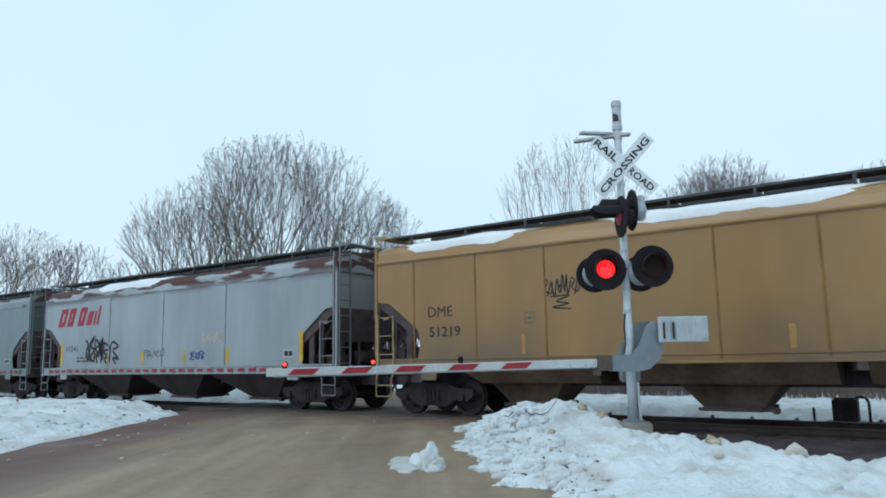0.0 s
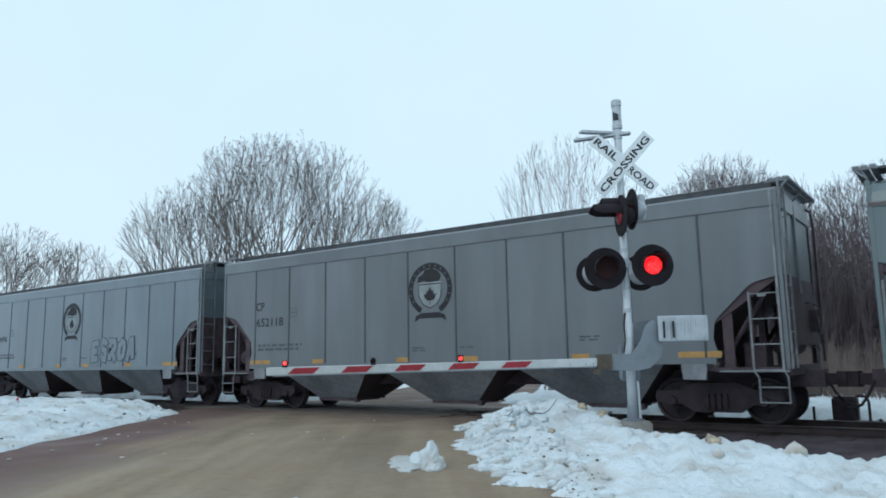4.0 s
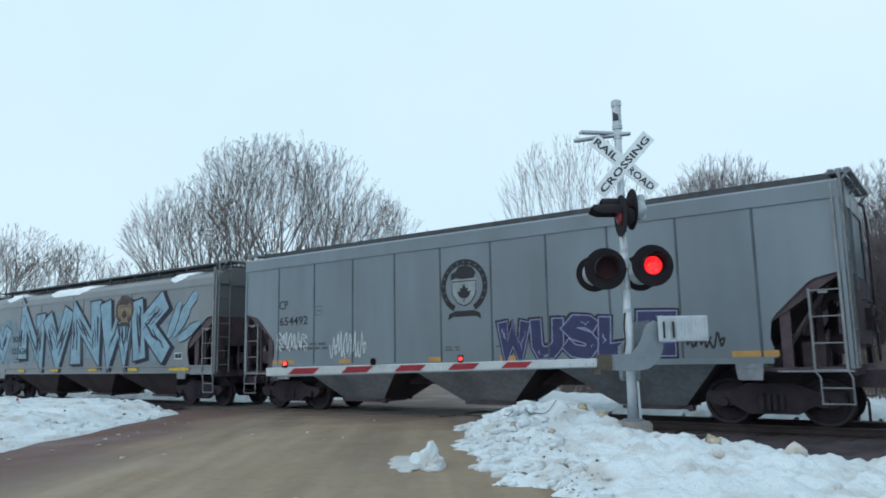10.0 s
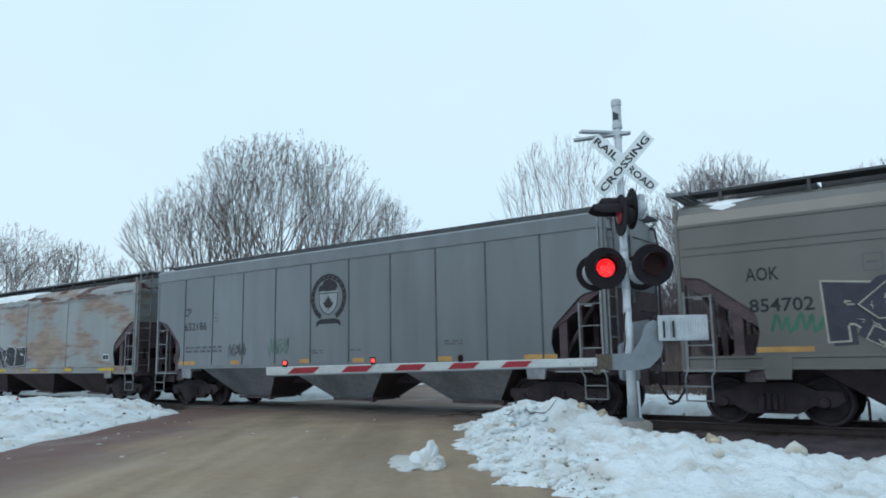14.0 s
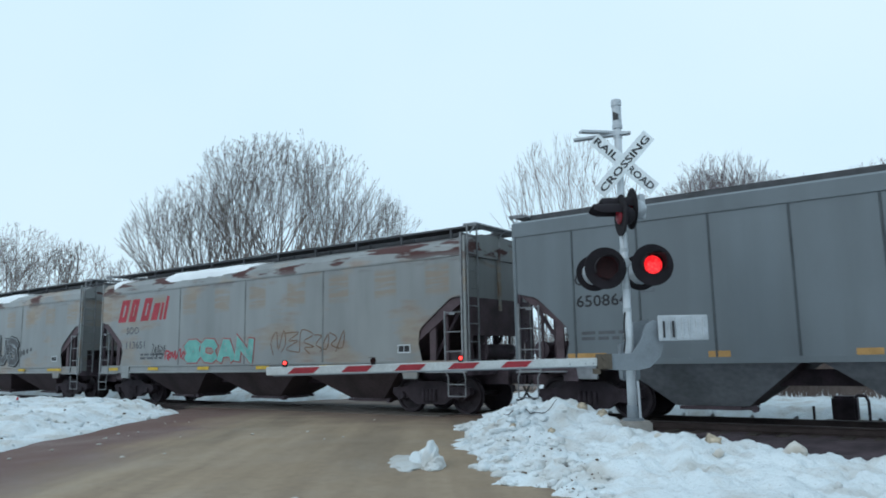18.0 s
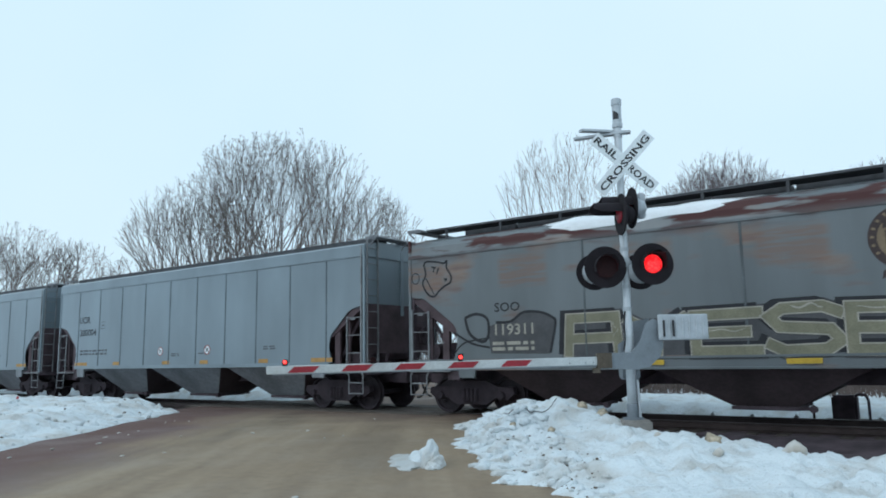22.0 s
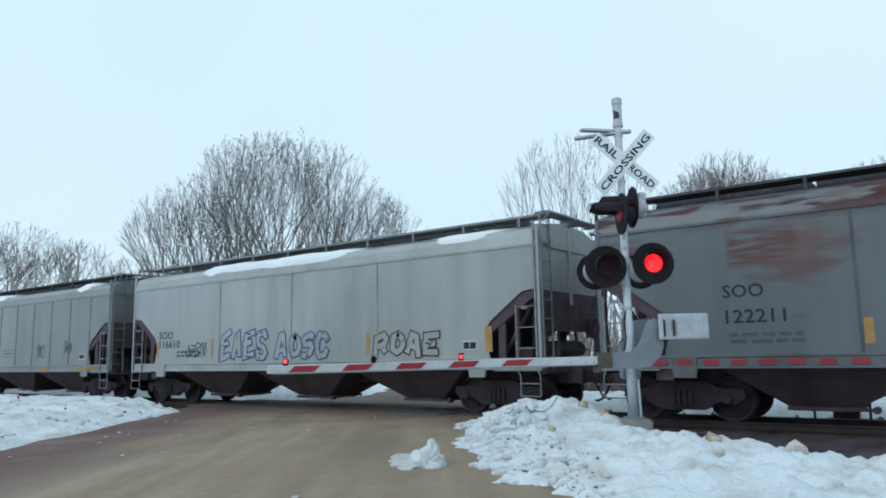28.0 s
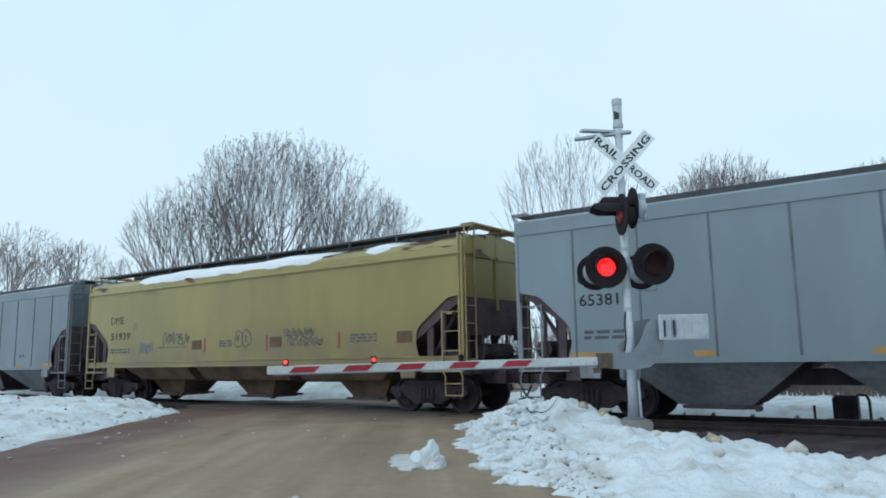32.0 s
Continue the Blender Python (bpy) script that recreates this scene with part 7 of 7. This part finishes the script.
def dress(i, car, b):
    if i == 0:
        mark(car, "DME", "51219", 1.76, 2.46, 0.75, 0.98, 0.5)
        outline_box(car, 4.56, 4.8, 2.2, 2.44)
        outline_tag(car, 5.05, 5.95, 2.75, 3.25, 4, "black", 4, 0.035, False)
        outline_tag(car, 5.2, 5.7, 2.45, 2.8, 1, "black", 6, 0.035, False)
        strips(car, b, "orange", 1.5, 1.95, ((4.45, 4.55), (10.15, 10.27)))
    elif i == 1:
        wordmark(car, 1.1, 4.35, 2.95, 3.66)
        letter(car, "11541", 1.85, 2.7, 1.96, 2.18, "dim")
        outline_tag(car, 3.25, 4.55, 1.5, 2.55, 4, "black", 8, 0.10, False)
        outline_tag(car, 4.35, 5.55, 1.45, 2.3, 2, "black", 12, 0.09, False)
        outline_tag(car, 7.2, 8.4, 1.65, 1.95, 3, "dim", 9, 0.03, False)
        outline_tag(car, 9.85, 10.65, 1.53, 1.83, 3, "blue", 10, 0.05, False)
        outline_tag(car, 10.5, 11.5, 2.05, 2.42, 4, "cream", 14, 0.03, False)
        strips(car, b, "yellow", 1.42, 2.3, ((1.4, 1.56), (15.1, 15.26)))
        strips(car, b, "yellow", 1.43, 1.88, ((4.84, 4.96), (7.06, 7.2), (9.52, 9.64), (11.76, 11.92)))
        dress_b(car, b, "red")
    elif i == 2:
        emblem(car, 10.36, 11.56, 2.66, 3.93, True)
        red_lines(car, 11.77, 13.62, 2.8, 3.67)
        mark(car, "SOO", "122425", 2.6, 2.44, 0.76, 1.22, 0.52, "black")
        bm = bmesh.new()
        ribbon(bm, smooth_line([(4.25, 2.3), (4.5, 2.35), (4.75, 1.75), (5.1, 1.5), (5.5, 1.6), (5.8, 2.1), (6.15, 2.35), (6.3, 2.1), (6.6, 1.6), (7.0, 1.55)], 6), 0.16, 0.004)
        g = part("graffiti", bm, INK["white"], car, "white snaking spray stroke")
        bm = bmesh.new()
        ribbon(bm, smooth_line([(4.22, 2.42), (4.6, 2.45), (4.8, 1.85), (5.12, 1.62), (5.45, 1.7), (5.75, 2.2), (6.15, 2.48), (6.4, 2.15), (6.65, 1.72), (7.05, 1.68)], 6), 0.05, 0.006)
        part("graffiti_edge", bm, INK["grey"], g)
        for k in range(5):
            xk, zk = 6.0 + 0.5 * k, (2.5, 2.62, 2.4, 2.5, 2.1)[k]
            bm = bmesh.new()
            flat(bm, smooth_line([(xk - 0.22, 1.42), (xk - 0.12, 1.9), (xk - 0.02 * k, zk), (xk + 0.12, 1.85), (xk + 0.38, 1.42)], 4), 0.002 + 0.001 * k)
            part("graffiti", bm, INK["pale" if k != 3 else "brown"], car, "pale feathered spray stroke")
        outline_tag(car, 7.5, 8.5, 1.5, 2.4, 2, "brown", 21, 0.05, False, 0.008)
        outline_box(car, 8.35, 8.84, 1.7, 1.98, "black")
        dress_b(car, b, "red")
    elif i == 3:
        dress_a(car, b, "CP", "652118")
    elif i == 4:
        dress_a(car, b, "CP", "654490")
        piece(car, "ESROA", 9.75, 12.75, 1.46, 2.38, "bare_grey", "teal", 31, 0.36, 0.026, 0.05, wild=1.7, label="thin dark outline graffiti letter", marks=0)
    elif i == 5:
        dress_a(car, b, "CP", "653397", True, ())
        placard(car, 14.8, 1.78, 0.08)
    elif i == 6:
        dress_a(car, b, "CP", "654487")
    elif i == 7:
        dress_a(car, b, "CP", "654492")
        piece(car, "WUSLE", 9.15, 13.4, 1.34, 2.30, "indigo", "rim", 45, 0.30, 0.026, 0.04, "navy", "navy", (-0.05, 0.05), 1.6, label="navy blue graffiti letter with pale violet rims", marks=2)
        outline_tag(car, 13.5, 14.3, 1.5, 1.82, 3, "black", 46, 0.04, False)
        outline_tag(car, 1.43, 2.72, 1.7, 2.28, 5, "white", 44, 0.03, False)
        outline_tag(car, 3.63, 4.95, 1.45, 2.15, 5, "white", 45, 0.03, False)
    elif i == 8:
        huge_piece(car)
        emblem(car, 10.6, 11.78, 2.72, 3.9, True).matrix_basis = pose(0, -0.022, 0)
        mark(car, "SOO", "122626", 2.56, 2.43, 0.8, 1.26, 0.51, "black", 0.022)
        dress_b(car, b)
    elif i == 9:
        mark(car, "AOK", "854702", 1.3, 2.75, 0.6, 1.16, 0.6, "black")
        outline_box(car, 3.3, 3.6, 2.8, 3.1)
        piece(car, "RCCOAR", 2.6, 10.2, 1.42, 2.62, "slate", "bone", 61, 0.25, 0.035, 0.0, "slate", None, (0.1, -0.05), 1.8, label="dark slate graffiti letter with thin cream edges")
        piece(car, "SZKEW", 3.3, 9.4, 1.5, 2.55, "slate", "bone", 68, 0.2, 0.022, 0.1, "slate", None, (-0.12, 0.08), 3.2, 0.03, "dark slate graffiti letter with thin cream edges")
        piece(car, "O", 6.9, 8.6, 1.75, 3.05, "slate", "bone", 63, 0.42, 0.03, 0.0, lift=0.05, label="dark slate graffiti letter with thin cream edges")
        outline_tag(car, 9.5, 11.7, 1.65, 2.1, 5, "green", 65, 0.07, False)
        outline_tag(car, 1.7, 2.95, 1.72, 2.1, 3, "green", 66, 0.06, False)
        piece(car, "AMAR", 12.05, 15.5, 1.42, 2.42, "white", "red", 67, 0.24, 0.035, 0.08, "black", "white", (0.05, -0.04), 1.4, label="white graffiti letter edged in red")
        strips(car, b, "orange", 1.4, 1.5, ((1.4, 2.4),))
        for z in (3.35, 3.5):
            bm = bmesh.new()
            box(bm, 0.1, b - 0.1, SKIN - 0.02, SKIN + 0.01, z, z + 0.03)
            part("seam", bm, PAINT["tan_grey"], car)
    elif i == 10:
        dress_a(car, b, "CP", "652186")
        outline_tag(car, 3.88, 4.7, 1.55, 1.95, 4, "ash", 118, 0.04, False)
        outline_tag(car, 5.75, 6.63, 1.55, 2.12, 4, "green", 119, 0.025, False)
    elif i == 11:
        wordmark(car, 1.15, 4.3, 2.95, 3.66)
        letter(car, "11", 1.75, 2.1, 1.95, 2.2, "dim")
        blob(car, 2.6, 8.4, 1.2, 2.2, "lilac", 70, None, 0.12, 0.001)
        piece(car, "UCNSE", 3.7, 8.3, 1.36, 2.2, "black", "white", 71, 0.36, 0.022, 0.05, "black", None, (0.08, -0.03), 1.8, 0.002, "black graffiti letter edged in white on a lilac ground")
        outline_tag(car, 0.2, 1.3, 2.85, 3.35, 4, "bone", 72, 0.03, False)
        outline_tag(car, 0.3, 0.7, 3.45, 3.8, 2, "bone", 73, 0.025, False)
        dress_b(car, b)
    elif i == 12:
        dress_a(car, b, "CP", "650864", True, (4.34, 6.9, 9.4, 12.1))
    elif i == 13:
        wordmark(car, 1.15, 4.33, 2.9, 3.7)
        mark(car, "SOO", "113651", 1.7, 2.45, 0.8, 1.2, 0.52, "dim")
        piece(car, "SCAN", 5.2, 8.75, 1.38, 2.15, "mint", "pale", 81, 0.27, 0.02, 0.03, None, "red_faded", label="mint green graffiti letter with a red halo")
        outline_tag(car, 3.3, 4.1, 1.6, 2.1, 3, "black", 82, 0.03, False)
        outline_tag(car, 4.1, 5.2, 1.5, 1.85, 3, "red", 83, 0.06, False)
        outline_tag(car, 9.5, 12.5, 1.6, 2.3, 5, "brown", 84, 0.03, False)
        dress_b(car, b)
    elif i == 14:
        wordmark(car, 1.12, 4.28, 2.92, 3.66)
        mark(car, "SOO", "115176", 1.65, 2.42, 0.8, 1.2, 0.47, "dim")
        piece(car, "SRAZNOUS", 3.45, 11.45, 1.42, 2.62, "ash", "pale", 91, 0.25, 0.032, 0.0, "black", "black", (0.1, -0.06), 2.1, label="dark grey graffiti letter with black shadow and pale edges")
        for k, r in enumerate((0.2, 0.16, 0.13, 0.1)):
            blob(car, 11.45 + 0.34 * k, 11.45 + 0.34 * k + r * 1.6, 1.75 + 0.08 * k, 1.75 + 0.08 * k + r * 1.6, "ash", 93 + k, None, 0.08, 0.002)
        dress_b(car, b)
    elif i == 15:
        emblem(car, 10.39, 11.55, 2.63, 3.9, True)
        red_lines(car, 11.78, 13.61, 2.79, 3.68, "red")
        letter(car, "SOO", 2.57, 3.26, 2.44, 2.66, "black")
        # dark sprayed ground round the number
        bm = bmesh.new()
        flat(bm, smooth_line([(2.45, 1.47), (2.4, 2.05), (2.69, 2.17), (3.0, 2.16), (3.35, 2.38), (3.8, 2.36), (4.08, 2.24), (4.15, 2.1), (4.0, 1.44)], 4), 0.001)
        g = part("graffiti", bm, INK["ash"], car, "dark sprayed ground with pale curved edges")
        bm = bmesh.new()
        ribbon(bm, smooth_line([(2.6, 2.2), (3.0, 2.2), (3.35, 2.4), (3.8, 2.38), (4.1, 2.25), (4.17, 2.1), (4.02, 1.46)], 4), 0.06, 0.003)
        ribbon(bm, smooth_line([(1.72, 2.34), (2.05, 2.42), (2.36, 2.29), (2.38, 1.9), (2.2, 1.75), (1.85, 1.95), (1.72, 2.34)], 4), 0.07, 0.002)
        ribbon(bm, smooth_line([(1.38, 2.0), (1.9, 1.72), (2.42, 1.61)], 4), 0.05, 0.0025)
        ribbon(bm, smooth_line([(1.4, 1.5), (1.7, 1.74), (2.42, 1.84)], 4), 0.04, 0.0028)
        part("graffiti_edge", bm, INK["black"], g)
        letter(car, "119311", 2.58, 3.61, 1.89, 2.15, "bone", lift=0.014)
        stencil(car, 2.5, 3.62, 1.48, 1.74, 2, "bone", 106, 0.014)
        bm = bmesh.new()
        rect(bm, 4.62, 11.1, 1.36, 2.12, 0.0006)
        part("graffiti", bm, INK["ash"], car, "dark sprayed ground behind the letters")
        piece(car, "aYESE", 4.36, 11.3, 1.28, 2.28, "straw", "bone", 107, 0.155, 0.026, 0.0, "black", "ash", (-0.12, 0.07), 0.45, 0.001, "straw yellow block graffiti letter with pale edges", 1)
        bm = bmesh.new()
        fat(bm, [(11.0, 1.72), (11.9, 1.68), (12.0, 1.42)], 0.2, 0.009)
        part("graffiti", bm, INK["straw"], car, "straw yellow tail of the last letter")
        bm = bmesh.new()
        flat(bm, [(11.9, 2.3), (12.6, 2.4), (13.35, 2.32), (13.48, 2.1), (13.5, 1.6), (12.2, 1.56)], 0.001)
        g = part("graffiti", bm, INK["pale"], car, "pale sprayed slab with thick black outline")
        bm = bmesh.new()
        fat(bm, smooth_line([(12.19, 1.5), (11.95, 1.95), (11.86, 2.34), (12.2, 2.42), (12.62, 2.42), (12.9, 2.46), (13.37, 2.35), (13.52, 2.12), (13.54, 1.45)], 4), 0.085, 0.003)
        fat(bm, [(12.64, 2.42), (12.65, 1.73)], 0.07, 0.0035)
        fat(bm, [(12.16, 1.56), (13.5, 1.60)], 0.05, 0.004)
        for x, z, lean in ((12.15, 2.12, -0.07), (12.4, 2.05, 0.05), (13.0, 2.15, -0.07), (13.2, 2.08, 0.08)):
            fat(bm, [(x, z), (x + lean, z - 0.18)], 0.04, 0.0042)
        part("graffiti_edge", bm, INK["black"], g)
        bm = bmesh.new()
        fat(bm, [(14.5, 1.95), (14.93, 2.26)], 0.05, 0.002)
        fat(bm, [(14.5, 2.26), (14.93, 1.95)], 0.05, 0.0025)
        part("graffiti", bm, INK["ash"], car, "small sprayed cross")
        bm = bmesh.new()
        ribbon(bm, smooth_line([(0.47, 3.76), (0.57, 3.83), (0.91, 3.79), (1.1, 3.74), (1.2, 3.8), (1.19, 3.62), (1.32, 3.42), (1.3, 3.25), (1.13, 3.17), (0.94, 3.05), (0.79, 2.92), (0.59, 3.0), (0.43, 3.27), (0.53, 3.5), (0.47, 3.76)], 4), 0.05, 0.002)
        ribbon(bm, smooth_line([(0.53, 3.4), (0.66, 3.2), (0.8, 2.96)], 4), 0.03, 0.0025)
        ribbon(bm, oval(0.2, 3.42, 0.12, 0.14, 16), 0.025, 0.002, True)
        for x, z, dx, dz in ((0.72, 3.68, 0.14, -0.03), (0.8, 3.68, -0.02, -0.14), (0.95, 3.65, -0.08, -0.17), (1.1, 3.36, 0.1, -0.05), (1.13, 3.28, 0.06, 0.08)):
            ribbon(bm, [(x, z), (x + dx, z + dz)], 0.04, 0.003)
        part("graffiti", bm, INK["black"], car, "black leaf-shaped sprayed doodle")
        dress_b(car, b)
    elif i in (16, 17):
        dress_a(car, b, "UCIR", "200004" if i == 16 else "200063", False)
        placard(car, 6.97, 1.78, 0.15)
        placard(car, 9.57, 1.78, 0.16)
    elif i == 18:
        dress_a(car, b, "CP", "651977")
        outline_tag(car, 3.9, 4.9, 1.5, 2.0, 3, "dim", 111, 0.03, False)
    elif i == 19:
        emblem(car, 10.4, 11.6, 2.66, 3.93, True)
        mark(car, "SOO", "122211", 2.58, 2.43, 0.76, 1.12, 0.49, "black")
        outline_tag(car, 9.5, 11.5, 1.5, 2.2, 4, "white", 121, 0.05, False)
        strips(car, b, "orange", 1.5, 1.95, ((4.95, 5.1),))
        dress_b(car, b, "red")
    elif i == 20:
        mark(car, "SOO", "116610", 1.6, 2.16, 0.8, 1.2, 0.31, "black")
        outline_tag(car, 3.15, 4.2, 1.5, 2.0, 4, "black", 131, 0.03, False)
        thin = "thin blue outline graffiti letter"
        piece(car, "EAES", 4.92, 7.2, 1.4, 2.3, "bare", "blue", 132, 0.26, 0.036, 0.06, wild=2.2, label=thin, marks=2)
        piece(car, "AOSC", 7.5, 9.8, 1.38, 2.18, "bare", "blue", 133, 0.26, 0.036, 0.06, wild=2.2, label=thin, marks=2)
        piece(car, "ROAE", 11.4, 13.65, 1.38, 2.08, "bare", "crest", 134, 0.26, 0.034, 0.06, wild=2.2, label="thin dark brown outline graffiti letter", marks=1)
        strips(car, b, "orange", 1.5, 2.1, ((1.5, 1.6), (4.5, 4.6), (11.2, 11.32), (15.0, 15.2)))
        dress_b(car, b, "")
    elif i == 21:
        mark(car, "SOO", "124156", 2.87, 2.42, 0.78, 1.24, 0.5, "black", 0.02)
        outline_box(car, 7.8, 8.8, 1.73, 2.01)
        outline_tag(car, 10.85, 11.6, 1.63, 2.2, 4, "dim", 141, 0.03, False)
        outline_tag(car, 13.1, 13.7, 1.77, 2.3, 4, "dim", 142, 0.03, False)
        strips(car, b, "orange", 1.17, 1.27, ((0.7, 1.5), (6.0, 6.8), (11.2, 12.0), (b - 2.4, b - 0.9)))
        dress_b(car, b, "")
    elif i == 22:
        dress_a(car, b, "CP", "653817")
    elif i == 23:
        mark(car, "DME", "51939", 1.6, 2.82, 0.86, 1.3, 0.58, "black")
        outline_box(car, 3.08, 3.34, 2.6, 2.8)
        stencil(car, 1.65, 2.9, 1.72, 1.92, 2, "dim", 150)
        outline_tag(car, 4.93, 6.4, 1.97, 2.42, 4, "dim", 151, 0.035, False)
        stencil(car, 4.68, 6.3, 1.87, 1.92, 1, "dim", 153)
        outline_tag(car, 8.8, 9.55, 1.83, 2.33, 2, "dim", 154, 0.035)
        stencil(car, 8.02, 8.7, 1.84, 2.06, 3, "dim", 155)
        outline_tag(car, 11.06, 12.3, 2.05, 2.34, 5, "dim", 152, 0.03, False)
        outline_tag(car, 11.2, 12.64, 1.78, 2.05, 5, "dim", 156, 0.03, False)
        stencil(car, 13.75, 14.7, 1.82, 2.08, 3, "dim", 157)
        outline_tag(car, 3.5, 4.3, 1.7, 2.12, 3, "grey", 158, 0.06, False)
        for x in (6.6, 10.45, 15.4):
            bm = bmesh.new()
            box(bm, x, x + 0.5, SKIN - 0.01, SKIN + 0.01, 1.8, 2.1)
            part("data_plate", bm, INK["brown"], car, "brown data plate")
        strips(car, b, "red_faded", 1.7, 2.16, ((7.24, 7.32), (10.27, 10.35), (13.27, 13.36)))
    else:
        dress_a(car, b, "CP", "650118")


def build_train():
    for i, (start, kind, b, paint, label, snow) in enumerate(WAGONS):
        half = b / 2
        if kind == "A" or paint == "light_dirty":
            ribs = [half + s * (0.75 + 1.5 * i) for i in range(5) for s in (-1, 1)]
        elif kind == "D":
            ribs = [1.3 + 1.9 * i for i in range(9)] if paint == "gold" else []
        else:
            ribs = [4.9, half, b - 4.9] if kind == "B" else []
        car = wagon(start, kind, b, PAINT[paint], label, ribs, LADDER_TAN if kind == "D" else None, PAINT[paint] if i in (5, 14) else None, snow, LADDER if paint == "light" else None)
        dress(i, car, b)


def travelled(t):
    """How far the train has rolled t seconds after the start: about 12 m/s, gathering speed a little."""
    return 11.7375 * t + 0.031972 * t * t - 0.00026233 * t ** 3


# ---------------------------------------------------------------- building
build_ground()
build_road()
build_track()
build_snow()
build_signal()
build_switch_box()
build_trees()
build_train()


def motions():
    for car, start in TRAIN:
        walk(car, [(t, pose(start + travelled(t), TRACK_Y, 0)) for t in range(0, 33, 2)])
    # the wheels roll while they pass the camera
    begin = dict(TRAIN)
    for wheels, car, along, dx in WHEELSETS:
        ticks = [k for k in range(0, 961) if -46 < begin[car] + travelled(k / 30) + along < 4]
        if not ticks:
            continue

        def turned(k):
            return pose(dx, 0, 0.457, 0, math.degrees(travelled(k / 30) / 0.457) % 360, 0)
        rows = [(k / 30, turned(k)) for k in ticks]
        if ticks[0] > 0:
            rows.insert(0, (0.0, turned(ticks[0])))
        if ticks[-1] < 960:
            rows.append((32.0, turned(ticks[-1])))
        walk(wheels, rows)
    # the lamps flash in turn: added vanes swing over the lenses and away, in place of switching
    period, offset = 1.191, 0.4454
    for vane, hinge, first in FLAPS:
        rows, edge = [], 0.034
        marks = []
        t = -offset * period
        while t < 32.2:
            marks.append((t + (0.13 if first else 0.075), not first))     # the others are covered, then the first phase lights up
            marks.append((t + period / 2, first))
            t += period
        marks = [m for m in marks if m[0] < 32.0]
        state = [m for m in marks if m[0] <= 0][-1][1]
        marks = [m for m in marks if m[0] > 0.05]

        def at(closed):
            return pose(*hinge) @ pose(0, 0, 0, 0 if closed else -84, 0, 0)
        rows.append((0.0, at(state)))
        for t, closed in marks:
            rows.append((round((t - edge) * 30) / 30, at(state)))
            rows.append((round((t + edge) * 30) / 30, at(closed)))
            state = closed
        if rows[-1][0] < 32.0:
            rows.append((32.0, at(state)))
        walk(vane, [r for r in rows if r[0] <= 32.0])


motions()
